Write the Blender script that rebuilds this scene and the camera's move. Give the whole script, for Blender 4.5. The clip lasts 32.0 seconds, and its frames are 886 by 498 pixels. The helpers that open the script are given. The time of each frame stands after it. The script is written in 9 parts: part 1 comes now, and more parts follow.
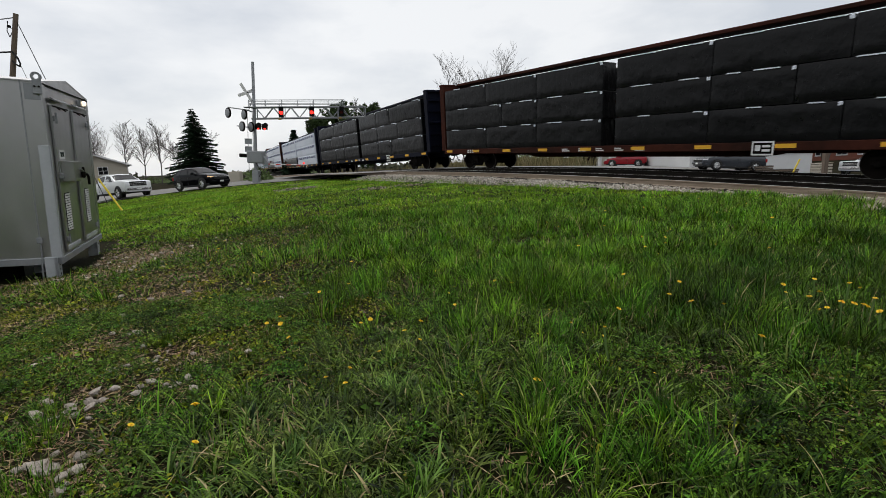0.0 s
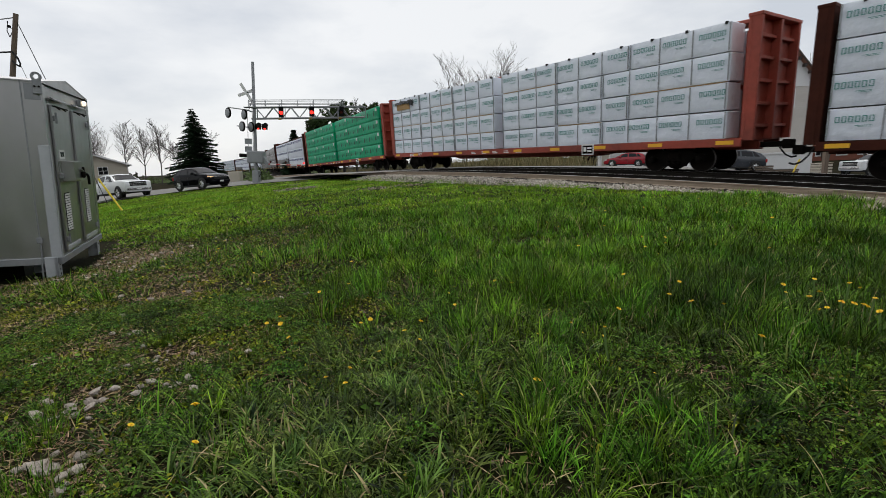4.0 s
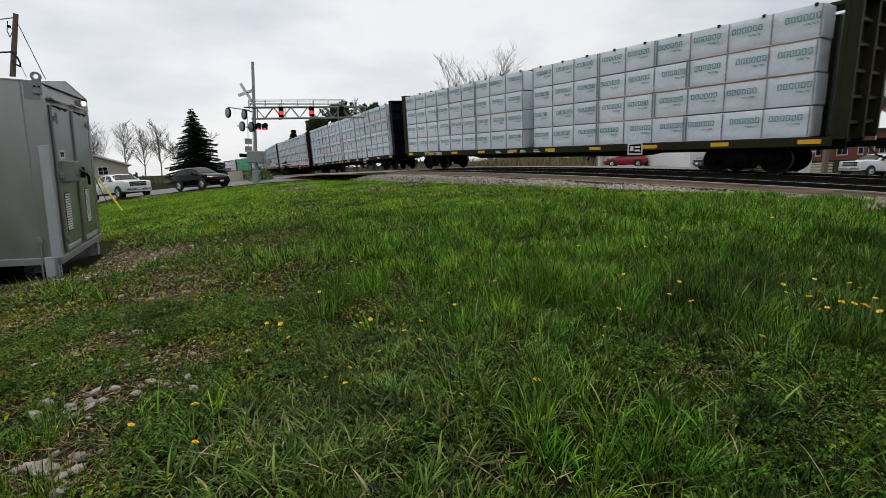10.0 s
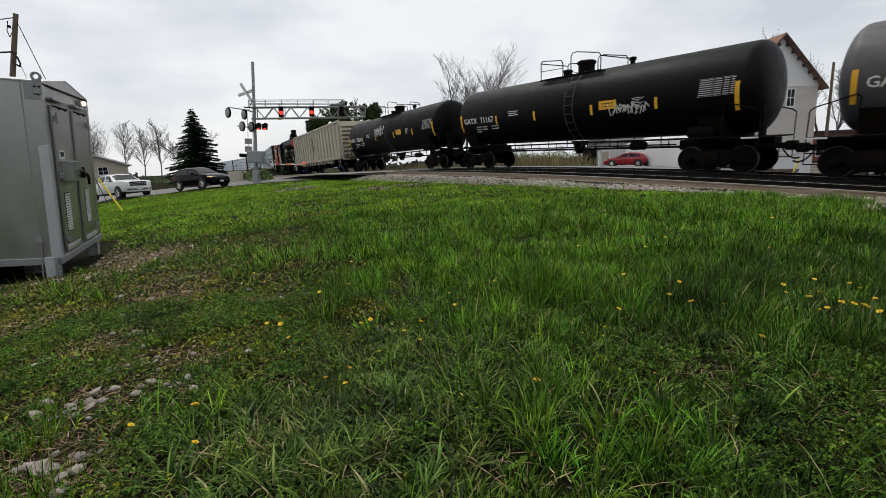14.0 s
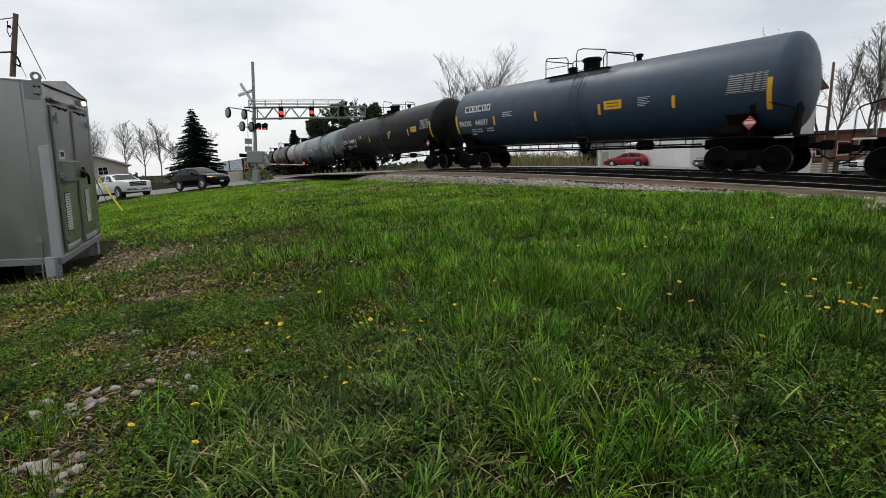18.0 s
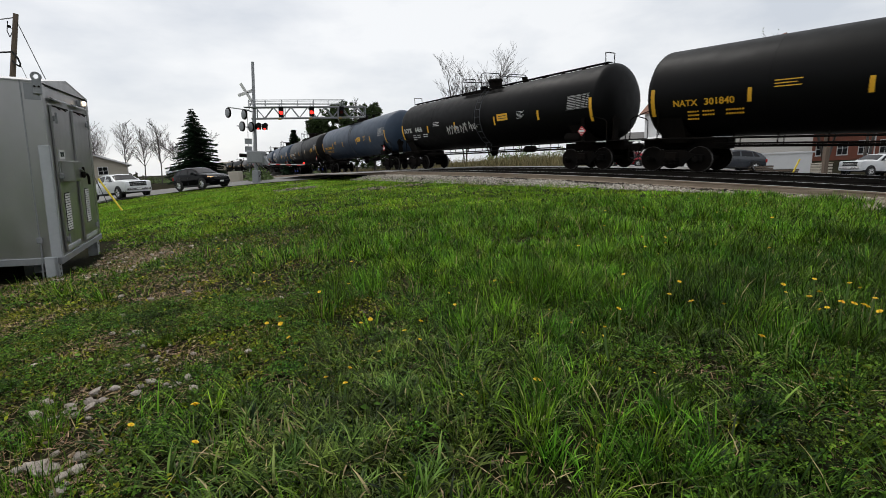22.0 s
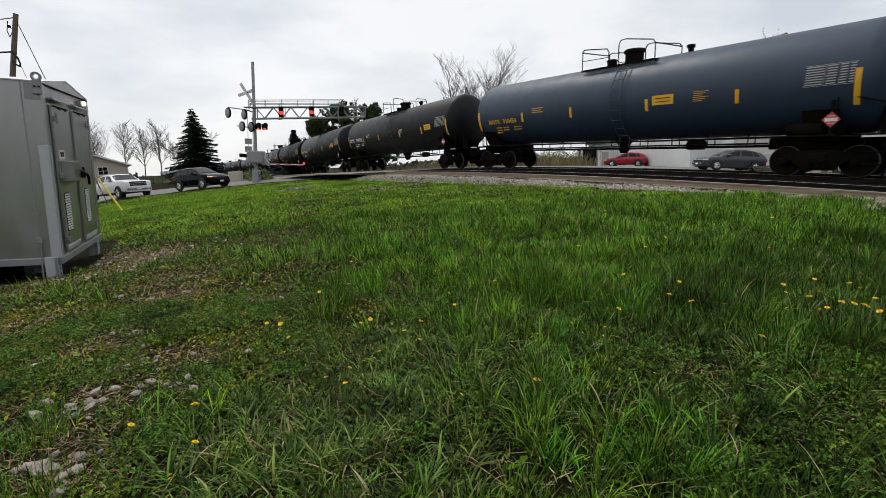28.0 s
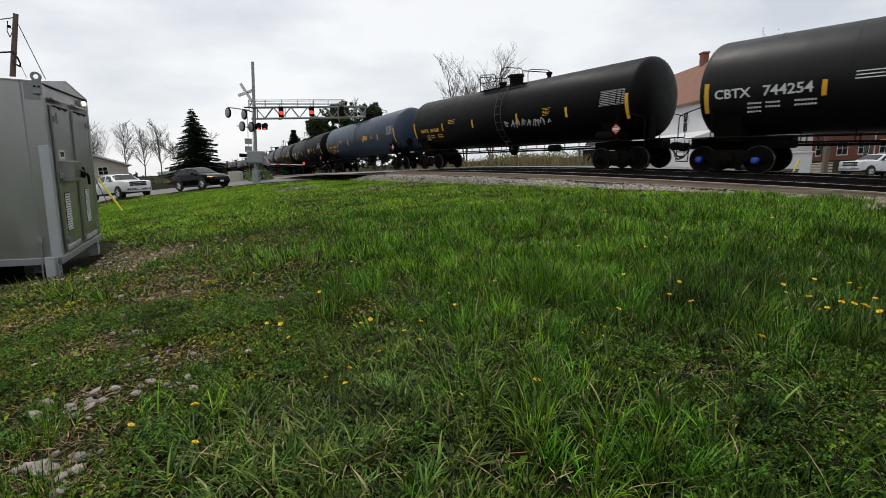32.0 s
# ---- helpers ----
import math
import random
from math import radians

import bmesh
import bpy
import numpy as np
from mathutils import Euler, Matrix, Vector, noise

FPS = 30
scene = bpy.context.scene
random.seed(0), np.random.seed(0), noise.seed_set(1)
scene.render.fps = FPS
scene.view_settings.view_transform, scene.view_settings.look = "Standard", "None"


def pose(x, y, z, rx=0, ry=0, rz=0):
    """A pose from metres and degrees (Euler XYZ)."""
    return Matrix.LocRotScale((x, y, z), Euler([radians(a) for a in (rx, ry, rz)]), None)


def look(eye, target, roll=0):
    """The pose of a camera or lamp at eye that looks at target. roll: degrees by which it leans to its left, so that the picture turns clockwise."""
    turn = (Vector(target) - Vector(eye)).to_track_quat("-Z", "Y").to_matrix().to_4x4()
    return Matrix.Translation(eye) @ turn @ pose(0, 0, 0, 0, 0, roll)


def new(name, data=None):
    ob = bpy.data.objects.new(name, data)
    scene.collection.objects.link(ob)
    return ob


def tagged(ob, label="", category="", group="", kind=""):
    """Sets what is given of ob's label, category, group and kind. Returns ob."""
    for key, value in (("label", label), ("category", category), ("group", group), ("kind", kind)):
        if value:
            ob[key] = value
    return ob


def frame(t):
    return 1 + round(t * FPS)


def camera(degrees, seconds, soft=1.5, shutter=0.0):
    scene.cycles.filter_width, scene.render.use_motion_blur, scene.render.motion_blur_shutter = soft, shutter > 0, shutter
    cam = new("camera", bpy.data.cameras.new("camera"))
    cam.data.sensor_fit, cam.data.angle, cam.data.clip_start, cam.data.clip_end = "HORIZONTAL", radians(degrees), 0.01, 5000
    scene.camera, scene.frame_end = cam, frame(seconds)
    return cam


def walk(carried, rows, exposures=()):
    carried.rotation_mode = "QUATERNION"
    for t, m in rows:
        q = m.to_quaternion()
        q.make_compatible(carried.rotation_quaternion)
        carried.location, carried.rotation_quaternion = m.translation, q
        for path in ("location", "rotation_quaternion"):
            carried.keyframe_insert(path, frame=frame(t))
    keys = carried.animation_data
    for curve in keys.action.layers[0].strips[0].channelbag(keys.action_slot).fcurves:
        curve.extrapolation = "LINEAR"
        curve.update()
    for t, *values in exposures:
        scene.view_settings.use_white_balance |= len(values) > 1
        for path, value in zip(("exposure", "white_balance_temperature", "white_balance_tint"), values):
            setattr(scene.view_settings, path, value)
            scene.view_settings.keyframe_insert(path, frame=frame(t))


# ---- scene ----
EYE_Z = 0.397
cam = camera(87.39, 32.0, soft=0.55, shutter=0.06)
CAM_POSE = Matrix.Translation((0, 0, EYE_Z)) @ pose(0, 0, 0, 90 - 10.526, 0, 0) @ pose(0, 0, 0, 0, 0, -2.559)
walk(cam, [(0.0, CAM_POSE), (32.0, CAM_POSE)], exposures=[(0.0, -0.06), (11.0, -0.10), (18.0, -0.03), (24.0, -0.01), (32.0, -0.01)])

# ---- light: an overcast spring day ----
SUN_AZ, SUN_EL = radians(-35), radians(52)
world = bpy.data.worlds.new("world")
scene.world = world
world.use_nodes = True
wn, wl = world.node_tree.nodes, world.node_tree.links
wn.clear()
w_out = wn.new("ShaderNodeOutputWorld")
w_bg = wn.new("ShaderNodeBackground")
w_sky = wn.new("ShaderNodeTexSky")
w_sky.sky_type = "NISHITA"
w_sky.sun_disc = False
w_sky.sun_elevation, w_sky.sun_rotation = SUN_EL, SUN_AZ
w_sky.dust_density, w_sky.air_density = 2.0, 1.0
w_tc = wn.new("ShaderNodeTexCoord")
w_map = wn.new("ShaderNodeMapping")
w_map.inputs["Scale"].default_value = (1.0, 1.0, 2.6)
w_n1 = wn.new("ShaderNodeTexNoise")
w_n1.inputs["Scale"].default_value, w_n1.inputs["Detail"].default_value = 2.3, 7.0
w_n1.inputs["Roughness"].default_value = 0.52
w_ramp = wn.new("ShaderNodeValToRGB")
w_ramp.color_ramp.elements[0].position, w_ramp.color_ramp.elements[0].color = 0.34, (0.66, 0.70, 0.76, 1)
w_ramp.color_ramp.elements[1].position, w_ramp.color_ramp.elements[1].color = 0.58, (0.97, 0.98, 0.99, 1)
w_scale = wn.new("ShaderNodeMixRGB")
w_scale.blend_type = "MULTIPLY"
w_scale.inputs[0].default_value = 1.0
w_scale.inputs[2].default_value = (0.12, 0.12, 0.12, 1)
w_mix = wn.new("ShaderNodeMixRGB")
w_mix.inputs[0].default_value = 0.90
wl.new(w_tc.outputs["Generated"], w_map.inputs["Vector"])
wl.new(w_map.outputs[0], w_n1.inputs["Vector"])
wl.new(w_n1.outputs[0], w_ramp.inputs[0])
wl.new(w_sky.outputs[0], w_scale.inputs[1])
wl.new(w_scale.outputs[0], w_mix.inputs[1])
wl.new(w_ramp.outputs[0], w_mix.inputs[2])
w_sep = wn.new("ShaderNodeSeparateXYZ")
w_high = wn.new("ShaderNodeMapRange")
w_high.inputs[1].default_value, w_high.inputs[2].default_value = 0.42, 0.95
w_high.inputs[3].default_value, w_high.inputs[4].default_value = 1.0, 1.2
w_thick = wn.new("ShaderNodeMixRGB")
w_thick.blend_type = "MULTIPLY"
w_thick.inputs[0].default_value = 1.0
wl.new(w_tc.outputs["Generated"], w_sep.inputs[0])
wl.new(w_sep.outputs[2], w_high.inputs[0])
wl.new(w_mix.outputs[0], w_thick.inputs[1])
wl.new(w_high.outputs[0], w_thick.inputs[2])
wl.new(w_thick.outputs[0], w_bg.inputs[0])
w_bg.inputs[1].default_value = 1.0
wl.new(w_bg.outputs[0], w_out.inputs[0])
sun_data = bpy.data.lights.new("sun", "SUN")
sun_data.energy, sun_data.angle, sun_data.color = 1.45, radians(10), (1.0, 0.97, 0.92)
sun = new("sun", sun_data)
sun.matrix_world = look((-20 * math.sin(-SUN_AZ), 20, 40), (0, 0, 0))


# ---- materials ----
def mat(name, base, dark=None, rough=0.6, metal=0.0, scale=6.0, amount=0.6, bump=0.0, bump_scale=60.0,
        stretch=(1, 1, 1), per_object=0.0, island=0.0, spec=0.5, fine=0.25, trans=0.0, bump_dist=0.02):
    """A surface with variation at two scales, relief and slight difference from piece to piece."""
    m = bpy.data.materials.new(name)
    m.use_nodes = True
    n, l = m.node_tree.nodes, m.node_tree.links
    b = n["Principled BSDF"]
    b.inputs["Roughness"].default_value, b.inputs["Metallic"].default_value = rough, metal
    b.inputs["Specular IOR Level"].default_value = spec
    dark = dark or tuple(c * 0.7 for c in base)
    tc = n.new("ShaderNodeTexCoord")
    mp = n.new("ShaderNodeMapping")
    mp.inputs["Scale"].default_value = stretch
    l.new(tc.outputs["Object"], mp.inputs["Vector"])
    big = n.new("ShaderNodeTexNoise")
    big.inputs["Scale"].default_value, big.inputs["Detail"].default_value = scale * 0.18, 5
    small = n.new("ShaderNodeTexNoise")
    small.inputs["Scale"].default_value, small.inputs["Detail"].default_value = scale * 2.2, 4
    l.new(mp.outputs[0], big.inputs["Vector"])
    l.new(mp.outputs[0], small.inputs["Vector"])
    mixf = n.new("ShaderNodeMix")
    mixf.inputs[0].default_value = fine
    l.new(big.outputs[0], mixf.inputs[2])
    l.new(small.outputs[0], mixf.inputs[3])
    rmp = n.new("ShaderNodeMapRange")
    rmp.inputs[1].default_value, rmp.inputs[2].default_value = 0.36, 0.66
    rmp.inputs[3].default_value, rmp.inputs[4].default_value = 0.0, amount
    l.new(mixf.outputs[0], rmp.inputs[0])
    mix = n.new("ShaderNodeMix")
    mix.data_type = "RGBA"
    mix.inputs[6].default_value, mix.inputs[7].default_value = (*base, 1), (*dark, 1)
    l.new(rmp.outputs[0], mix.inputs[0])
    col = mix.outputs[2]
    if per_object or island:
        src = n.new("ShaderNodeObjectInfo") if per_object else n.new("ShaderNodeNewGeometry")
        key = "Random" if per_object else "Random Per Island"
        mr = n.new("ShaderNodeMapRange")
        k = per_object or island
        mr.inputs[3].default_value, mr.inputs[4].default_value = 1 - k, 1 + k
        l.new(src.outputs[key], mr.inputs[0])
        hsv = n.new("ShaderNodeHueSaturation")
        l.new(mr.outputs[0], hsv.inputs["Value"])
        l.new(col, hsv.inputs["Color"])
        col = hsv.outputs[0]
    l.new(col, b.inputs["Base Color"])
    rr = n.new("ShaderNodeMapRange")
    rr.inputs[3].default_value, rr.inputs[4].default_value = max(rough - 0.12, 0.03), min(rough + 0.15, 1)
    l.new(small.outputs[0], rr.inputs[0])
    l.new(rr.outputs[0], b.inputs["Roughness"])
    if bump:
        bn = n.new("ShaderNodeTexNoise")
        bn.inputs["Scale"].default_value, bn.inputs["Detail"].default_value = bump_scale, 4
        l.new(mp.outputs[0], bn.inputs["Vector"])
        bp = n.new("ShaderNodeBump")
        bp.inputs["Strength"].default_value, bp.inputs["Distance"].default_value = bump, bump_dist
        l.new(bn.outputs[0], bp.inputs["Height"])
        l.new(bp.outputs[0], b.inputs["Normal"])
    if trans:
        b.inputs["Transmission Weight"].default_value = trans
    return m


def glow(name, color, strength):
    m = bpy.data.materials.new(name)
    m.use_nodes = True
    b = m.node_tree.nodes["Principled BSDF"]
    b.inputs["Base Color"].default_value = (*color, 1)
    b.inputs["Emission Color"].default_value, b.inputs["Emission Strength"].default_value = (*color, 1), strength
    return m


M_BLACK = mat("tank_black_paint", (0.0013, 0.0014, 0.0016), (0.003, 0.0027, 0.0024), rough=0.5, spec=0.11, scale=1.2, amount=0.8, bump=0.05, bump_scale=2.0, per_object=0.2)
M_CHAR = mat("tank_charcoal_paint", (0.0028, 0.003, 0.0034), (0.005, 0.0045, 0.0045), rough=0.46, spec=0.24, scale=1.0, amount=0.8, bump=0.03, bump_scale=2.0, per_object=0.15)
M_GREYBLUE = mat("tank_slate_paint", (0.020, 0.040, 0.072), (0.012, 0.025, 0.048), rough=0.5, spec=0.5, scale=1.0, amount=0.8, bump=0.03, bump_scale=2.0, per_object=0.15)
M_DUST = mat("tank_dusty_grey_paint", (0.085, 0.075, 0.066), (0.020, 0.036, 0.066), rough=0.5, spec=0.4, scale=1.4, amount=0.9, stretch=(1, 1, 2.0))
M_SILVER = mat("tank_silver_paint", (0.30, 0.33, 0.34), (0.18, 0.20, 0.20), rough=0.45, scale=1.4, amount=0.9, stretch=(1, 1, 0.5))
M_ORANGE = mat("tank_faded_orange_paint", (0.50, 0.20, 0.13), (0.35, 0.13, 0.08), rough=0.55, scale=1.5)
M_WHITE = mat("white_paint", (0.74, 0.74, 0.72), (0.6, 0.6, 0.57), rough=0.55, scale=3)
M_YELLOW = mat("reflective_yellow", (0.85, 0.45, 0.02), (0.7, 0.36, 0.02), rough=0.5, scale=5)
M_RED = mat("red_sign", (0.55, 0.05, 0.05), rough=0.5)
M_BLUE = mat("blue_bearing_cap", (0.03, 0.08, 0.5), rough=0.4)
M_STEEL = mat("bogie_steel", (0.004, 0.0036, 0.0033), (0.012, 0.009, 0.007), rough=0.85, scale=6, amount=0.8, bump=0.3, bump_scale=30, spec=0.08)
M_TREAD = mat("worn_wheel_steel", (0.10, 0.095, 0.09), (0.04, 0.034, 0.03), rough=0.4, metal=0.8, scale=6)
M_BROWN = mat("oxide_brown_paint", (0.062, 0.017, 0.010), (0.020, 0.009, 0.006), rough=0.7, spec=0.1, scale=3, amount=0.9, bump=0.1)
M_NAVY = mat("navy_paint", (0.003, 0.005, 0.016), (0.006, 0.006, 0.010), rough=0.55, spec=0.1, scale=3)
M_OLIVE = mat("dark_olive_paint", (0.024, 0.026, 0.009), (0.013, 0.013, 0.007), rough=0.6, spec=0.15, scale=3)
M_REDOX = mat("red_oxide_paint", (0.36, 0.055, 0.030), (0.17, 0.035, 0.022), rough=0.6, scale=3, amount=0.9)
M_WRAPW = mat("white_lumber_wrap", (0.78, 0.82, 0.89), (0.64, 0.69, 0.77), rough=0.36, scale=5, amount=0.7, bump=0.9, bump_scale=7.0, per_object=0.05, bump_dist=0.035, spec=0.4, stretch=(1.0, 1.0, 0.7))
M_WRAPB = mat("black_lumber_wrap", (0.003, 0.0032, 0.0038), (0.006, 0.006, 0.007), rough=0.3, scale=3, amount=0.8, bump=0.45, bump_scale=4.5, bump_dist=0.05, spec=0.2, stretch=(1.0, 1.0, 0.6))
M_WRAPG = mat("green_lumber_wrap", (0.004, 0.42, 0.20), (0.003, 0.29, 0.135), rough=0.42, scale=3, amount=0.8, bump=0.9, bump_scale=7.0, per_object=0.06, bump_dist=0.035, spec=0.25, stretch=(1.0, 1.0, 0.6))
M_TIMBER = mat("pale_timber", (0.50, 0.32, 0.14), (0.36, 0.22, 0.10), rough=0.8, scale=8, stretch=(0.2, 1, 3))
M_GREENINK = mat("green_print", (0.015, 0.24, 0.20), rough=0.5)
M_BLUEINK = mat("navy_print", (0.03, 0.05, 0.18), rough=0.5)
M_DARKINK = mat("black_print", (0.012, 0.03, 0.02), rough=0.5)
M_LOCOBLACK = mat("locomotive_black", (0.0025, 0.0026, 0.003), (0.006, 0.0055, 0.005), rough=0.55, scale=3, spec=0.10)
M_LOCORED = mat("locomotive_orange_red", (0.60, 0.075, 0.016), (0.26, 0.035, 0.012), rough=0.5, scale=1.6, amount=0.75, fine=0.35, spec=0.25)
M_CREAM = mat("cream_paint", (0.64, 0.52, 0.34), (0.40, 0.30, 0.17), rough=0.55, scale=1.8, amount=0.8, fine=0.35)
M_TAN = mat("hopper_tan_paint", (0.50, 0.46, 0.37), (0.40, 0.36, 0.28), rough=0.55, scale=1.6, amount=0.8, bump=0.06, stretch=(1, 1, 0.5))
M_GLASS = mat("dark_window_glass", (0.008, 0.009, 0.011), rough=0.06, spec=0.25)
M_ALU = mat("aluminium_sheet", (0.50, 0.50, 0.51), (0.38, 0.375, 0.37), rough=0.36, metal=1.0, scale=2.2, amount=0.9, bump=0.04, bump_scale=2.2, stretch=(1, 1, 0.5))
M_ANGLE = mat("pale_galvanised_steel", (0.50, 0.52, 0.54), (0.36, 0.38, 0.40), rough=0.5, metal=0.35, scale=8)
M_GALV = mat("galvanised_steel", (0.30, 0.31, 0.32), (0.20, 0.21, 0.22), rough=0.5, metal=0.4, scale=8)
M_RUBBER = mat("tyre_rubber", (0.018, 0.018, 0.018), rough=0.85)
# one rail steel in two tones: lit near face, farther rails with shade painted in
M_RAIL = mat("rusted_rail", (0.33, 0.265, 0.20), (0.22, 0.17, 0.125), rough=0.8, scale=10, bump=0.2, spec=0.2)
M_RAILSHADE = mat("shaded_rail", (0.020, 0.017, 0.014), (0.010, 0.009, 0.008), rough=0.8, scale=10, bump=0.2, spec=0.1)
M_RAILTOP = mat("polished_rail_head", (0.60, 0.59, 0.57), (0.5, 0.48, 0.46), rough=0.35, metal=0.3)
M_TIE = mat("weathered_tie", (0.05, 0.040, 0.032), (0.025, 0.02, 0.017), rough=0.9, scale=10, bump=0.4, stretch=(1, 0.2, 1), per_object=0.25)
M_BARK = mat("grey_bark", (0.115, 0.103, 0.095), (0.065, 0.058, 0.052), spec=0.05, rough=0.9, scale=10, bump=0.3)
M_POLE = mat("weathered_pole_wood", (0.16, 0.12, 0.09), (0.10, 0.075, 0.055), rough=0.9, scale=8, stretch=(3, 3, 0.2), bump=0.3)
M_NEEDLE = mat("spruce_needles", (0.010, 0.024, 0.009), (0.005, 0.013, 0.006), rough=0.85, spec=0.08, scale=3, island=0.4)
M_PINE = mat("pine_needles", (0.045, 0.070, 0.022), (0.018, 0.032, 0.012), rough=0.8, spec=0.08, scale=3, island=0.45)
M_LEAF = mat("young_leaves", (0.10, 0.15, 0.035), (0.06, 0.10, 0.025), rough=0.7, scale=3, island=0.4)
M_ASPHALT = mat("worn_asphalt", (0.17, 0.165, 0.155), (0.11, 0.108, 0.104), rough=0.9, scale=2.5, bump=0.4, bump_scale=60)
M_BALLAST = mat("ballast_stone", (0.42, 0.385, 0.33), (0.20, 0.18, 0.15), rough=0.95, scale=14, bump=0.5, island=0.5, spec=0.15)
M_RUBBLE = mat("coarse_broken_stone", (0.27, 0.225, 0.185), (0.115, 0.092, 0.075), rough=0.95, scale=9, bump=0.5, island=0.5, spec=0.1)
# bed and inner stones: the train's shadow is painted into these dark colours
M_BED = mat("shaded_ballast_bed", (0.028, 0.024, 0.020), (0.012, 0.010, 0.009), rough=1.0, scale=30, bump=1.0, bump_scale=28, bump_dist=0.05, spec=0.05)
M_SHADESTONE = mat("shaded_ballast_stone", (0.060, 0.050, 0.042), (0.022, 0.019, 0.016), rough=0.95, scale=14, bump=0.5, island=0.5, spec=0.1)


# ---- mesh building ----
class Geo:
    """Collects vertices and faces for one mesh."""

    def __init__(self):
        self.v, self.f = [], []

    def add(self, verts, faces):
        o = len(self.v)
        self.v += [tuple(p) for p in verts]
        self.f += [tuple(i + o for i in fc) for fc in faces]
        return self

    def box(self, x0, x1, y0, y1, z0, z1, c=0.0):
        if c <= 0:
            vs = [(x, y, z) for x in (x0, x1) for y in (y0, y1) for z in (z0, z1)]
            return self.add(vs, [(0, 1, 3, 2), (4, 6, 7, 5), (0, 4, 5, 1), (2, 3, 7, 6), (0, 2, 6, 4), (1, 5, 7, 3)])
        vs, idx = [], {}
        for i, x in enumerate((x0, x1)):
            for j, y in enumerate((y0, y1)):
                for k, z in enumerate((z0, z1)):
                    sx, sy, sz = (c if i == 0 else -c), (c if j == 0 else -c), (c if k == 0 else -c)
                    for a, p in enumerate(((x, y + sy, z + sz), (x + sx, y, z + sz), (x + sx, y + sy, z))):
                        idx[i, j, k, a] = len(vs)
                        vs.append(p)
        g = lambda i, j, k, a: idx[i, j, k, a]
        fs = []
        for i in (0, 1):
            q = [g(i, 0, 0, 0), g(i, 0, 1, 0), g(i, 1, 1, 0), g(i, 1, 0, 0)]
            fs.append(q if i == 0 else q[::-1])
            q = [g(0, i, 0, 1), g(1, i, 0, 1), g(1, i, 1, 1), g(0, i, 1, 1)]
            fs.append(q if i == 0 else q[::-1])
            q = [g(0, 0, i, 2), g(0, 1, i, 2), g(1, 1, i, 2), g(1, 0, i, 2)]
            fs.append(q if i == 0 else q[::-1])
        for p in (0, 1):
            for q in (0, 1):
                fs.append((g(0, p, q, 1), g(1, p, q, 1), g(1, p, q, 2), g(0, p, q, 2)))
                fs.append((g(p, 0, q, 0), g(p, 1, q, 0), g(p, 1, q, 2), g(p, 0, q, 2)))
                fs.append((g(p, q, 0, 0), g(p, q, 1, 0), g(p, q, 1, 1), g(p, q, 0, 1)))
        for i in (0, 1):
            for j in (0, 1):
                for k in (0, 1):
                    fs.append((g(i, j, k, 0), g(i, j, k, 1), g(i, j, k, 2)))
        return self.add(vs, fs)

    def cyl(self, p0, p1, r0, r1=None, n=10, caps=True):
        p0, p1 = Vector(p0), Vector(p1)
        r1 = r0 if r1 is None else r1
        d = (p1 - p0).normalized()
        a = d.orthogonal().normalized()
        b = d.cross(a)
        vs = []
        for p, r in ((p0, r0), (p1, r1)):
            for i in range(n):
                t = 2 * math.pi * i / n
                vs.append(p + (a * math.cos(t) + b * math.sin(t)) * r)
        fs = [(i, (i + 1) % n, n + (i + 1) % n, n + i) for i in range(n)]
        if caps:
            fs += [tuple(range(n))[::-1], tuple(range(n, 2 * n))]
        return self.add(vs, fs)

    def tube(self, pts, r, n=6):
        for a, b in zip(pts, pts[1:]):
            self.cyl(a, b, r, n=n)
        return self

    def lathe(self, prof, n=24, axis="x", center=(0, 0, 0), caps=True):
        """prof: (along, radius) rows round the axis."""
        vs = []
        for u, r in prof:
            for i in range(n):
                t = 2 * math.pi * i / n
                c, s = r * math.cos(t), r * math.sin(t)
                p = {"x": (u, c, s), "y": (c, u, s), "z": (c, s, u)}[axis]
                vs.append((p[0] + center[0], p[1] + center[1], p[2] + center[2]))
        fs = []
        for k in range(len(prof) - 1):
            for i in range(n):
                j = (i + 1) % n
                fs.append((k * n + i, k * n + j, (k + 1) * n + j, (k + 1) * n + i))
        if caps and prof[0][1] > 1e-4:
            fs.append(tuple(range(n))[::-1])
        if caps and prof[-1][1] > 1e-4:
            fs.append(tuple(range((len(prof) - 1) * n, len(prof) * n)))
        return self.add(vs, fs)

    def prism(self, poly, y0, y1, plane="xz"):
        """A flat outline pushed out from y0 to y1."""
        n = len(poly)
        mk = {"xz": lambda a, b, y: (a, y, b), "yz": lambda a, b, y: (y, a, b), "xy": lambda a, b, y: (a, b, y)}[plane]
        vs = [mk(a, b, y0) for a, b in poly] + [mk(a, b, y1) for a, b in poly]
        fs = [tuple(range(n)), tuple(range(2 * n - 1, n - 1, -1))] + [((i + 1) % n, i, n + i, n + (i + 1) % n) for i in range(n)]
        return self.add(vs, fs)

    def mesh(self, name, material, smooth=True):
        me = bpy.data.meshes.new(name)
        me.from_pydata(self.v, [], self.f)
        bm = bmesh.new()
        bm.from_mesh(me)
        bmesh.ops.recalc_face_normals(bm, faces=bm.faces)
        bm.to_mesh(me)
        bm.free()
        if smooth:
            me.polygons.foreach_set("use_smooth", [True] * len(me.polygons))
            me.set_sharp_from_angle(angle=radians(32))
        me.materials.append(material)
        return me


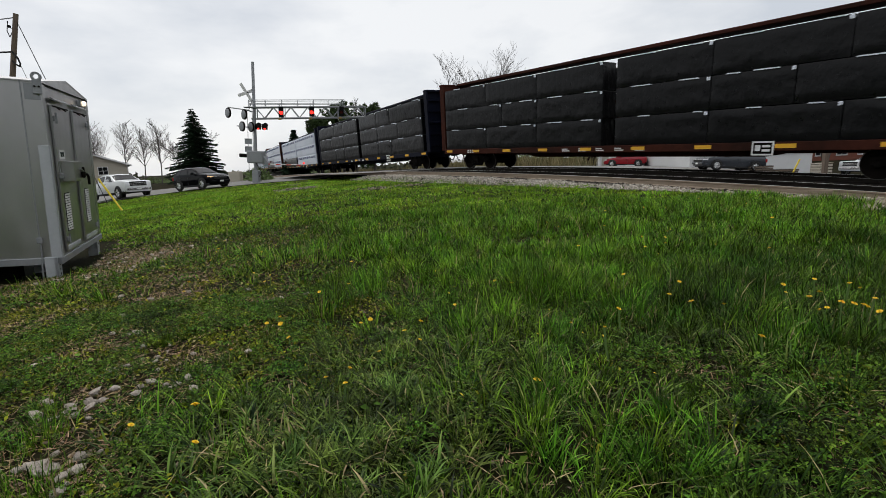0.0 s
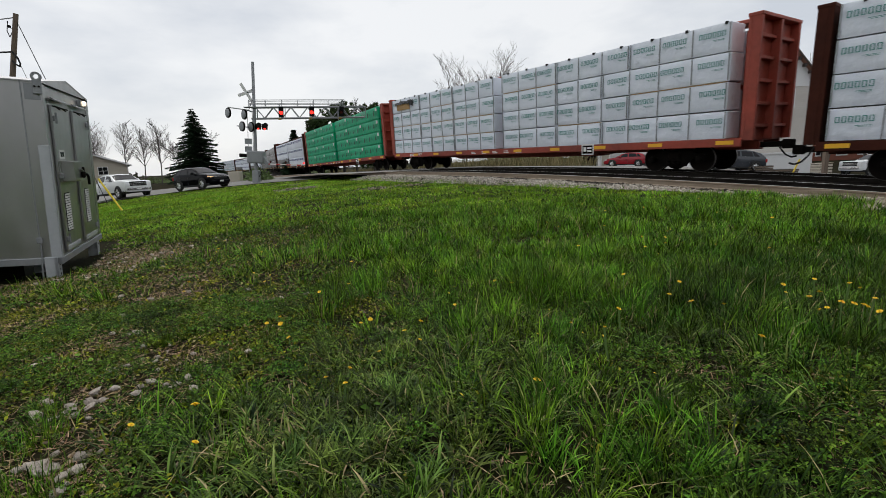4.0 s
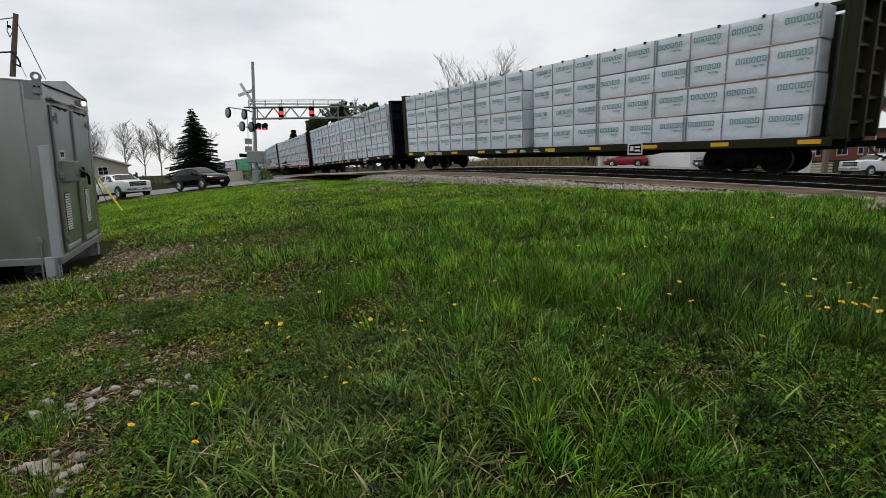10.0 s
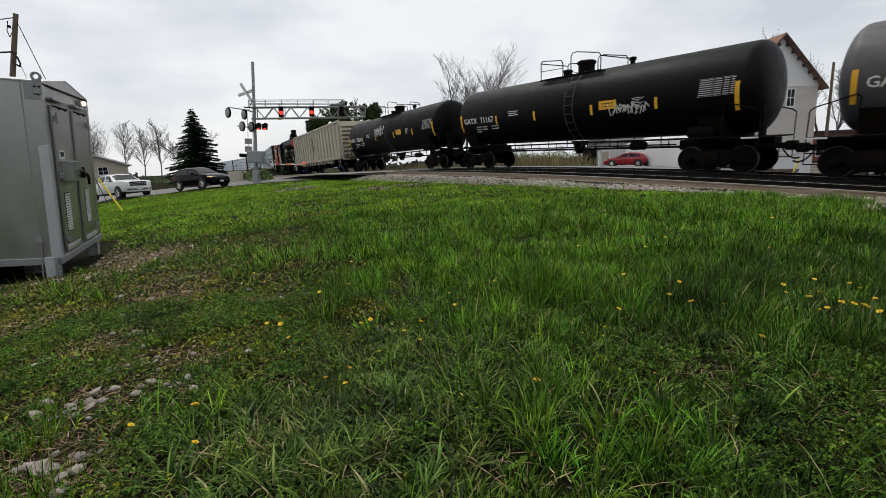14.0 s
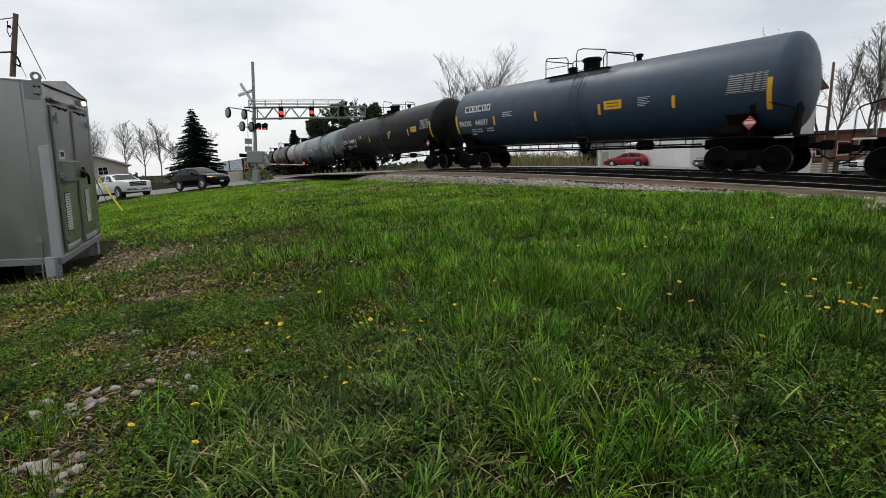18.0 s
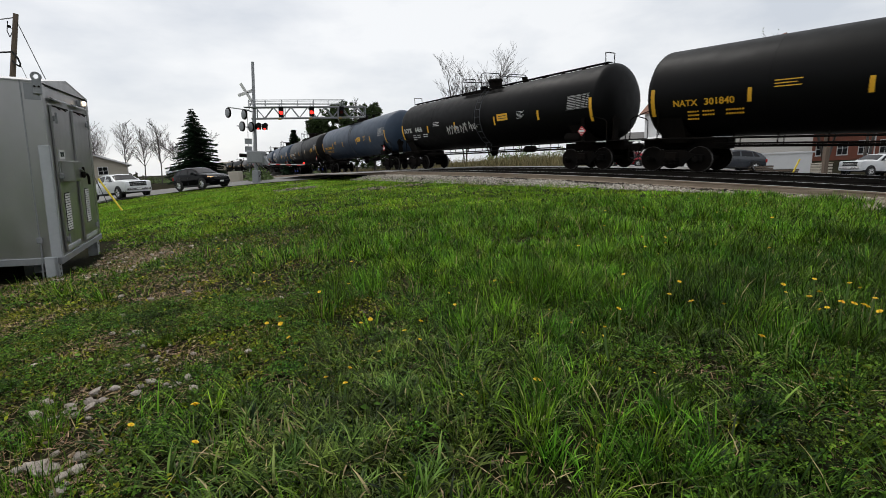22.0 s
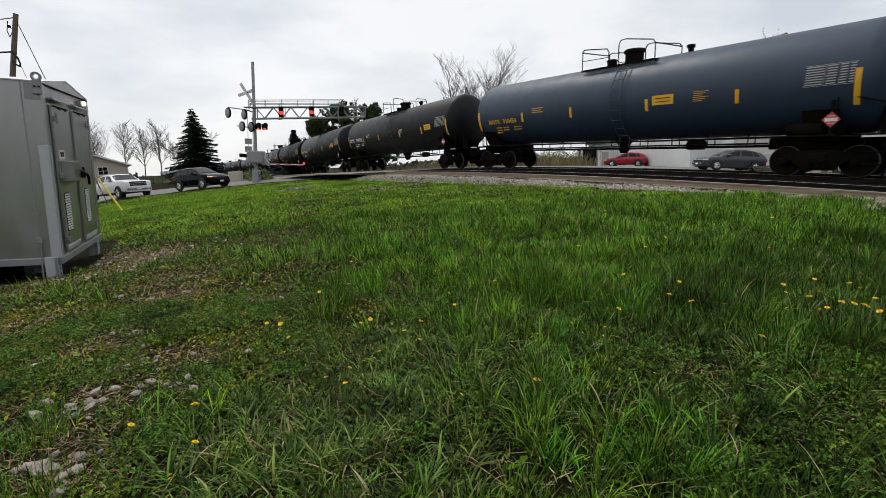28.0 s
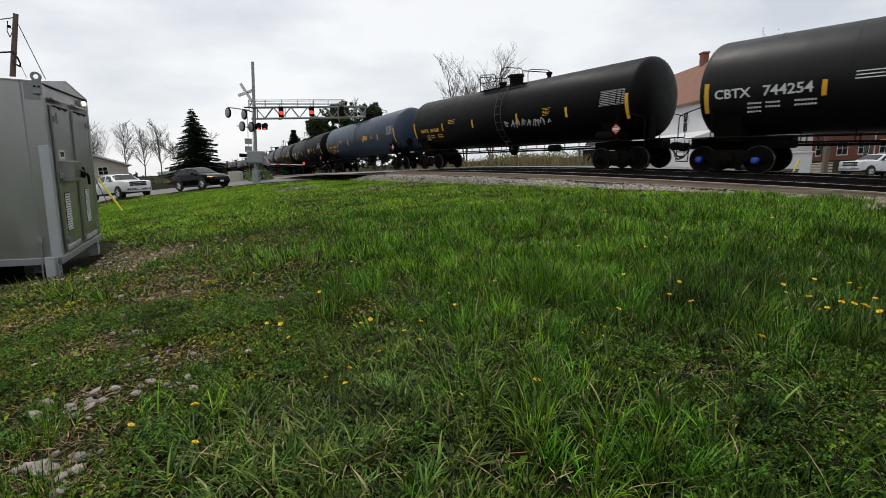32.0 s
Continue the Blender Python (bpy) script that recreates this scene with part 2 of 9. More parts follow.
def part(name, geo, material, parent, label="", m=None):
    """One mesh object under a thing or a part."""
    me = geo if isinstance(geo, bpy.types.Mesh) else geo.mesh(name, material)
    ob = new(name, me)
    ob.parent = parent
    if m is not None:
        ob.matrix_basis = m
    if label:
        ob["label"] = label
    return ob


def thing(name, label, category, group="", kind="", m=None):
    ob = new(name)
    ob.empty_display_size = 0.2
    if m is not None:
        ob.matrix_basis = m
    return tagged(ob, label, category, group, kind)


TEXTS = {}


def text_mesh(body, size, material, depth=0.004):
    key = (body, size, material.name)
    if key not in TEXTS:
        cu = bpy.data.curves.new("writing", "FONT")
        cu.body, cu.size, cu.extrude, cu.resolution_u = body, size, depth, 2
        cu.offset = size * 0.018
        tmp = bpy.data.objects.new("writing", cu)
        me = bpy.data.meshes.new_from_object(tmp)
        bpy.data.objects.remove(tmp)
        me.materials.clear()
        me.materials.append(material)
        TEXTS[key] = me
    return TEXTS[key]


def bars(rows, thick=0.006, y=0.0):
    """Plain bars standing for print that cannot be read: rows of (x0, x1, z0, z1)."""
    g = Geo()
    for x0, x1, z0, z1 in rows:
        g.box(x0, x1, y, y + thick, z0, z1)
    return g


# ---- the lie of the land and of the two tracks ----
TH0, K0, K1, K2 = radians(33.7588), -0.0032741, -5.5707e-05, 5.2139e-06
STEP = 0.5
S_GRID = np.arange(-900, 1100, STEP)
_c = np.clip(S_GRID, -30, 52)
HEAD = TH0 + K0 * _c + K1 * _c ** 2 / 2 + K2 * _c ** 3 / 6 - np.clip(S_GRID - 52, 0, 30) * 0.0026 + np.clip(S_GRID - 95, 0, 45) * 0.0042
_i0 = int(np.argmin(abs(S_GRID)))
_x, _y = np.cumsum(-np.sin(HEAD)) * STEP, np.cumsum(np.cos(HEAD)) * STEP
TX, TY = 1.9945 + _x - _x[_i0], 27.8563 + _y - _y[_i0]


def rail_z(s):
    """Height of the rail heads along the line."""
    s = np.asarray(s, float)
    c = np.clip(s, -20, 52)
    z = 0.01127 * c - 0.00096537 * c ** 2 + 1.2602e-05 * c ** 3
    lo, hi = np.minimum(s + 20, 0), np.maximum(s - 52, 0)
    return z - 0.065 * 6 * (1 - np.exp(lo / 6)) + 0.0133 * 8 * (1 - np.exp(-hi / 8))


def rail_at(s, lat=0.0):
    """The place at s along the line, lat metres to its right."""
    x, y, a = np.interp(s, S_GRID, TX), np.interp(s, S_GRID, TY), np.interp(s, S_GRID, HEAD)
    return x + np.cos(a) * lat, y + np.sin(a) * lat, a


_near_i = np.where((S_GRID > -160) & (S_GRID < 260))[0]


def line_coords(x, y):
    """Distance along and to the right of the line, for arrays of places."""
    x, y = np.atleast_1d(np.asarray(x, float)), np.atleast_1d(np.asarray(y, float))
    out_s, out_l = np.empty(len(x)), np.empty(len(x))
    px, py = TX[_near_i], TY[_near_i]
    for a in range(0, len(x), 4000):
        b = slice(a, a + 4000)
        d2 = (x[b, None] - px[None, ::4]) ** 2 + (y[b, None] - py[None, ::4]) ** 2
        k = np.argmin(d2, 1) * 4
        h = HEAD[_near_i][k]
        dx, dy = x[b] - px[k], y[b] - py[k]
        out_s[b] = S_GRID[_near_i][k] + (-np.sin(h) * dx + np.cos(h) * dy)
        out_l[b] = np.cos(h) * dx + np.sin(h) * dy
    return out_s, out_l


def field_z(x, y):
    a, b = np.clip(np.asarray(x, float), -52, 37) / 20, np.clip(np.asarray(y, float), -6, 66) / 20
    return (-0.3785 + 0.67 * a - 0.7489 * b - 1.8684 * a * a - 0.5623 * a * b + 0.9544 * b * b
            + 0.0627 * a ** 3 + 0.5872 * a * a * b + 0.0749 * a * b * b - 0.2544 * b ** 3)


def smooth(e0, e1, v):
    t = np.clip((np.asarray(v, float) - e0) / (e1 - e0), 0, 1)
    return t * t * (3 - 2 * t)


def ground_z(x, y):
    """Height of the ground: the field, with the raised bed of the two tracks."""
    x, y = np.atleast_1d(np.asarray(x, float)), np.atleast_1d(np.asarray(y, float))
    s, l = line_coords(x, y)
    near = np.maximum(-5.1 - l, l - 2.4)
    w = 1 - smooth(0.0, 1.6, near)
    dip = 0.13 * np.exp(-((x + 5.4) ** 2 + (y - 6.6) ** 2) / 5.0)
    return (field_z(x, y) - dip) * (1 - w) + (rail_z(s) - 0.21) * w


def gz(x, y):
    return float(ground_z(x, y)[0])
# ---- ground ----
def sheet(name, xs, ys, zf, material):
    xx, yy = np.meshgrid(xs, ys)
    zz = zf(xx.ravel(), yy.ravel())
    nx, ny = len(xs), len(ys)
    v = np.stack([xx.ravel(), yy.ravel(), zz], 1)
    me = bpy.data.meshes.new(name)
    i = (np.arange(nx - 1)[None, :] + nx * np.arange(ny - 1)[:, None]).ravel()
    f = np.stack([i, i + 1, i + nx + 1, i + nx], 1)
    me.vertices.add(len(v))
    me.vertices.foreach_set("co", v.ravel().astype(np.float32))
    me.loops.add(f.size)
    me.loops.foreach_set("vertex_index", f.ravel().astype(np.int32))
    me.polygons.add(len(f))
    me.polygons.foreach_set("loop_start", np.arange(0, f.size, 4, dtype=np.int32))
    me.update(calc_edges=True)
    me.polygons.foreach_set("use_smooth", [True] * len(f))
    me.materials.append(material)
    return new(name, me)


def spread(lo, hi, fine_lo, fine_hi, step, grow=1.25):
    a = list(np.arange(fine_lo, fine_hi + 1e-6, step))
    d, v = step, a[-1]
    while v < hi:
        d *= grow
        v += d
        a.append(v)
    d, v = step, a[0]
    while v > lo:
        d *= grow
        v -= d
        a.insert(0, v)
    return np.array(a)


# soil coloured darker than real soil, painting in the shade between the blades
M_GROUND = mat("shade_dark_soil", (0.006, 0.009, 0.003), (0.030, 0.022, 0.013), rough=1.0, spec=0.02, scale=3.0, amount=0.9, bump=0.5, bump_scale=25, fine=0.4)
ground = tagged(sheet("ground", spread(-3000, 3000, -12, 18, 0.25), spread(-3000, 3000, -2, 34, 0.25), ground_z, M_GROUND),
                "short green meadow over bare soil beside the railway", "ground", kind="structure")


# ---- the two tracks ----
def ribbon(geo, s0, s1, step, prof, lat):
    """A profile of (lat, z) rows swept along the line, as an open skin."""
    ss = np.arange(s0, s1 + 1e-6, step)
    n = len(prof)
    vs = []
    for s in ss:
        z = float(rail_z(s))
        for a, b in prof:
            x, y, _ = rail_at(s, lat + a)
            vs.append((float(x), float(y), z + b))
    fs = []
    for i in range(len(ss) - 1):
        for k in range(n - 1):
            fs.append((i * n + k, i * n + k + 1, (i + 1) * n + k + 1, (i + 1) * n + k))
    return geo.add(vs, fs)


RAIL_SIDE = [(-0.070, -0.178), (-0.070, -0.165), (-0.012, -0.145), (-0.010, -0.050), (-0.036, -0.036), (-0.036, -0.004), (-0.030, 0.0)]
RAIL_PROF = RAIL_SIDE + [(-a, b) for a, b in RAIL_SIDE[::-1]]
# the bed's dark colour stands in for the shadow below the train
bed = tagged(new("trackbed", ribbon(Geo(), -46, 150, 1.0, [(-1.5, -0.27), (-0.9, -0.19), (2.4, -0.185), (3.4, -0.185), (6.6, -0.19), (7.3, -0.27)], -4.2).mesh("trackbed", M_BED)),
             "ballast bed under both tracks, the train's shadow put into its colour", "trackbed", kind="structure")
for lat in (-4.2, 0.0):
    track = thing("railway_track", "steel rails on weathered ties in stone ballast", "railway track", "two tracks", "structure")
    for k in (0, 1):
        # only the nearest rail takes the lit tone, the others the shaded one
        rail = part("rail", ribbon(Geo(), -46, 150, 1.0, RAIL_PROF, lat + 1.5 * k), M_RAIL if lat < -1 and k == 0 else M_RAILSHADE, track, "rusted steel rail")
        part("rail_head", ribbon(Geo(), -46, 150, 1.0, [(-0.031, 0.0015), (0.031, 0.0015)], lat + 1.5 * k), M_RAILTOP, rail, "polished running surface")
# ---- rolling stock ----
V_TRAIN = 20.3044
CANT = -1.46


def car_pose(s, tc):
    """Pose of a car whose middle is at s on the line, on bogies tc apart."""
    xa, ya, _ = rail_at(s + tc / 2, 0.75)
    xb, yb, _ = rail_at(s - tc / 2, 0.75)
    za, zb = float(rail_z(s + tc / 2)), float(rail_z(s - tc / 2))
    ex = Vector((xa - xb, ya - yb, za - zb)).normalized()
    ey = Vector((0, 0, 1)).cross(ex).normalized()
    ez = ex.cross(ey)
    m = Matrix((ex, ey, ez)).transposed().to_4x4()
    m.translation = ((xa + xb) / 2, (ya + yb) / 2, (za + zb) / 2)
    return m @ pose(0, 0.75, 0) @ pose(0, 0, 0, CANT) @ pose(0, -0.75, 0)


def shared(fn):
    cache = {}

    def get(*a):
        if a not in cache:
            cache[a] = fn(*a)
        return cache[a]
    return get


@shared
def wheel_mesh():
    g = Geo().lathe([(-0.07, 0.20), (-0.07, 0.40), (-0.075, 0.455), (0.02, 0.458), (0.045, 0.487), (0.06, 0.485), (0.065, 0.40), (0.02, 0.36), (0.02, 0.18), (0.07, 0.15)], 28, "y")
    return g.mesh("wheel", M_STEEL)


@shared
def tread_mesh():
    return Geo().lathe([(-0.077, 0.445), (-0.077, 0.462), (0.0, 0.462)], 28, "y", caps=False).mesh("tread", M_TREAD)


@shared
def axle_mesh():
    return Geo().cyl((0, -1.0, 0), (0, 1.0, 0), 0.085, n=10).mesh("axle", M_STEEL)


@shared
def side_frame_mesh(wb):
    h = wb / 2
    g = Geo()
    out = [(-h - 0.22, 0.40), (-h - 0.22, 0.62), (-h + 0.15, 0.66), (-0.42, 0.80), (0.42, 0.80), (h - 0.15, 0.66), (h + 0.22, 0.62), (h + 0.22, 0.40),
           (h - 0.14, 0.40), (h - 0.16, 0.52), (0.46, 0.30), (0.42, 0.20), (-0.42, 0.20), (-0.46, 0.30), (-h + 0.16, 0.52), (-h + 0.14, 0.40)]
    g.prism(out, -0.06, 0.06)
    return g.mesh("side_frame", M_STEEL)


@shared
def springs_mesh():
    g = Geo()
    for x in (-0.2, 0.0, 0.2):
        for z in range(5):
            g.lathe([(0.27 + z * 0.055, 0.075), (0.29 + z * 0.055, 0.085), (0.31 + z * 0.055, 0.075)], 10, "z", (x, 0.09, 0))
    return g.mesh("springs", M_STEEL)


@shared
def cap_mesh(blue):
    g = Geo().lathe([(0.0, 0.12), (0.08, 0.12), (0.13, 0.095), (0.15, 0.06), (0.15, 0.0)], 14, "y")
    return g.mesh("bearing_cap", M_BLUE if blue else M_STEEL)


@shared
def bolster_mesh():
    return Geo().box(-0.22, 0.22, -1.15, 1.15, 0.42, 0.72, 0.03).box(-0.4, 0.4, -0.35, 0.35, 0.70, 0.80, 0.03).mesh("bolster", M_STEEL)


def bogie(car, x, wb=1.78, blue=False):
    t = new("bogie")
    t.parent, t.location = car, (x, 0, 0)
    t.empty_display_size = 0.1
    t["label"] = "black cast-steel two-axle bogie"
    for sx in (-1, 1):
        part("axle", axle_mesh(), None, t, m=pose(sx * wb / 2, 0, 0.457))
        for sy in (-1, 1):
            part("wheel", wheel_mesh(), None, t, m=pose(sx * wb / 2, sy * 0.75, 0.457, 0, 0, 180 if sy > 0 else 0))
            part("tread", tread_mesh(), None, t, m=pose(sx * wb / 2, sy * 0.75, 0.457, 0, 0, 180 if sy > 0 else 0))
            part("bearing_cap", cap_mesh(blue), None, t, "blue bearing cap" if blue else "", m=pose(sx * wb / 2, sy * 1.02, 0.457, 0, 0, 0 if sy > 0 else 180))
    for sy in (-1, 1):
        part("side_frame", side_frame_mesh(wb), None, t, m=pose(0, sy * 1.0, 0))
        part("springs", springs_mesh(), None, t, m=pose(0, sy * 1.0, 0, 0, 0, 0 if sy > 0 else 180))
    part("bolster", bolster_mesh(), None, t)
    return t


@shared
def coupler_mesh():
    g = Geo().box(-0.9, 0.15, -0.09, 0.09, 0.78, 0.96, 0.02)
    g.box(0.1, 0.42, -0.16, 0.14, 0.72, 1.02, 0.04)
    return g.mesh("coupler", M_STEEL)


@shared
def hose_mesh():
    pts = [(0.0, 0.45, 0.95), (0.12, 0.45, 0.7), (0.3, 0.4, 0.5), (0.5, 0.33, 0.42), (0.65, 0.3, 0.46)]
    return Geo().tube(pts, 0.03, 6).mesh("brake_hose", M_RUBBER)


def couplers(car, half):
    for e in (0, 180):
        part("coupler", coupler_mesh(), None, car, m=pose(0, 0, 0, 0, 0, e) @ pose(half - 0.36, 0, 0))
        part("brake_hose", hose_mesh(), None, car, m=pose(0, 0, 0, 0, 0, e) @ pose(half - 0.6, 0, 0))


def letters(n, w, h, gap=0.34):
    """n plain upright blocks in a row, w wide and h high in all, each parted at half height."""
    step = w / n
    out = []
    for i in range(n):
        x0, x1 = i * step, i * step + step * (1 - gap)
        out += [(x0, x1, 0, h * 0.42), (x0, x1, h * 0.56, h)]
    return out


def print_side(car, geo, material, x, y, z, lean=0.0, name="print", label=""):
    """Print set flat on the left side of a car, reading from the leading end backwards."""
    return part(name, geo, material, car, label, m=pose(x, y, z, 0, 0, 180) @ pose(0, 0, 0, 90 + lean, 0, 0))


def flat_bars(rows, t=0.006):
    g = Geo()
    for x0, x1, y0, y1 in rows:
        g.box(x0, x1, y0, y1, 0, t)
    return g


M_LADDER = mat("worn_ladder_paint", (0.05, 0.056, 0.064), (0.02, 0.022, 0.026), rough=0.5, scale=6)
M_STENCIL = mat("grey_stencil", (0.42, 0.42, 0.41), (0.3, 0.3, 0.3), rough=0.6)
R_TANK = 1.57
Z_TANK = 2.81


def curved_patch(x0, x1, a0, a1, r, n=6):
    """A thin patch on the tank's side, from angle a0 to a1 above the level (degrees)."""
    g = Geo()
    vs = []
    for rr in (r, r + 0.008):
        for i in range(n + 1):
            a = radians(a0 + (a1 - a0) * i / n)
            for x in (x0, x1):
                vs.append((x, rr * math.cos(a), Z_TANK + rr * math.sin(a)))
    k = 2 * (n + 1)
    fs = []
    for i in range(n):
        fs.append((k + 2 * i, k + 2 * i + 1, k + 2 * i + 3, k + 2 * i + 2))
        fs.append((2 * i, 2 * i + 2, k + 2 * i + 2, k + 2 * i))
        fs.append((2 * i + 1, 2 * i + 3, k + 2 * i + 3, k + 2 * i + 1))
    return g.add(vs, fs)


def on_tank(car, me_or_geo, material, x, ang, r=None, name="print", label=""):
    """Flat print laid against the tank's side with its middle at height angle ang."""
    r = (r or R_TANK) + 0.006
    m = pose(x, r * math.cos(radians(ang)), Z_TANK + r * math.sin(radians(ang)), 0, 0, 180) @ pose(0, 0, 0, 90 - ang, 0, 0)
    return part(name, me_or_geo, material, car, label, m=m)


@shared
def tank_shell_mesh(half, r, material):
    prof = [(-half + 0.52 * (1 - math.cos(a)), r * math.sin(a) ** 0.8) for a in [math.pi / 2 * i / 8 for i in range(9)]]
    prof += [(-u, q) for u, q in prof[::-1]]
    return Geo().lathe(prof, 40, "x", (0, 0, Z_TANK)).mesh("tank", material)


CODES = {"CBTX": "744", "NATX": ("301", "310", "364"), "SCPX": "64", "PROX": "446", "GATX": ("711", "209", "200")}


def tank_car(name_label, L, paint, mark_color, digits, mark_n, blue=False, walkway=False, placard=True, extra=None, r=R_TANK, wordmark=None, yellow_panel=True, low=False):
    """A tank wagon L metres over its couplers; +x is its leading end, +y the side towards the meadow."""
    car = thing("tank_car", name_label, "tank car", "tank cars of the train")
    half = L / 2 - 0.92
    tc = L - 4.15
    shell = part("tank", tank_shell_mesh(half, r, paint), None, car, m=pose(-0.13, 0, 0) @ Matrix.Diagonal(((half + 0.13) / half, 1, 1, 1)))
    x = half
    # welded rings
    for u in (-half * 0.5, 0.0, half * 0.5):
        part("weld_seam", Geo().lathe([(u - 0.02, r + 0.001), (u, r + 0.006), (u + 0.02, r + 0.001)], 40, "x", (0, 0, Z_TANK)), paint, shell)
    for e in (-1, 1):
        part("draft_sill", Geo().box(e * (tc / 2 - 1.6) if e > 0 else e * (L / 2 - 0.5), e * (L / 2 - 0.5) if e > 0 else e * (tc / 2 - 1.6), -0.32, 0.32, 0.80, 1.16, 0.03), M_STEEL, car)
        part("saddle", Geo().prism([(-0.9, 1.05), (0.9, 1.05), (1.42, 1.95), (1.2, 1.65), (0.7, 1.35), (0.0, 1.24), (-0.7, 1.35), (-1.2, 1.65), (-1.42, 1.95)], e * tc / 2 - 0.45, e * tc / 2 + 0.45, "yz"), M_STEEL, car)
        g = Geo()
        xe = e * (L / 2 - 0.55)
        xi = e * (half - 0.75)
        g.box(min(xe, xi), max(xe, xi), -1.45, 1.45, 1.16, 1.21, 0.01)
        part("end_platform", g, M_STEEL, car)
        part("platform_edge", Geo().box(min(xe, xe - e * 0.5), max(xe, xe - e * 0.5), 1.451, 1.465, 1.15, 1.20), M_WHITE, car, "white reflective strip")
        for sy in (-1, 1):
            rail = [(xi, sy * 1.45, 1.2), (xi, sy * 1.45, 2.25), (xi + e * 0.1, sy * 1.45, 2.33), (xe - e * 0.12, sy * 1.45, 2.05), (xe, sy * 1.43, 1.95), (xe, sy * 1.43, 1.2)]
            part("grab_rail", Geo().tube(rail, 0.02), paint if sy < 0 else M_STEEL, car)
            st = Geo().tube([(xe, sy * 1.45, 1.15), (xe, sy * 1.45, 0.42), (xe - e * 0.42, sy * 1.45, 0.42), (xe - e * 0.42, sy * 1.45, 1.15)], 0.018).tube([(xe, sy * 1.45, 0.75), (xe - e * 0.42, sy * 1.45, 0.75)], 0.016)
            part("step_stirrup", st, M_STEEL, car)
        bw = Geo().lathe([(-0.03, 0.25), (0.03, 0.25)], 20, "x", (e * (L / 2 - 0.75), 0.55, 2.0))
        if e < 0:
            part("hand_brake_wheel", bw, M_STEEL, car)
            part("brake_stand", Geo().box(-L / 2 + 0.72, -L / 2 + 0.85, 0.4, 0.7, 1.2, 2.2, 0.02), M_STEEL, car)
            part("air_reservoir", Geo().lathe([(-0.5, 0.0), (-0.47, 0.16), (-0.42, 0.21), (0.42, 0.21), (0.47, 0.16), (0.5, 0.0)], 16, "x", (-half + 1.55, 1.1, 1.42)), M_STEEL, car)
    # running board rail along the side and piping under the belly
    part("side_rail", Geo().tube([(-half + 0.7, 1.47, 1.22), (half - 0.7, 1.47, 1.22)], 0.035, 6), M_STEEL, car)
    part("belly_rail", Geo().tube([(-tc / 2 + 1.4, 0.9, 1.02), (tc / 2 - 1.4, 0.9, 1.02)], 0.03, 6).tube([(-tc / 2 + 1.4, 0.35, 0.92), (tc / 2 - 1.4, 0.35, 0.92)], 0.045, 6), M_STEEL, car)
    g = Geo()
    for k in range(9):
        u = -tc / 2 + 2.0 + k * (tc - 4.0) / 8
        g.tube([(u, 0.9, 1.02), (u, 0.9, 1.35)], 0.02, 5).tube([(u, 0.35, 0.92), (u, 0.35, 1.25)], 0.02, 5)
    part("hangers", g, M_STEEL, car)
    part("bottom_outlet", Geo().lathe([(0.72, 0.14), (0.85, 0.22), (1.05, 0.24), (1.3, 0.42)], 14, "z"), M_STEEL, car)
    part("brake_cylinder", Geo().lathe([(-0.35, 0.13), (-0.3, 0.17), (0.3, 0.17), (0.35, 0.08)], 12, "x", (-3.2, 0.3, 1.0)), M_STEEL, car)
    # manway, platform and railings on top
    ztop = Z_TANK + r
    part("manway", Geo().lathe([(ztop - 0.1, 0.36), (ztop + 0.36, 0.36), (ztop + 0.36, 0.42), (ztop + 0.45, 0.42), (ztop + 0.50, 0.36), (ztop + 0.52, 0.0)], 20, "z", (-0.3, 0, 0)), M_STEEL, car)
    part("valve_housing", Geo().lathe([(ztop - 0.1, 0.20), (ztop + 0.16, 0.20), (ztop + 0.2, 0.24), (ztop + 0.26, 0.18), (ztop + 0.28, 0.0)], 16, "z", (0.75, 0, 0)), M_STEEL, car)
    part("vent_valve", Geo().lathe([(ztop - 0.1, 0.10), (ztop + 0.14, 0.10), (ztop + 0.15, 0.15), (ztop + 0.26, 0.15), (ztop + 0.29, 0.0)], 12, "z", (-2.6, 0, 0)), M_STEEL, car)
    pl = Geo()
    for k in range(6):
        pl.box(-1.75, 1.55, 0.42 + k * 0.1, 0.49 + k * 0.1, ztop - 0.16, ztop - 0.12)
    part("top_platform", pl, M_STEEL, car)
    rg = Geo()
    for sy in (-0.95, 0.95):
        rg.tube([(1.55, sy, ztop - 0.14), (1.55, sy, ztop + 0.62), (1.45, sy, ztop + 0.70), (0.35, sy, ztop + 0.56), (0.25, sy, ztop + 0.42), (0.25, sy, ztop - 0.14)], 0.022)
        rg.tube([(-1.75, sy, ztop - 0.14), (-1.75, sy, ztop + 0.42), (-1.65, sy, ztop + 0.55), (-0.5, sy, ztop + 0.78), (-0.28, sy, ztop + 0.76), (-0.2, sy, ztop + 0.62), (-0.2, sy, ztop - 0.14)], 0.022)
        rg.tube([(1.55, sy, ztop + 0.25), (0.25, sy, ztop + 0.22)], 0.016)
        rg.box(-1.8, 1.6, sy - 0.03, sy + 0.03, ztop - 0.19, ztop - 0.13)
    rg.tube([(1.55, -0.95, ztop + 0.6), (1.55, 0.95, ztop + 0.6)], 0.022).tube([(-1.75, -0.95, ztop + 0.42), (-1.75, 0.95, ztop + 0.42)], 0.022)
    part("top_railing", rg, M_STEEL, car)
    # ladder, bent to the tank's side
    lad = Geo()
    xl = -0.6
    angs = [62, 45, 28, 10, -8, -26, -44, -58]
    for xx in (xl - 0.22, xl + 0.22):
        pts = [(xx, (r + 0.12) * math.cos(radians(a)), Z_TANK + (r + 0.12) * math.sin(radians(a))) for a in angs]
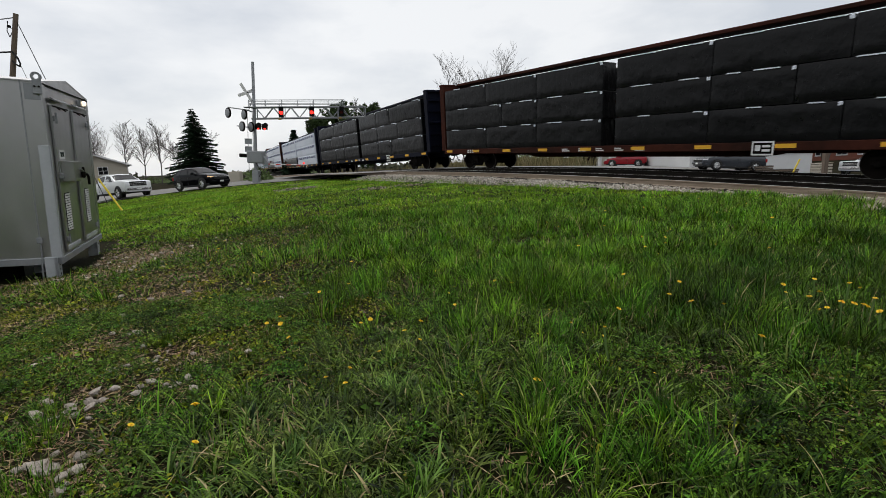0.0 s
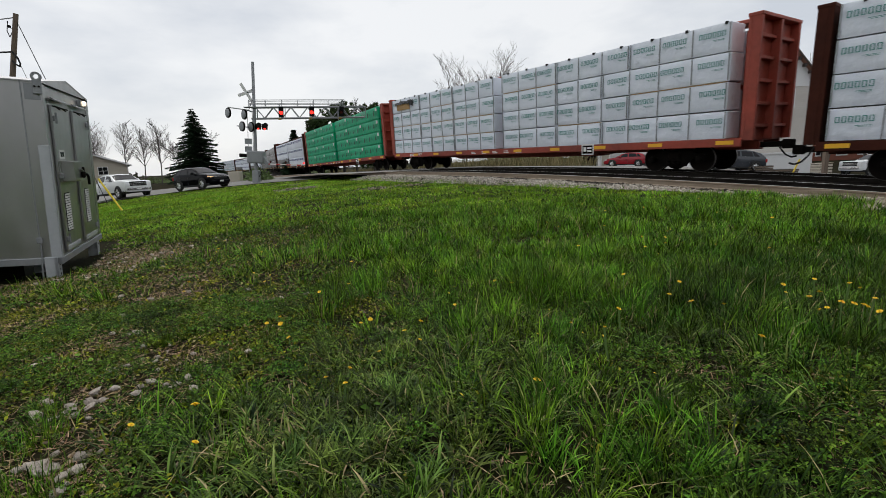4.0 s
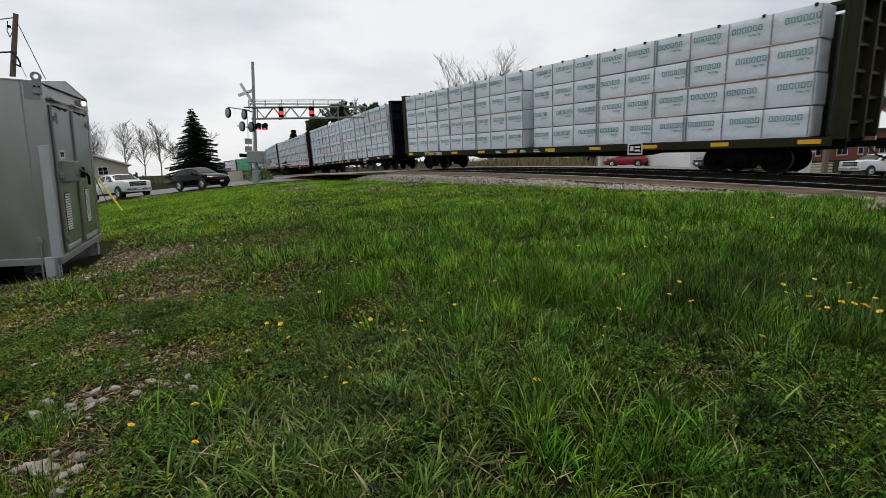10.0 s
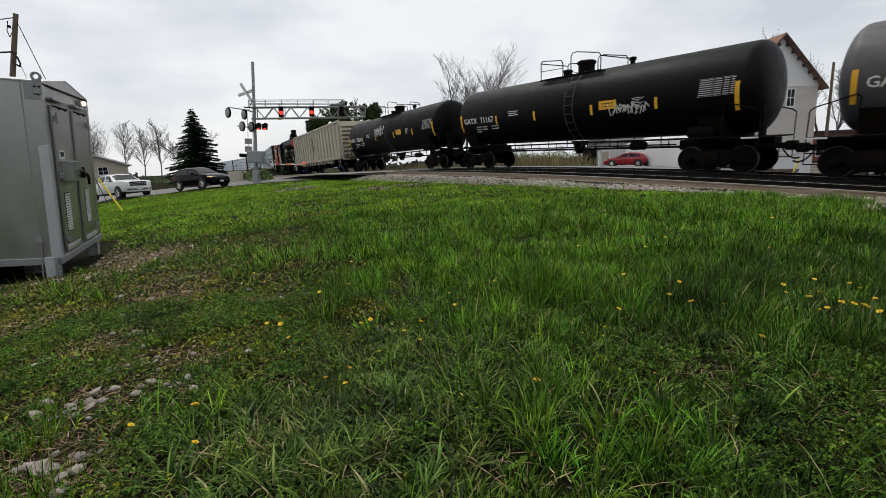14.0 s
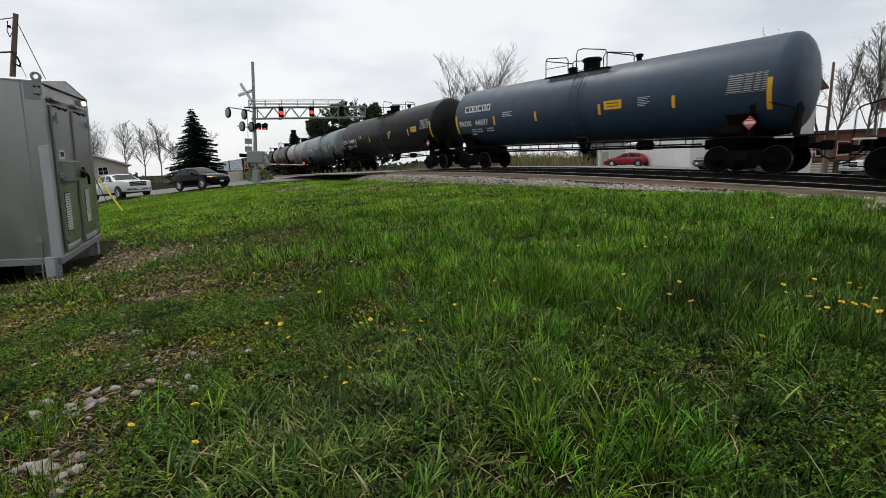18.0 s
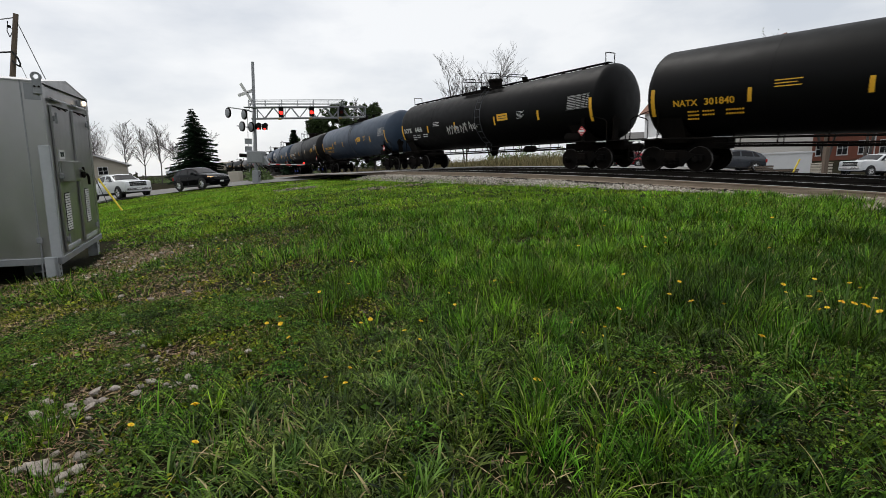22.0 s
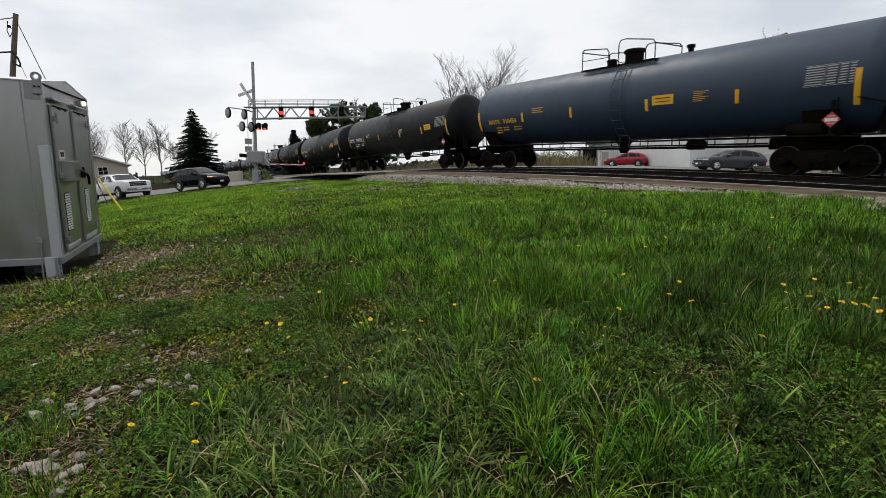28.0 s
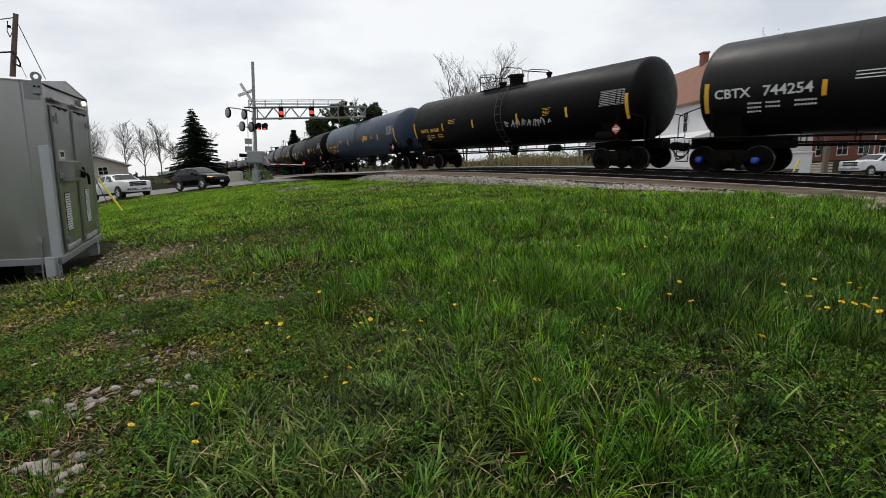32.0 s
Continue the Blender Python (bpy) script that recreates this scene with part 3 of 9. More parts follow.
        lad.tube(pts + [(xx, pts[-1][1] + 0.05, 1.0)], 0.02, 5)
    for a in [55 - 13.5 * i for i in range(9)]:
        y, z = (r + 0.12) * math.cos(radians(a)), Z_TANK + (r + 0.12) * math.sin(radians(a))
        lad.tube([(xl - 0.22, y, z), (xl + 0.22, y, z)], 0.014, 5)
    part("ladder", lad, M_LADDER, car, "worn grey side ladder")
    if walkway:
        wk = Geo().box(-half + 0.4, half - 0.4, 0.05, 0.35, ztop + 0.03, ztop + 0.07)
        for k in range(14):
            u = -half + 0.6 + k * (2 * half - 1.2) / 13
            wk.box(u - 0.03, u + 0.03, 0.1, 0.3, ztop - 0.08, ztop + 0.04)
        part("top_walkway", wk, M_STEEL, car)
        for e in (-1, 1):
            u = e * (half - 0.5)
            part("walkway_rail", Geo().tube([(u, -0.2, ztop - 0.1), (u, -0.2, ztop + 0.45), (u, 0.4, ztop + 0.45), (u, 0.4, ztop - 0.1)], 0.02), M_STEEL, car)
    # yellow reflective strips
    for xs, a0, a1 in ((half - 0.55, -30, 6), (-half + 0.36, -30, 6)):
        part("reflective_strip", curved_patch(xs - 0.07, xs + 0.07, a0, a1, r), M_YELLOW, car, "yellow reflective strip")
    for k in (-0.64, -0.24, 0.215, 0.59):
        xs = (half - 0.55) * k
        part("reflective_strip", curved_patch(xs - 0.06, xs + 0.06, -18, -2, r), M_YELLOW, car, "yellow reflective strip")
    # marks and numbers
    ink = mark_color
    k_ = 0.74 if ink is M_YELLOW else 1
    zt = -18 if ink is M_YELLOW else -16 if low else -13
    code = next((c for c, starts in CODES.items() if digits.startswith(starts)), "")
    if code:
        on_tank(car, text_mesh(code, 0.41 * k_, ink), None, half - (0.80 if k_ == 1 else 1.3), zt, r, "car_code")
    else:
        on_tank(car, flat_bars(letters(4, 0.95, 0.32)), ink, half - 1.15, zt, r, "owner_mark", "plain blocks of an owner's mark")
    on_tank(car, text_mesh(digits, 0.43 * k_, ink), None, half - (2.2 if k_ == 1 else 2.36), zt, r, "car_number")
    rows = []
    for q in range(3):
        for u0, u1 in ((0.1, 0.45), (0.6, 1.0), (1.35, 1.9))[: 3 if q < 2 else 1]:
            rows += [(u, u + 0.055, -0.21 - 0.13 * q, -0.155 - 0.13 * q) for u in np.arange(u0, u1, 0.08)]
    on_tank(car, flat_bars(rows), ink, half - 1.7, zt - 1, r, "small_print")
    tab = []
    for q in range(8):
        tab += [(0.0, 0.42, -0.07 * q, -0.07 * q + 0.028), (0.5, 0.72, -0.07 * q, -0.07 * q + 0.028), (0.78, 0.95, -0.07 * q, -0.07 * q + 0.028), (1.0, 1.12, -0.07 * q, -0.07 * q + 0.028)]
    tab += [(-0.03, 1.15, 0.05, 0.058), (-0.03, 1.15, -0.53, -0.522), (0.45, 0.458, -0.53, 0.05)]
    on_tank(car, flat_bars(tab), M_STENCIL, -half + 1.55, 11, r, "data_panel")
    on_tank(car, flat_bars([(0, 0.7 - 0.12 * (q % 2), -0.09 * q, -0.09 * q + 0.03) for q in range(3)]), ink, half - 4.4, 2, r, "small_print")
    on_tank(car, flat_bars([(0, 0.5 - 0.1 * (q % 3), -0.06 * q, -0.06 * q + 0.018) for q in range(6)]), ink, -1.9 if paint is M_CHAR else -3.6, 0, r, "small_print")
    if yellow_panel:
        p = on_tank(car, flat_bars([(0, 0.8, -0.17, 0.17)]), M_YELLOW, -5.4 if paint is M_CHAR else -2.1, -5, r, "warning_panel", "yellow warning panel")
        part("small_print", flat_bars([(0.12, 0.68, 0.04, 0.075), (0.12, 0.68, -0.075, -0.045)], 0.009), M_DARKINK, p)
    if placard:
        pl = part("placard", Geo().add([(0, 0.22, 0), (0.22, 0, 0), (0, -0.22, 0), (-0.22, 0, 0), (0, 0.22, 0.01), (0.22, 0, 0.01), (0, -0.22, 0.01), (-0.22, 0, 0.01)], [(4, 5, 6, 7), (0, 3, 2, 1), (0, 1, 5, 4), (1, 2, 6, 5), (2, 3, 7, 6), (3, 0, 4, 7)]),
                  M_RED, car, "red diamond hazard placard", m=pose(-half + 0.85, 1.48, 1.66, 0, 0, 180) @ pose(0, 0, 0, 90))
        part("placard_panel", flat_bars([(-0.15, 0.15, -0.05, 0.05)], 0.014), M_WHITE, pl)
        part("placard_border", flat_bars([(-0.08, 0.08, 0.09, 0.11), (-0.08, 0.08, -0.11, -0.09)], 0.013), M_WHITE, pl)
        part("placard_post", Geo().box(-half + 0.81, -half + 0.89, 1.42, 1.46, 1.2, 2.2), M_STEEL, car)
    if wordmark:
        on_tank(car, flat_bars(wordmark), M_WHITE, half - 1.35, 10, r, "wordmark", "plain white blocks of a company wordmark")
    if extra:
        extra(car, half, r)
    for e in (-1, 1):
        bogie(car, e * tc / 2, blue=blue)
    couplers(car, L / 2)
    return car, tc
CB_L, CB_HALF = 24.85, 11.52


@shared
def bundle_mesh(w, d, h, material, sag):
    """One wrapped pack of boards: a creased skin stretched over the side, softened edges."""
    g = Geo()
    rnd = random.Random(int(w * 100 + sag * 7))
    g.box(-w / 2, w / 2, -d / 2, d / 2 - 0.03, 0.0, h, 0.02)
    nx, nz = max(12, int(w * 7)), 8
    folds = [(rnd.uniform(-w / 2, w / 2), rnd.uniform(0, h), rnd.choice((-1, 1)) * rnd.uniform(0.25, 0.8), rnd.uniform(0.03, 0.07), rnd.uniform(0.010, 0.026)) for _ in range(int(3 + w * 2))]
    vs, fs = [], []
    for i in range(nx + 1):
        for k in range(nz + 1):
            x, z = -w / 2 + w * i / nx, h * k / nz
            rim = i in (0, nx) or k in (0, nz)
            y = d / 2 - 0.03
            if not rim:
                y = d / 2 - 0.006 + 0.012 * noise.noise(Vector((x * 1.1, z * 1.6, sag * 3.1 + w)))
                for fx, fz, slope, wd, amp in folds:
                    away = (z - fz) - slope * (x - fx)
                    reach = max(0.0, 1 - abs(x - fx) / 0.9)
                    y += amp * reach * math.exp(-(away / wd) ** 2)
                x += rnd.uniform(-0.2, 0.2) * w / nx
            vs.append((x, y, z))
    for i in range(nx):
        for k in range(nz):
            a = i * (nz + 1) + k
            fs.append((a, a + 1, a + nz + 2, a + nz + 1))
    g.add(vs, fs)
    return g.mesh("lumber_pack", material)


@shared
def cb_frame_mesh(name, paint):
    if name == "deck":
        g = Geo().box(-CB_HALF, CB_HALF, -1.41, 1.41, 1.02, 1.10, 0.01)
    elif name == "side_sill":
        g = Geo().box(-CB_HALF, CB_HALF, -0.05, 0.05, 0.86, 1.13, 0.015)
    elif name == "centre_sill":
        g = Geo().box(-CB_HALF, CB_HALF, -0.2, 0.2, 0.72, 1.03, 0.02)
    else:
        # the belly dips between the bogies
        g = Geo().prism([(-6.6, 0.9), (-5.2, 0.62), (5.2, 0.62), (6.6, 0.9)], -0.3, 0.3)
    return g.mesh(name, paint)


@shared
def cb_bulkhead_mesh(paint):
    g = Geo().box(-0.06, 0.06, -1.47, 1.47, 1.05, 4.80, 0.01)
    for y in (-1.40, 0.0, 1.40):
        g.box(-0.32, -0.05, y - 0.07, y + 0.07, 1.05, 4.80, 0.015)
    for z in (1.5, 2.2, 2.9, 3.6, 4.25):
        g.box(-0.20, -0.05, -1.4, 1.4, z - 0.05, z + 0.05, 0.01)
    g.box(-0.34, 0.08, -1.48, 1.48, 4.76, 4.86, 0.01)
    return g.mesh("bulkhead", paint)


@shared
def cb_beam_mesh(paint):
    g = Geo().box(-CB_HALF, CB_HALF, -0.42, 0.42, 4.78, 4.92, 0.02)
    for k in range(18):
        u = -CB_HALF + 0.6 + k * (2 * CB_HALF - 1.2) / 17
        g.box(u - 0.07, u + 0.07, -0.12, 0.12, 1.08, 4.6)
    for k in range(17):
        u = -CB_HALF + 0.6 + k * (2 * CB_HALF - 1.2) / 17
        d = (2 * CB_HALF - 1.2) / 17
        g.tube([(u, 0, 2.6), (u + d, 0, 4.5)], 0.05, 5)
    return g.mesh("centre_beam", paint)


@shared
def word_mesh(kind):
    """Plain letter-sized blocks where each pack carries its maker's name."""
    if kind == "green":
        rows = []
        for i in range(6):
            u = i * 0.146
            rows += [(u, u + 0.020, 0, 0.165), (u + 0.082, u + 0.102, 0, 0.165), (u + 0.020, u + 0.082, 0.147, 0.165), (u + 0.020, u + 0.082, 0.0, 0.018)]
        return flat_bars(rows + [(0.45, 0.80, -0.10, -0.088), (0.5, 0.80, -0.13, -0.12)], 0.004).mesh("maker_mark", M_GREENINK)
    if kind == "blue":
        rows = []
        for i in range(5):
            u = i * 0.19
            rows += [(u, u + 0.042, 0, 0.24), (u + 0.105, u + 0.147, 0, 0.24), (u + 0.042, u + 0.105, 0.195, 0.24)]
        return flat_bars(rows, 0.004).mesh("maker_mark", M_BLUEINK)
    g = Geo()
    g.lathe([(0.0, 0.085), (0.004, 0.085)], 12, "z", (0.0, 0.03, 0))
    g.box(-0.09, 0.02, -0.17, -0.06, 0, 0.004)
    g.box(0.05, 0.13, -0.15, -0.03, 0, 0.004)
    g.box(0.02, 0.10, 0.10, 0.17, 0, 0.004)
    for q in range(3):
        g.box(0.32, 0.62, 0.06 - q * 0.07, 0.08 - q * 0.07, 0, 0.002)
    return g.mesh("maker_mark", M_DARKINK)


@shared
def strap_mesh(tall):
    return Geo().box(-0.012, 0.012, 0.46, 0.494, 0.02, tall - 0.02).mesh("strap", M_GALV)


def timber_face(car, x0, x1, y, z0, z1, rows):
    """Bare board edges where the wrap has torn away, with the dark lining of the wrap hanging round the hole."""
    dz = (z1 - z0) / rows
    rnd = random.Random(int(x0 * 10))
    for k in range(rows):
        part("board", Geo().box(x0 + rnd.uniform(0, 0.06), x1 - rnd.uniform(0, 0.06), y - 0.05, y - 0.005, z0 + k * dz + 0.002, z0 + (k + 1) * dz - 0.002), M_TIMBER, car, "bare pale board in torn wrap")
    g = Geo()
    n = 16
    vs = []
    for i in range(n + 1):
        x = x0 - 0.45 + (x1 - x0 + 0.6) * i / n
        top = z1 + 0.16 + rnd.uniform(-0.05, 0.06)
        low = z1 + rnd.uniform(-0.10, 0.06) - (0.16 if i < 3 else 0.0)
        out = rnd.uniform(0.0, 0.08)
        vs += [(x, y + 0.01, top), (x, y + 0.03 + out, low), (x, y + 0.018 + out, low + 0.01), (x, y - 0.005, top)]
    fs = []
    for i in range(n):
        for q in range(4):
            fs.append((4 * i + q, 4 * i + (q + 1) % 4, 4 * i + 4 + (q + 1) % 4, 4 * i + 4 + q))
    part("torn_wrap", g.add(vs, fs), M_WRAPB, car, "dark torn flap of wrap")


def lumber_car(paint, wrap, label, digits="", tops=False, seed=0, torn=None, gap=True, partial_black=False, ink=None):
    """A centre-beam flat car with wrapped packs of boards in four tiers."""
    car = thing("lumber_car", label, "flat car", "lumber cars of the train")
    rnd = random.Random(seed)
    for name in ("deck", "centre_sill", "belly_plate"):
        part(name, cb_frame_mesh(name, paint), None, car)
    for sy in (-1, 1):
        part("side_sill", cb_frame_mesh("side_sill", paint), None, car, m=pose(0, sy * 1.46, 0))
    for e in (-1, 1):
        part("bulkhead", cb_bulkhead_mesh(paint), None, car, m=pose(e * CB_HALF, 0, 0, 0, 0, 0 if e < 0 else 180))
        bogie(car, e * 9.1)
    part("centre_beam", cb_beam_mesh(paint), None, car)
    couplers(car, CB_L / 2)
    wm = {"white": M_WRAPW, "black": M_WRAPB, "green": M_WRAPG, "arbec": M_WRAPW}[wrap]
    tiers, th = (3, 1.10) if wrap in ("black", "arbec") else (4, 0.885)
    if wrap == "black" or wrap == "arbec":
        z0s = [1.12 + k * 1.115 for k in range(3)]
    else:
        z0s = [1.14 + k * 0.91 for k in range(4)]
    y = 1.03
    for k, z0 in enumerate(z0s):
        # two halves of the load with a gap at mid length
        widths = [3.62, 3.62, 3.62] if (k + seed) % 2 == 0 else [4.85, 2.42, 3.62]
        for side in (0, 1):
            x = CB_HALF - 0.18 if side == 0 else -0.14
            seq = widths if side == 0 else widths[::-1]
            for w in seq:
                tall = th - (0.012 if k < 3 else 0.0)
                m = wm
                if wrap == "arbec" and k == 0 and side == 0:
                    m = M_WRAPB
                ob = part("lumber_pack", bundle_mesh(round(w - 0.03, 3), 0.92, tall, m, rnd.randint(0, 4)), None, car, m=pose(x - w / 2, y, z0 + rnd.uniform(0, 0.01)))
                yy = 0.466
                n = 2 if w < 3 else (3 if w < 4 else 4)
                if wrap == "white":
                    for q in range(n):
                        u = w / 2 - 0.18 - q * (w / n) + rnd.uniform(-0.14, 0.10)
                        part("maker_mark", word_mesh("green"), None, ob, m=pose(u, yy + 0.032, tall * 0.56, 0, 0, 180) @ pose(0, 0, 0, 90))
                    if k < 3:
                        part("batten", Geo().box(-w / 2 + 0.1, w / 2 - 0.1, 0.30, 0.455, tall + 0.001, tall + 0.024), M_TIMBER, ob, "thin timber batten between packs") if rnd.random() < 0.22 else None
                    for q in range(n + 1):
                        part("strap", strap_mesh(round(tall, 3)), None, ob, m=pose(-w / 2 + 0.05 + q * (w - 0.1) / n, 0, 0))
                elif wrap == "green":
                    for q in range(n):
                        u = w / 2 - 0.3 - q * (w / n) + rnd.uniform(-0.1, 0.1)
                        part("maker_mark", word_mesh("dark"), None, ob, m=pose(u, yy + 0.032, tall * 0.5, 0, 0, 180) @ pose(0, 0, 0, 90))
                    part("label_sheet", Geo().box(-w / 2 + 0.15, -w / 2 + 0.45, 0.49, 0.5, tall - 0.3, tall - 0.08), M_WHITE, ob, "white paper label")
                elif wrap == "arbec" and m is M_WRAPW:
                    for q in range(n):
                        u = w / 2 - 0.1 - q * (w / n)
                        part("maker_mark", word_mesh("blue"), None, ob, m=pose(u, yy + 0.032, tall * 0.62, 0, 0, 180) @ pose(0, 0, 0, 90))
                elif m is M_WRAPB:
                    for q in range(2):
                        u = -w / 2 + 0.15 + w / 2 * q + rnd.uniform(0, 0.3)
                        v = u + rnd.uniform(0.35, 0.9)
                        part("wrap_fold", Geo().prism([(u, tall - 0.03), (v, tall - 0.012), (v - 0.05, tall + 0.02), (u + 0.04, tall + 0.012)], 0.455, 0.49), M_WRAPW, ob, "pale folded edge of the wrap")
                    part("end_label", Geo().box(-w / 2 + 0.02, -w / 2 + 0.13, 0.455, 0.492, tall - 0.13, tall - 0.02, 0.01), M_WRAPW, ob, "pale end label")
                # the same pack on the far side of the beam
                part("lumber_pack", bundle_mesh(round(w - 0.03, 3), 0.92, tall, m, 1), None, car, m=pose(x - w / 2, -y, z0, 0, 0, 180))
                x -= w
    g = Geo()
    for k in range(18):
        u = CB_HALF - 0.7 - k * (2 * CB_HALF - 1.4) / 17
        g.box(u - 0.035, u + 0.035, 1.40, 1.52, z0s[-1] + th - 0.05, z0s[-1] + th + 0.035)
    if wrap == "white":
        part("edge_protector", g, M_RUBBER, car, "small black edge protectors on the top packs")["kind"] = "stuff"
    if torn:
        for a in torn:
            timber_face(car, *a)
    # yellow reflective strips and stencils along the sill
    for k in range(10):
        u = CB_HALF - 0.5 - k * (2 * CB_HALF - 1.0) / 9
        part("reflective_strip", Geo().box(u - 0.28, u + 0.28, 1.511, 1.519, 0.94, 1.07), M_YELLOW, car, "yellow reflective strip")
    wink = ink or M_WHITE
    if digits == "730500":
        print_side(car, text_mesh("BCOL", 0.26, wink), None, CB_HALF - 2.2, 1.512, 0.91, name="car_code")
    else:
        print_side(car, flat_bars(letters(3, 0.62, 0.17)), wink, CB_HALF - 2.2, 1.512, 0.91, name="owner_mark")
    if digits:
        print_side(car, text_mesh(digits, 0.26, wink), None, CB_HALF - 3.3, 1.512, 0.91, name="car_number")
    rows = [(q * 0.9, q * 0.9 + 0.4, 0, 0.05) for q in range(5)] + [(q * 0.9, q * 0.9 + 0.3, 0.08, 0.12) for q in range(5)]
    print_side(car, flat_bars(rows), wink, 2.5, 1.512, 0.92, name="small_print")
    pl = print_side(car, flat_bars([(0, 0.62, -0.12, 0.32)]), wink, -5.2, 1.512, 0.84, name="data_plate")
    part("plate_field", flat_bars([(0.05, 0.57, -0.07, 0.27)], 0.009), M_STEEL, pl)
    part("plate_print", flat_bars([(0.1, 0.25, 0.02, 0.2), (0.3, 0.52, 0.13, 0.2), (0.3, 0.52, 0.0, 0.07)], 0.012), wink, pl)
    return car, 18.2


def hopper_car(L=22.2):
    """A long tan ribbed coal hopper with sloping bays beneath."""
    car = thing("hopper_car", "tan ribbed steel open-top hopper car", "hopper car", "hopper cars of the train")
    h = L / 2 - 0.85
    g = Geo().box(-h, h, -1.5, 1.5, 1.35, 4.62, 0.02)
    body = part("body", g, M_TAN, car)
    part("top_rail", Geo().box(-h - 0.05, h + 0.05, 1.45, 1.62, 4.54, 4.71, 0.02).box(-h - 0.05, h + 0.05, -1.62, -1.45, 4.54, 4.71, 0.02), M_TAN, car)
    part("side_sill", Geo().box(-h, h, 1.48, 1.6, 1.25, 1.45, 0.02).box(-h, h, -1.6, -1.48, 1.25, 1.45, 0.02), M_TAN, car)
    rib = Geo().box(-0.07, 0.07, 1.495, 1.63, 1.3, 4.58, 0.02).mesh("side_rib", M_TAN)
    for k in range(18):
        part("side_rib", rib, None, car, m=pose(-h + 0.08 + k * (2 * h - 0.16) / 17, 0, 0))
    tri = Geo().prism([(-0.28, 1.3), (0.28, 1.3), (0.12, 0.92), (-0.12, 0.92)], 1.3, 1.55).mesh("sill_tooth", M_TAN)
    for k in range(11):
        part("sill_tooth", tri, None, car, m=pose(-h + 3.6 + k * (2 * h - 7.2) / 10, 0, 0))
    bay = Geo().prism([(-1.1, 1.35), (1.1, 1.35), (0.35, 0.55), (-0.35, 0.55)], -1.2, 1.2).mesh("hopper_bay", M_STEEL)
    for k in range(5):
        part("hopper_bay", bay, None, car, m=pose(-5.4 + k * 2.7, 0, 0))
    slat = Geo().box(-0.35, 0.0, -1.5, 1.5, -0.09, 0.09, 0.02).mesh("end_brace", M_TAN)
    for k in range(8):
        part("end_brace", slat, None, car, m=pose(-h, 0, 1.7 + k * 0.36))
        part("end_brace", slat, None, car, m=pose(h, 0, 1.7 + k * 0.36, 0, 0, 180))
    for e in (-1, 1):
        part("end_platform", Geo().box(min(e * h, e * (L / 2 - 0.4)), max(e * h, e * (L / 2 - 0.4)), -1.45, 1.45, 1.15, 1.25), M_TAN, car)
        part("end_post", Geo().box(e * (L / 2 - 0.55) - 0.06, e * (L / 2 - 0.55) + 0.06, 1.38, 1.5, 1.2, 4.3).box(e * (L / 2 - 0.55) - 0.06, e * (L / 2 - 0.55) + 0.06, -1.5, -1.38, 1.2, 4.3), M_TAN, car)
        lad = Geo()
        for q in range(9):
            lad.tube([(e * (h - 0.1), 1.66, 1.0 + 0.38 * q), (e * (h - 0.65), 1.66, 1.0 + 0.38 * q)], 0.016, 5)
        lad.tube([(e * (h - 0.1), 1.66, 0.55), (e * (h - 0.1), 1.66, 4.2)], 0.018, 5).tube([(e * (h - 0.65), 1.66, 0.55), (e * (h - 0.65), 1.66, 4.2)], 0.018, 5)
        part("ladder", lad, M_TAN, car)
        bogie(car, e * (h - 2.4), blue=True)
    for k in range(6):
        u = h - 1.4 - k * 3.6
        part("reflective_strip", Geo().box(u - 0.25, u + 0.25, 1.602, 1.61, 1.28, 1.42), M_YELLOW, car, "yellow reflective strip")
    print_side(car, flat_bars(letters(4, 0.75, 0.26)), M_DARKINK, h - 0.9, 1.505, 3.42, name="owner_mark")
    print_side(car, text_mesh("23", 0.4, M_DARKINK), None, h - 1.35, 1.505, 3.05, name="car_number")
    print_side(car, text_mesh("040", 0.4, M_DARKINK), None, h - 2.1, 1.505, 3.05, name="car_number")
    rows = [(0.0, 0.4, -0.13 * q, -0.13 * q + 0.06) for q in range(3)] + [(0.75, 1.2, -0.13 * q, -0.13 * q + 0.06) for q in range(3)]
    print_side(car, flat_bars(rows), M_DARKINK, h - 1.3, 1.505, 1.95, name="small_print")
    # the tall black monogram: plain strokes
    g = flat_bars([(0.19, 0.43, 0.88, 0.98), (0.20, 0.42, 0.50, 0.59), (-0.02, 0.22, 0.33, 0.42), (0.40, 0.64, 0.33, 0.42),
                   (0.25, 0.37, 0.0, 0.25), (0.19, 0.43, 0.21, 0.29), (0.19, 0.43, -0.05, 0.03),
                   (-0.32, 0.10, -0.62, -0.49), (0.52, 0.94, -0.62, -0.49), (-0.08, 0.16, -0.04, 0.06), (0.46, 0.70, -0.04, 0.06)])
    for a, b, w in (((0.10, 0.38), (0.29, 0.93), 0.075), ((0.52, 0.38), (0.33, 0.93), 0.075), ((-0.11, -0.55), (0.06, 0.0), 0.075), ((0.73, -0.55), (0.56, 0.0), 0.085), ((0.08, 0.0), (0.31, -0.46), 0.06), ((0.52, 0.0), (0.31, -0.42), 0.12)):
        d = Vector((b[0] - a[0], b[1] - a[1])).normalized()
        q = Vector((-d.y, d.x)) * w
        g.prism([(a[0] - q.x, a[1] - q.y), (b[0] - q.x, b[1] - q.y), (b[0] + q.x, b[1] + q.y), (a[0] + q.x, a[1] + q.y)], 0, 0.006, "xy")
    print_side(car, g, M_DARKINK, 0.91, 1.505, 3.0, name="monogram", label="black monogram in plain strokes")
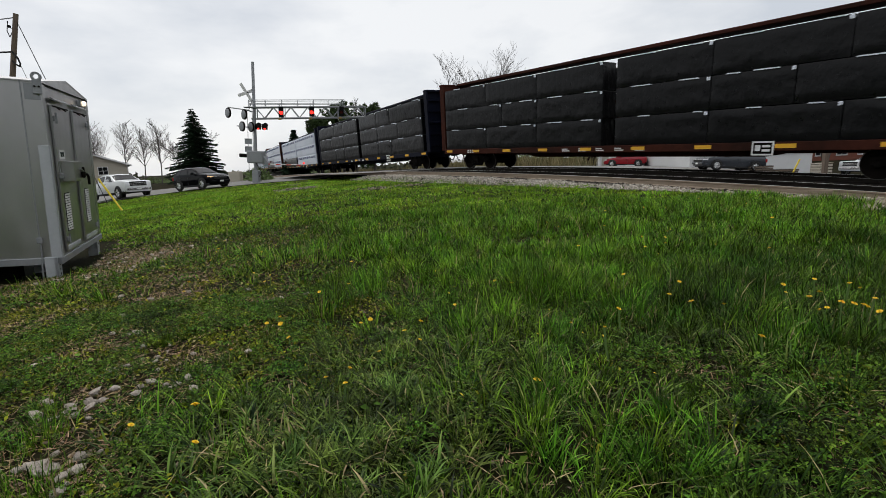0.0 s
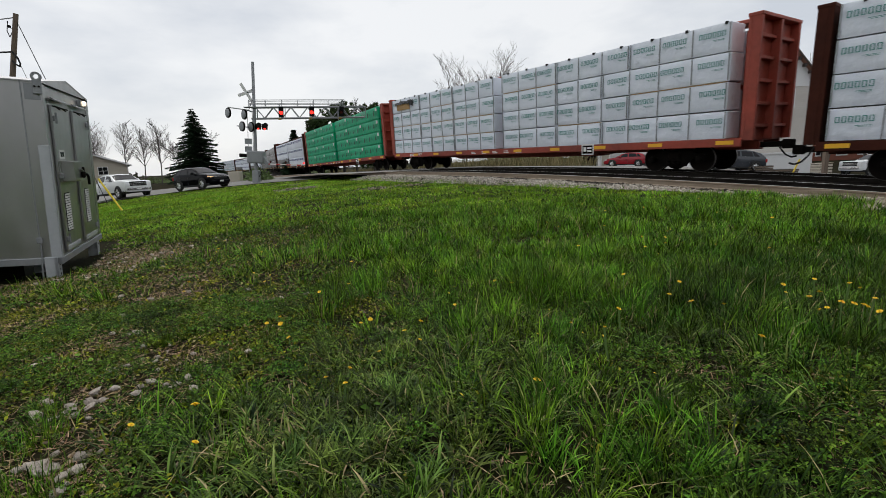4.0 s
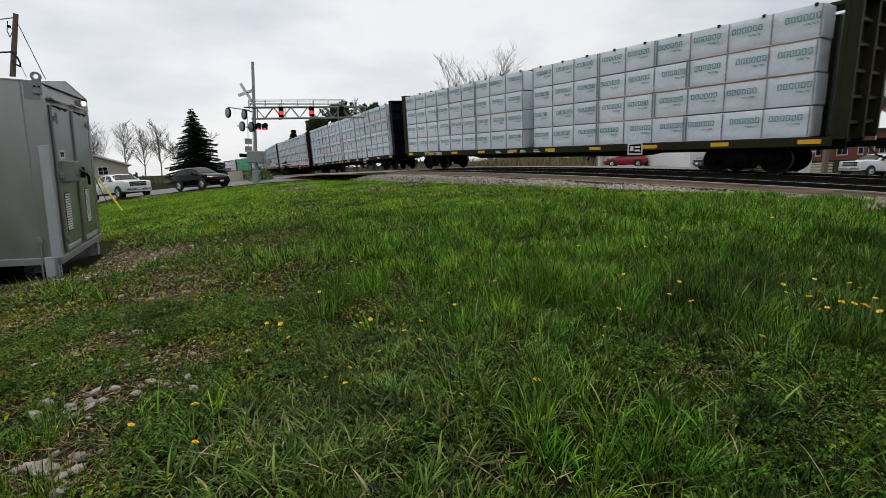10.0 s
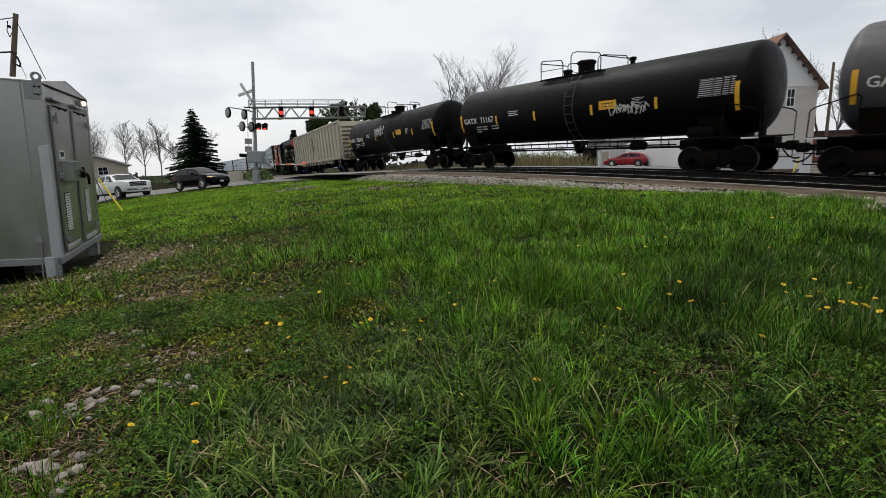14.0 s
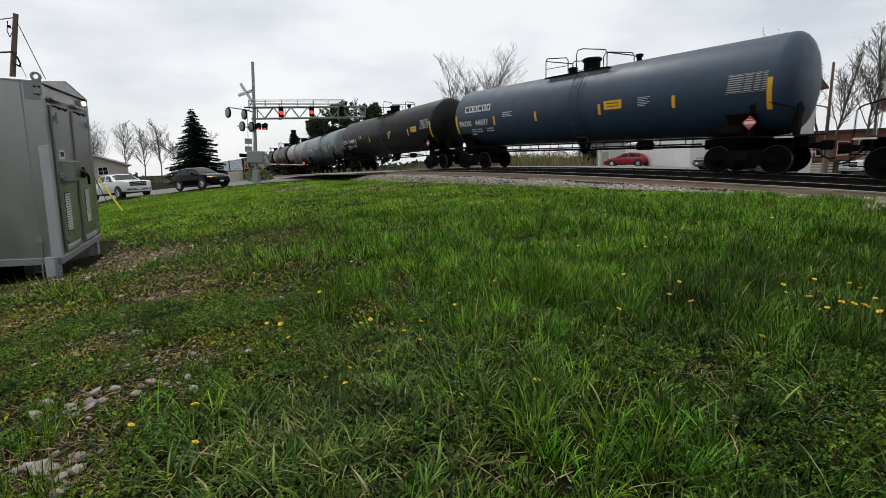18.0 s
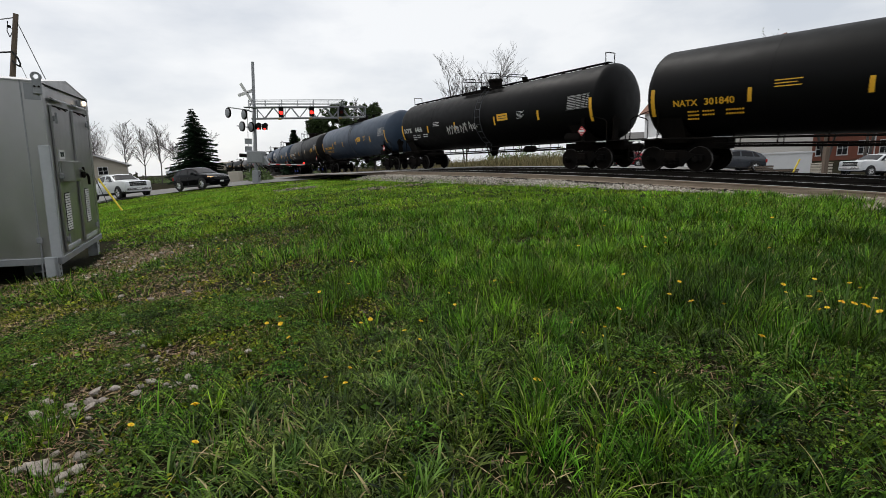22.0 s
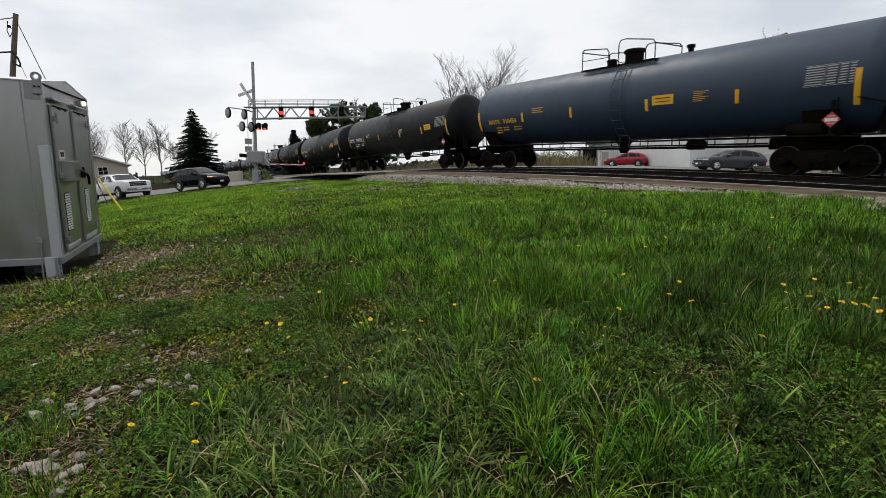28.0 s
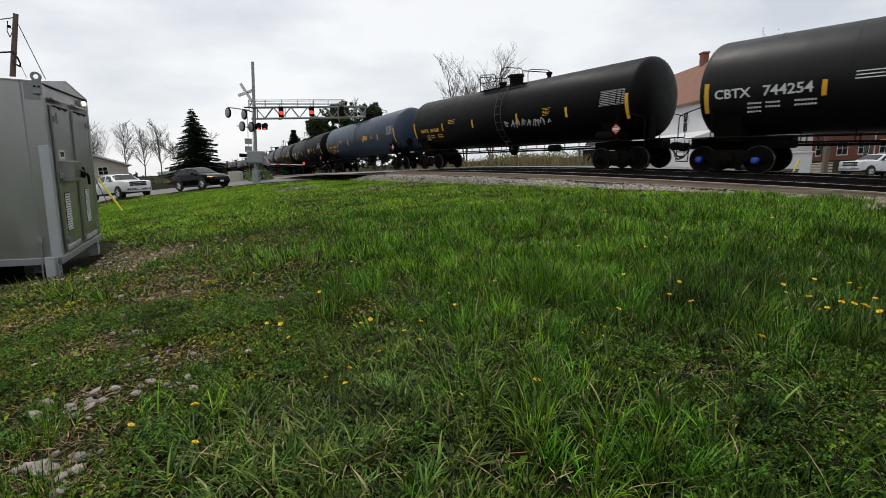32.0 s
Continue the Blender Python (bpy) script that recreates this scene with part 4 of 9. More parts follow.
    g = flat_bars([(0.245, 0.375, 0.70, 0.98), (0.245, 0.375, 0.50, 0.59), (0.245, 0.375, -0.05, 0.29), (0.255, 0.365, -0.46, -0.22)])
    print_side(car, g, M_DARKINK, 0.91, 1.632, 3.0, name="monogram", label="black paint of the monogram crossing a rib")
    couplers(car, L / 2)
    return car, 2 * (h - 2.4)


def locomotive(L=22.0):
    """A six-axle road diesel, cab leading, in black, orange-red and cream."""
    car = thing("locomotive", "black and orange-red six-axle diesel locomotive with cream stripe", "locomotive", "locomotives of the train")
    h = L / 2
    part("underframe", Geo().box(-h + 0.6, h - 0.6, -1.5, 1.5, 1.35, 1.62, 0.03), M_LOCOBLACK, car)
    part("sill_stripe", Geo().box(-h + 1.2, h - 1.3, 1.503, 1.512, 1.50, 1.60), M_YELLOW, car, "broken yellow sill stripe")
    g = Geo()
    for k in range(14):
        g.box(-h + 2.5 + k * 1.4, -h + 2.62 + k * 1.4, 1.505, 1.518, 1.49, 1.61)
    part("stripe_break", g, M_LOCOBLACK, car)
    part("fuel_tank", Geo().prism([(-1.46, 1.35), (1.46, 1.35), (1.46, 0.70), (1.25, 0.42), (-1.25, 0.42), (-1.46, 0.70)], -3.9, 3.9, "yz"), M_LOCOBLACK, car)
    # nose and cab
    part("nose", Geo().prism([(h - 1.0, 1.62), (h - 1.0, 2.75), (h - 1.25, 3.1), (h - 2.6, 3.45), (h - 2.6, 1.62)], -1.35, 1.35), M_LOCORED, car, "orange-red sloping nose")
    cab = part("cab", Geo().prism([(h - 2.3, 1.62), (h - 2.3, 3.3), (h - 2.75, 4.35), (h - 3.2, 4.52), (h - 5.0, 4.52), (h - 5.0, 1.62)], -1.48, 1.48), M_LOCORED, car, "orange-red cab side")
    part("cab_roof", Geo().prism([(h - 2.65, 4.34), (h - 3.15, 4.55), (h - 5.0, 4.55), (h - 5.0, 4.49), (h - 3.2, 4.47)], -1.5, 1.5), M_CREAM, car, "cream cab roof")
    part("air_conditioner", Geo().box(h - 4.6, h - 3.7, -0.6, 0.6, 4.55, 4.72, 0.04), M_LOCOBLACK, car)
    for x0, x1, z0, z1 in ((h - 3.35, h - 2.72, 3.35, 4.12), (h - 4.75, h - 4.4, 3.42, 4.22)):
        part("cab_window", Geo().box(x0, x1, 1.481, 1.492, z0, z1, 0.003), M_GLASS, cab)
    w = part("cab_window", Geo().box(h - 4.3, h - 3.5, 1.481, 1.49, 3.42, 4.15, 0.003), M_GLASS, cab)
    part("window_frame", Geo().box(h - 4.34, h - 3.46, 1.49, 1.512, 3.36, 3.43).box(h - 3.93, h - 3.85, 1.49, 1.512, 3.43, 4.0).box(h - 3.53, h - 3.46, 1.49, 1.512, 3.43, 4.0).box(h - 4.34, h - 4.27, 1.49, 1.512, 3.43, 4.0), M_WHITE, w, "white sliding window frame")
    part("sun_shade", Geo().prism([(1.48, 4.26), (1.80, 3.98), (1.80, 3.95), (1.48, 4.21)], h - 4.45, h - 2.85, "yz"), M_LOCOBLACK, cab, "black awning over the cab window")
    part("steps_hatch", Geo().box(h - 4.2, h - 3.5, 1.482, 1.49, 1.95, 2.55), M_LOCOBLACK, cab)
    print_side(car, text_mesh("3896", 0.62, M_CREAM), None, h - 2.85, 1.484, 2.78, name="engine_number")
    part("crest", Geo().lathe([(0, 0.4), (0.006, 0.4), (0.008, 0.34), (0.008, 0)], 20, "y", (h - 1.75, 1.352, 2.3)), M_CREAM, car, "round cream crest")
    part("crest_rim", Geo().lathe([(0.007, 0.40), (0.012, 0.40), (0.012, 0.36), (0.007, 0.36)], 24, "y", (h - 1.75, 1.352, 2.3), caps=False), M_DARKINK, car, "dark rim of the crest")
    part("crest_bar", Geo().prism([(h - 1.78, 2.28), (h - 1.70, 2.28), (h - 1.86, 2.52), (h - 1.92, 2.50)], 1.358, 1.366), M_DARKINK, car)
    part("crest_bar", Geo().box(h - 1.93, h - 1.57, 1.358, 1.366, 2.02, 2.09), M_DARKINK, car)
    part("number_print", Geo().box(h - 4.0, h - 3.35, 1.484, 1.490, 2.60, 2.65), M_CREAM, car)
    part("cab_seam", Geo().box(h - 4.98, h - 2.4, 1.484, 1.492, 2.30, 2.325), M_LOCOBLACK, car)
    part("nose_rail", Geo().tube([(h - 1.5, 1.2, 3.05), (h - 1.55, 1.2, 3.3), (h - 2.2, 1.2, 3.5), (h - 2.3, 1.2, 3.4)], 0.02, 5), M_LOCOBLACK, car)
    # hood
    part("hood", Geo().box(-h + 1.7, h - 5.0, -0.95, 0.95, 1.62, 4.72, 0.04), M_LOCOBLACK, car)
    part("equipment_cab", Geo().box(h - 8.2, h - 5.0, -1.3, 1.3, 1.62, 4.62, 0.05), M_LOCOBLACK, car)
    g = Geo()
    for k in range(4):
        g.box(h - 5.6 - k * 0.68, h - 5.15 - k * 0.68, 1.301, 1.315, 3.45, 4.1)
    part("inverter_louvre", g, M_GLASS, car)
    part("hood_roof", Geo().box(-2.6, 3.2, -1.05, 1.05, 4.55, 4.88, 0.08), M_LOCOBLACK, car)
    part("exhaust", Geo().box(-0.6, 0.4, -0.35, 0.35, 4.86, 5.02, 0.05), M_LOCOBLACK, car)
    # radiator wings at the rear
    part("radiator", Geo().prism([(-1.55, 3.85), (-1.62, 4.10), (-1.35, 4.80), (1.35, 4.80), (1.62, 4.10), (1.55, 3.85), (0.95, 3.6), (-0.95, 3.6)], -h + 1.55, -h + 8.2, "yz"), M_LOCOBLACK, car, "black overhanging radiator wing")
    part("rear_hood", Geo().box(-h + 1.5, -h + 1.72, -1.0, 1.0, 1.62, 3.85, 0.04).prism([(-1.56, 3.85), (-1.63, 4.10), (-1.36, 4.81), (1.36, 4.81), (1.63, 4.10), (1.56, 3.85)], -h + 1.45, -h + 1.56, "yz"), M_LOCORED, car, "orange-red hood end")
    for k in range(14):
        u = h - 9.2 - k * 0.72
        part("hood_door", Geo().box(u - 0.3, u + 0.3, 0.951, 0.968, 1.75, 3.5, 0.004), M_LOCOBLACK, car)
    # cream and orange-red slanted stripes behind the cab
    part("stripe", Geo().prism([(h - 5.0, 1.64), (h - 5.0, 4.28), (h - 5.3, 4.28), (h - 7.0, 1.64)], 1.302, 1.308), M_LOCORED, car)
    part("stripe", Geo().prism([(h - 5.35, 4.0), (h - 6.1, 4.0), (h - 7.9, 1.64), (h - 6.7, 1.64)], 1.310, 1.316), M_CREAM, car, "slanted cream stripe")
    # company mark in plain cream strokes
    g = Geo()
    for p in ([(-0.1, 1.0), (-1.0, 1.0)], [(-1.0, 1.0), (-1.22, 0.8)], [(-1.22, 0.8), (-1.22, 0.2)], [(-1.22, 0.2), (-1.0, 0.0)], [(-1.0, 0.0), (-0.1, 0.0)], [(-0.1, 0.0), (-0.1, 1.0)], [(0.3, 0.0), (0.3, 1.0)], [(0.3, 1.0), (1.3, 1.0)], [(1.3, 1.0), (1.3, 0.0)], [(0.3, 0.0), (1.3, 0.0)]):
        a, b = Vector(p[0]), Vector(p[1])
        d = (b - a).normalized() * 0.13
        q = Vector((-d.y, d.x))
        a, b = a - d, b + d
        g.prism([tuple(a - q), tuple(b - q), tuple(b + q), tuple(a + q)], 0, 0.005, "xy")
    print_side(car, g, M_CREAM, -1.05, 0.975, 2.55, name="company_mark", label="cream company mark in plain strokes")
    print_side(car, flat_bars(letters(9, 2.5, 0.25, 0.3)), M_CREAM, 0.15, 0.975, 2.12, name="web_line", label="plain cream blocks of a line of print")
    # small plates and lenses on the hood doors
    for x, z, w_, h_ in ((-2.3, 3.55, 0.35, 0.12), (-5.2, 3.3, 0.22, 0.14), (-5.9, 3.35, 0.30, 0.12), (-7.6, 3.2, 0.25, 0.12), (2.2, 2.1, 0.10, 0.3), (-3.6, 2.6, 0.2, 0.05), (1.5, 4.05, 0.16, 0.2)):
        part("hood_plate", Geo().box(x - w_ / 2, x + w_ / 2, 0.969, 0.976, z, z + h_), M_WHITE, car, "small pale plate")
    part("marker_lens", Geo().lathe([(0.0, 0.17), (0.02, 0.17), (0.03, 0.0)], 16, "y", (-6.6, 0.97, 3.25)), M_ORANGE, car, "round orange marker")
    for x in (3.2, 4.4, 4.9):
        part("hood_duct", Geo().tube([(x, 1.31, 3.4), (x, 1.36, 4.15)], 0.05, 6), M_GALV, car)
    part("step_well", Geo().box(h - 5.2, h - 5.02, 1.3, 1.47, 1.64, 4.1, 0.01), M_LOCOBLACK, car)
    # walkway handrails
    for sy in (1, -1):
        g = Geo()
        for k in range(9):
            u = h - 6.0 - k * 1.65
            g.tube([(u, sy * 1.48, 1.6), (u, sy * 1.48, 2.65)], 0.018, 5)
        g.tube([(h - 5.2, sy * 1.48, 2.65), (-h + 1.5, sy * 1.48, 2.65)], 0.02, 5)
        part("handrail", g, M_RUBBER, car, "thin steel handrail along the walkway")
        for e in (1, -1):
            part("step_rail", Geo().tube([(e * (h - 1.35), sy * 1.5, 0.6), (e * (h - 1.35), sy * 1.5, 2.2), (e * (h - 1.15), sy * 1.5, 2.35)], 0.025).tube([(e * (h - 0.55), sy * 1.45, 0.6), (e * (h - 0.55), sy * 1.45, 2.2), (e * (h - 0.75), sy * 1.3, 2.35)], 0.025), M_WHITE, car, "white step handrail")
            g = Geo()
            for k in range(4):
                g.box(min(e * (h - 1.3), e * (h - 0.6)), max(e * (h - 1.3), e * (h - 0.6)), sy * 1.3 - 0.15, sy * 1.3 + 0.15, 0.5 + 0.3 * k, 0.53 + 0.3 * k)
            part("steps", g, M_LOCOBLACK, car)
            part("step_edge", Geo().box(min(e * (h - 1.3), e * (h - 0.6)), max(e * (h - 1.3), e * (h - 0.6)), sy * 1.455 - 0.006, sy * 1.455 + 0.006, 0.49, 0.54).box(min(e * (h - 1.3), e * (h - 0.6)), max(e * (h - 1.3), e * (h - 0.6)), sy * 1.455 - 0.006, sy * 1.455 + 0.006, 1.09, 1.14), M_YELLOW, car)
    part("end_lamp", Geo().lathe([(0, 0.1), (0.03, 0.1)], 12, "x", (-h + 1.41, 0.25, 4.2)), M_WHITE, car)
    for e in (1, -1):
        part("pilot", Geo().prism([(e * (h - 0.6), 1.35), (e * (h - 0.45), 0.25), (e * (h - 0.75), 0.25), (e * (h - 1.2), 1.35)], -1.4, 1.4), M_LOCOBLACK, car)
        t = new("bogie")
        t.parent, t.location = car, (e * (h - 4.3), 0, 0)
        t["label"] = "black three-axle power bogie"
        for k in (-1, 0, 1):
            part("axle", axle_mesh(), None, t, m=pose(k * 1.95, 0, 0.53))
            for sy in (-1, 1):
                part("wheel", wheel_mesh(), None, t, m=pose(k * 1.95, sy * 0.75, 0.53, 0, 0, 180 if sy > 0 else 0) @ Matrix.Diagonal((1.13, 1, 1.13, 1)))
                part("bearing_cap", cap_mesh(False), None, t, m=pose(k * 1.95, sy * 1.12, 0.53, 0, 0, 0 if sy > 0 else 180))
                part("journal_box", Geo().box(k * 1.95 - 0.28, k * 1.95 + 0.28, sy * 1.1 - 0.08, sy * 1.1 + 0.08, 0.3, 0.95, 0.04), M_STEEL, t)
        part("bogie_frame", Geo().box(-2.6, 2.6, -0.62, 0.62, 0.45, 1.3, 0.03), M_STEEL, t)
        for sy in (-1, 1):
            part("brake_cylinder", Geo().cyl((-1.3, sy * 1.16, 1.08), (-0.6, sy * 1.16, 1.08), 0.13, n=10).cyl((0.6, sy * 1.16, 1.08), (1.3, sy * 1.16, 1.08), 0.13, n=10), M_STEEL, t)
            part("side_frame", Geo().prism([(-2.7, 0.65), (-2.7, 0.98), (2.7, 0.98), (2.7, 0.65), (1.6, 0.75), (0.4, 0.6), (-0.4, 0.6), (-1.6, 0.75)], sy * 1.02 - 0.07, sy * 1.02 + 0.07), M_STEEL, t)
    couplers(car, h)
    return car, 2 * (h - 4.3)


# ---- the train, from its head to its tail ----
LUMBER = "white-wrapped lumber packs on a %s centre-beam flat car"
TRAIN = []


def add(made, offset):
    TRAIN.append((made[0], made[1], offset))


add(lumber_car(M_BROWN, "white", LUMBER % "brown", "", seed=11), 601.9)
add(lumber_car(M_BROWN, "white", LUMBER % "brown", "", seed=12), 577.0)
add(lumber_car(M_BROWN, "arbec", "white-wrapped lumber packs with navy print on a brown centre-beam flat car", "", seed=13), 552.1)
add(lumber_car(M_NAVY, "arbec", "white-wrapped lumber packs with navy print on a navy centre-beam flat car", "", seed=15), 527.25)
add(lumber_car(M_NAVY, "black", "black-wrapped lumber packs on a navy centre-beam flat car", "", seed=1), 502.4)
add(lumber_car(M_BROWN, "black", "black-wrapped lumber packs on a brown centre-beam flat car", "", seed=2), 477.5)
add(lumber_car(M_BROWN, "arbec", "white and black wrapped lumber packs on a brown centre-beam flat car", "627013", seed=3), 452.55)
add(lumber_car(M_REDOX, "green", "green-wrapped lumber packs on a red-oxide centre-beam flat car", "423", seed=4), 427.5)
add(lumber_car(M_REDOX, "white", LUMBER % "red-oxide", "977", seed=5, torn=[(8.9, 10.65, 1.55, 4.02, 4.40, 6)]), 402.85)
add(lumber_car(M_BROWN, "white", LUMBER % "brown", "", seed=6), 377.9)
add(lumber_car(M_BROWN, "white", LUMBER % "brown", "623192", seed=7, torn=[(4.6, 7.2, 1.55, 2.3, 2.75, 5)]), 353.1)
add(lumber_car(M_BROWN, "white", LUMBER % "brown", "626066", seed=8), 328.5)
add(lumber_car(M_NAVY, "white", LUMBER % "navy", "735692", seed=9), 303.75)
TRAIN[-1][0].scale = (0.96, 1, 1)
add(lumber_car(M_OLIVE, "white", LUMBER % "dark olive", "730500", seed=10), 278.9)
TRAIN[-1][0].scale = (1.016, 1, 1)
add(locomotive(), 254.8)
add(hopper_car(), 232.7)
WORD = [(i * 0.36, i * 0.36 + 0.3, z, z + 0.07) for i in range(6) for z in (0.0, 0.27)] + [(i * 0.36, i * 0.36 + 0.07, 0.0, 0.34) for i in range(6)] + [(i * 0.36 + 0.23, i * 0.36 + 0.30, 0.0, 0.34) for i in (1, 2, 4, 5)]
M_TEAL = mat("tank_blue_grey_paint", (0.15, 0.20, 0.22), (0.10, 0.13, 0.14), rough=0.42, scale=1.4, amount=0.8, stretch=(1, 1, 0.5))
M_PINK = mat("pink_spray_paint", (0.62, 0.22, 0.30), (0.5, 0.12, 0.2), rough=0.6, scale=8)
M_SPRAY = mat("white_spray_paint", (0.62, 0.62, 0.60), (0.45, 0.45, 0.43), rough=0.6, scale=8)


def scrawl(car, x, ang, w, h, material, seed, r, n=14):
    """Spray-paint scribble that cannot be read, as loose strokes."""
    rnd = random.Random(seed)
    g = Geo()
    for k in range(n):
        u = w * (k + rnd.uniform(-0.3, 0.3)) / n
        a = Vector((u, rnd.uniform(-h / 2, -h / 6)))
        b = Vector((u + rnd.uniform(-0.12, 0.2), rnd.uniform(h / 6, h / 2)))
        for p, q in ((a, b), (b, b + Vector((rnd.uniform(0.05, 0.22), rnd.uniform(-h / 2, -h / 5))))):
            d = (q - p).normalized() * 0.022
            o = Vector((-d.y, d.x))
            g.prism([tuple(p - o), tuple(q - o), tuple(q + o), tuple(p + o)], 0, 0.004, "xy")
    on_tank(car, g, material, x, ang, r, "graffiti", "spray-painted scribble")


def pink(car, half, r):
    scrawl(car, half - 1.5, -16, 2.2, 0.7, M_PINK, 5, r, 26)
    scrawl(car, -0.3, -14, 2.0, 0.7, M_PINK, 6, r, 26)
    scrawl(car, -3.6, -10, 1.2, 0.6, M_SPRAY, 7, r, 10)


def long_rail(car, half, r):
    zt = Z_TANK + r
    g = Geo()
    for a, b in ((half - 0.6, 1.2), (-0.2, -half + 0.5)):
        n = 4
        for k in range(n):
            u = a + (b - a) * k / (n - 1)
            g.tube([(u, 0.55, zt - 0.1), (u, 0.55, zt + 0.75)], 0.022, 5)
        g.tube([(a, 0.55, zt + 0.75), (b, 0.55, zt + 0.75)], 0.022, 5).tube([(a, 0.55, zt + 0.35), (b, 0.55, zt + 0.35)], 0.018, 5)
    part("walkway_railing", g, M_STEEL, car)
    scrawl(car, -1.8, -16, 1.0, 0.8, M_SPRAY, 8, r, 12)


def tag(x, ang, w, h, seed):
    return lambda car, half, r: scrawl(car, x, ang, w, h, M_SPRAY, seed, r, 16)


BLK, CHR, SLT = "matte black tank car, yellow strips", "charcoal-grey tank car with yellow reflective strips", "slate-grey tank car with yellow reflective strips"
add(tank_car(BLK, 17.0, M_BLACK, M_WHITE, "200414", 4, placard=False, r=1.44, extra=tag(1.6, 8, 1.6, 0.8, 21)), 213.3)
add(tank_car(BLK, 17.2, M_BLACK, M_WHITE, "71167", 4, placard=False, r=1.49, extra=tag(-2.6, -14, 1.6, 0.5, 22)), 195.9)
add(tank_car("dusty blue-grey tank car with yellow reflective strips", 16.5, M_DUST, M_WHITE, "209645", 4, placard=False, r=1.49), 178.95)
add(tank_car("pale grey short tank car with pink graffiti", 14.2, M_SILVER, M_WHITE, "", 4, placard=False, r=1.42, yellow_panel=False, extra=pink), 163.6)
add(tank_car("blue-grey short tank car with a railed walkway on top", 14.2, M_TEAL, M_WHITE, "7255", 4, placard=False, r=1.42, walkway=True, yellow_panel=False, extra=long_rail), 149.4)
add(tank_car(CHR, 18.5, M_CHAR, M_WHITE, "744099", 4), 132.9)
add(tank_car(SLT + " and a pale wordmark", 18.5, M_GREYBLUE, M_WHITE, "44697", 4, wordmark=WORD, low=True), 114.4)
add(tank_car(SLT + " and a pale wordmark", 18.5, M_GREYBLUE, M_WHITE, "44687", 4, wordmark=WORD, low=True), 95.65)
add(tank_car(CHR, 18.5, M_CHAR, M_WHITE, "744070", 4, blue=True), 76.98)
add(tank_car(SLT, 18.5, M_GREYBLUE, M_YELLOW, "310438", 4), 58.15)
add(tank_car(BLK + " and a walkway along the top", 18.5, M_BLACK, M_WHITE, "6466", 4, walkway=True, extra=tag(2.6, -16, 3.0, 0.6, 23)), 39.6)
add(tank_car(BLK, 18.5, M_BLACK, M_YELLOW, "301840", 4, yellow_panel=False), 21.25)
add(tank_car(CHR, 18.5, M_CHAR, M_WHITE, "744176", 4, blue=True), 2.45)
add(tank_car(CHR, 18.5, M_CHAR, M_WHITE, "744049", 4, blue=True), -16.19)
add(tank_car(BLK, 18.5, M_BLACK, M_YELLOW, "301819", 4, yellow_panel=False), -34.65)
add(tank_car(CHR, 18.5, M_CHAR, M_WHITE, "744109", 4), -53.1)
add(tank_car(CHR, 18.5, M_CHAR, M_WHITE, "744120", 4), -71.9)
add(tank_car(SLT, 18.5, M_GREYBLUE, M_YELLOW, "310454", 4), -90.7)
add(tank_car(CHR, 18.5, M_CHAR, M_WHITE, "744175", 4, blue=True), -109.4)
add(tank_car(BLK + " and a walkway along the top", 18.5, M_BLACK, M_WHITE, "6455", 4, walkway=True), -127.9)
add(tank_car(SLT, 18.5, M_GREYBLUE, M_YELLOW, "364365", 4), -146.4)
add(tank_car(BLK, 18.5, M_BLACK, M_YELLOW, "301608", 4, yellow_panel=False, extra=tag(-1.0, -20, 3.0, 0.45, 24)), -165.1)
add(tank_car(CHR, 18.5, M_CHAR, M_WHITE, "744254", 4, blue=True), -183.7)
def motions():
    """The whole train rolls along the far track."""
    for car, tc, off in TRAIN:
        rows = []
        for k in range(65):
            t = k * 0.5
            s = off + V_TRAIN * (t - 24.0)
            rows.append((t, car_pose(s, tc)))
        walk(car, rows)

M_STUCCO_Y = mat("dull_brass", (0.35, 0.24, 0.08), (0.25, 0.17, 0.06), rough=0.6)
M_SAFETY = mat("safety_yellow", (0.80, 0.62, 0.04), (0.7, 0.5, 0.03), rough=0.5)
# ---- roads ----
def patch(name, near, far, nu, nv, lift, material, label, category):
    """A paved strip between two lines of places, lying on the ground."""
    near, far = np.array(near, float), np.array(far, float)
    tn = np.linspace(0, 1, len(near))
    tf = np.linspace(0, 1, len(far))
    t = np.linspace(0, 1, nu)
    a = np.stack([np.interp(t, tn, near[:, k]) for k in (0, 1)], 1)
    b = np.stack([np.interp(t, tf, far[:, k]) for k in (0, 1)], 1)
    w = np.linspace(0, 1, nv)[:, None, None]
    pts = (a[None] * (1 - w) + b[None] * w).reshape(-1, 2)
    z = ground_z(pts[:, 0], pts[:, 1]) + lift
    g = Geo()
    vs = [(x, y, h) for (x, y), h in zip(pts, z)]
    fs = [(j * nu + i, j * nu + i + 1, (j + 1) * nu + i + 1, (j + 1) * nu + i) for j in range(nv - 1) for i in range(nu - 1)]
    g.add(vs, fs)
    return tagged(new(name, g.mesh(name, material)), label, category, kind="structure")


patch("road", [(-120, 82), (-50, 49), (-26.5, 36.3), (-19.4, 34.9), (-14.8, 33.5), (-11.2, 32.5), (-8.6, 31.5), (-5.8, 30.5), (-3.2, 28.9)],
      [(-120, 92), (-50, 58), (-26, 44.5), (-19, 43), (-15.4, 43.0), (-13.4, 45), (-11.0, 44), (-7.2, 39), (-1.4, 30.2)], 70, 14, 0.05, M_ASPHALT, "worn grey asphalt road rising to the level crossing", "road")


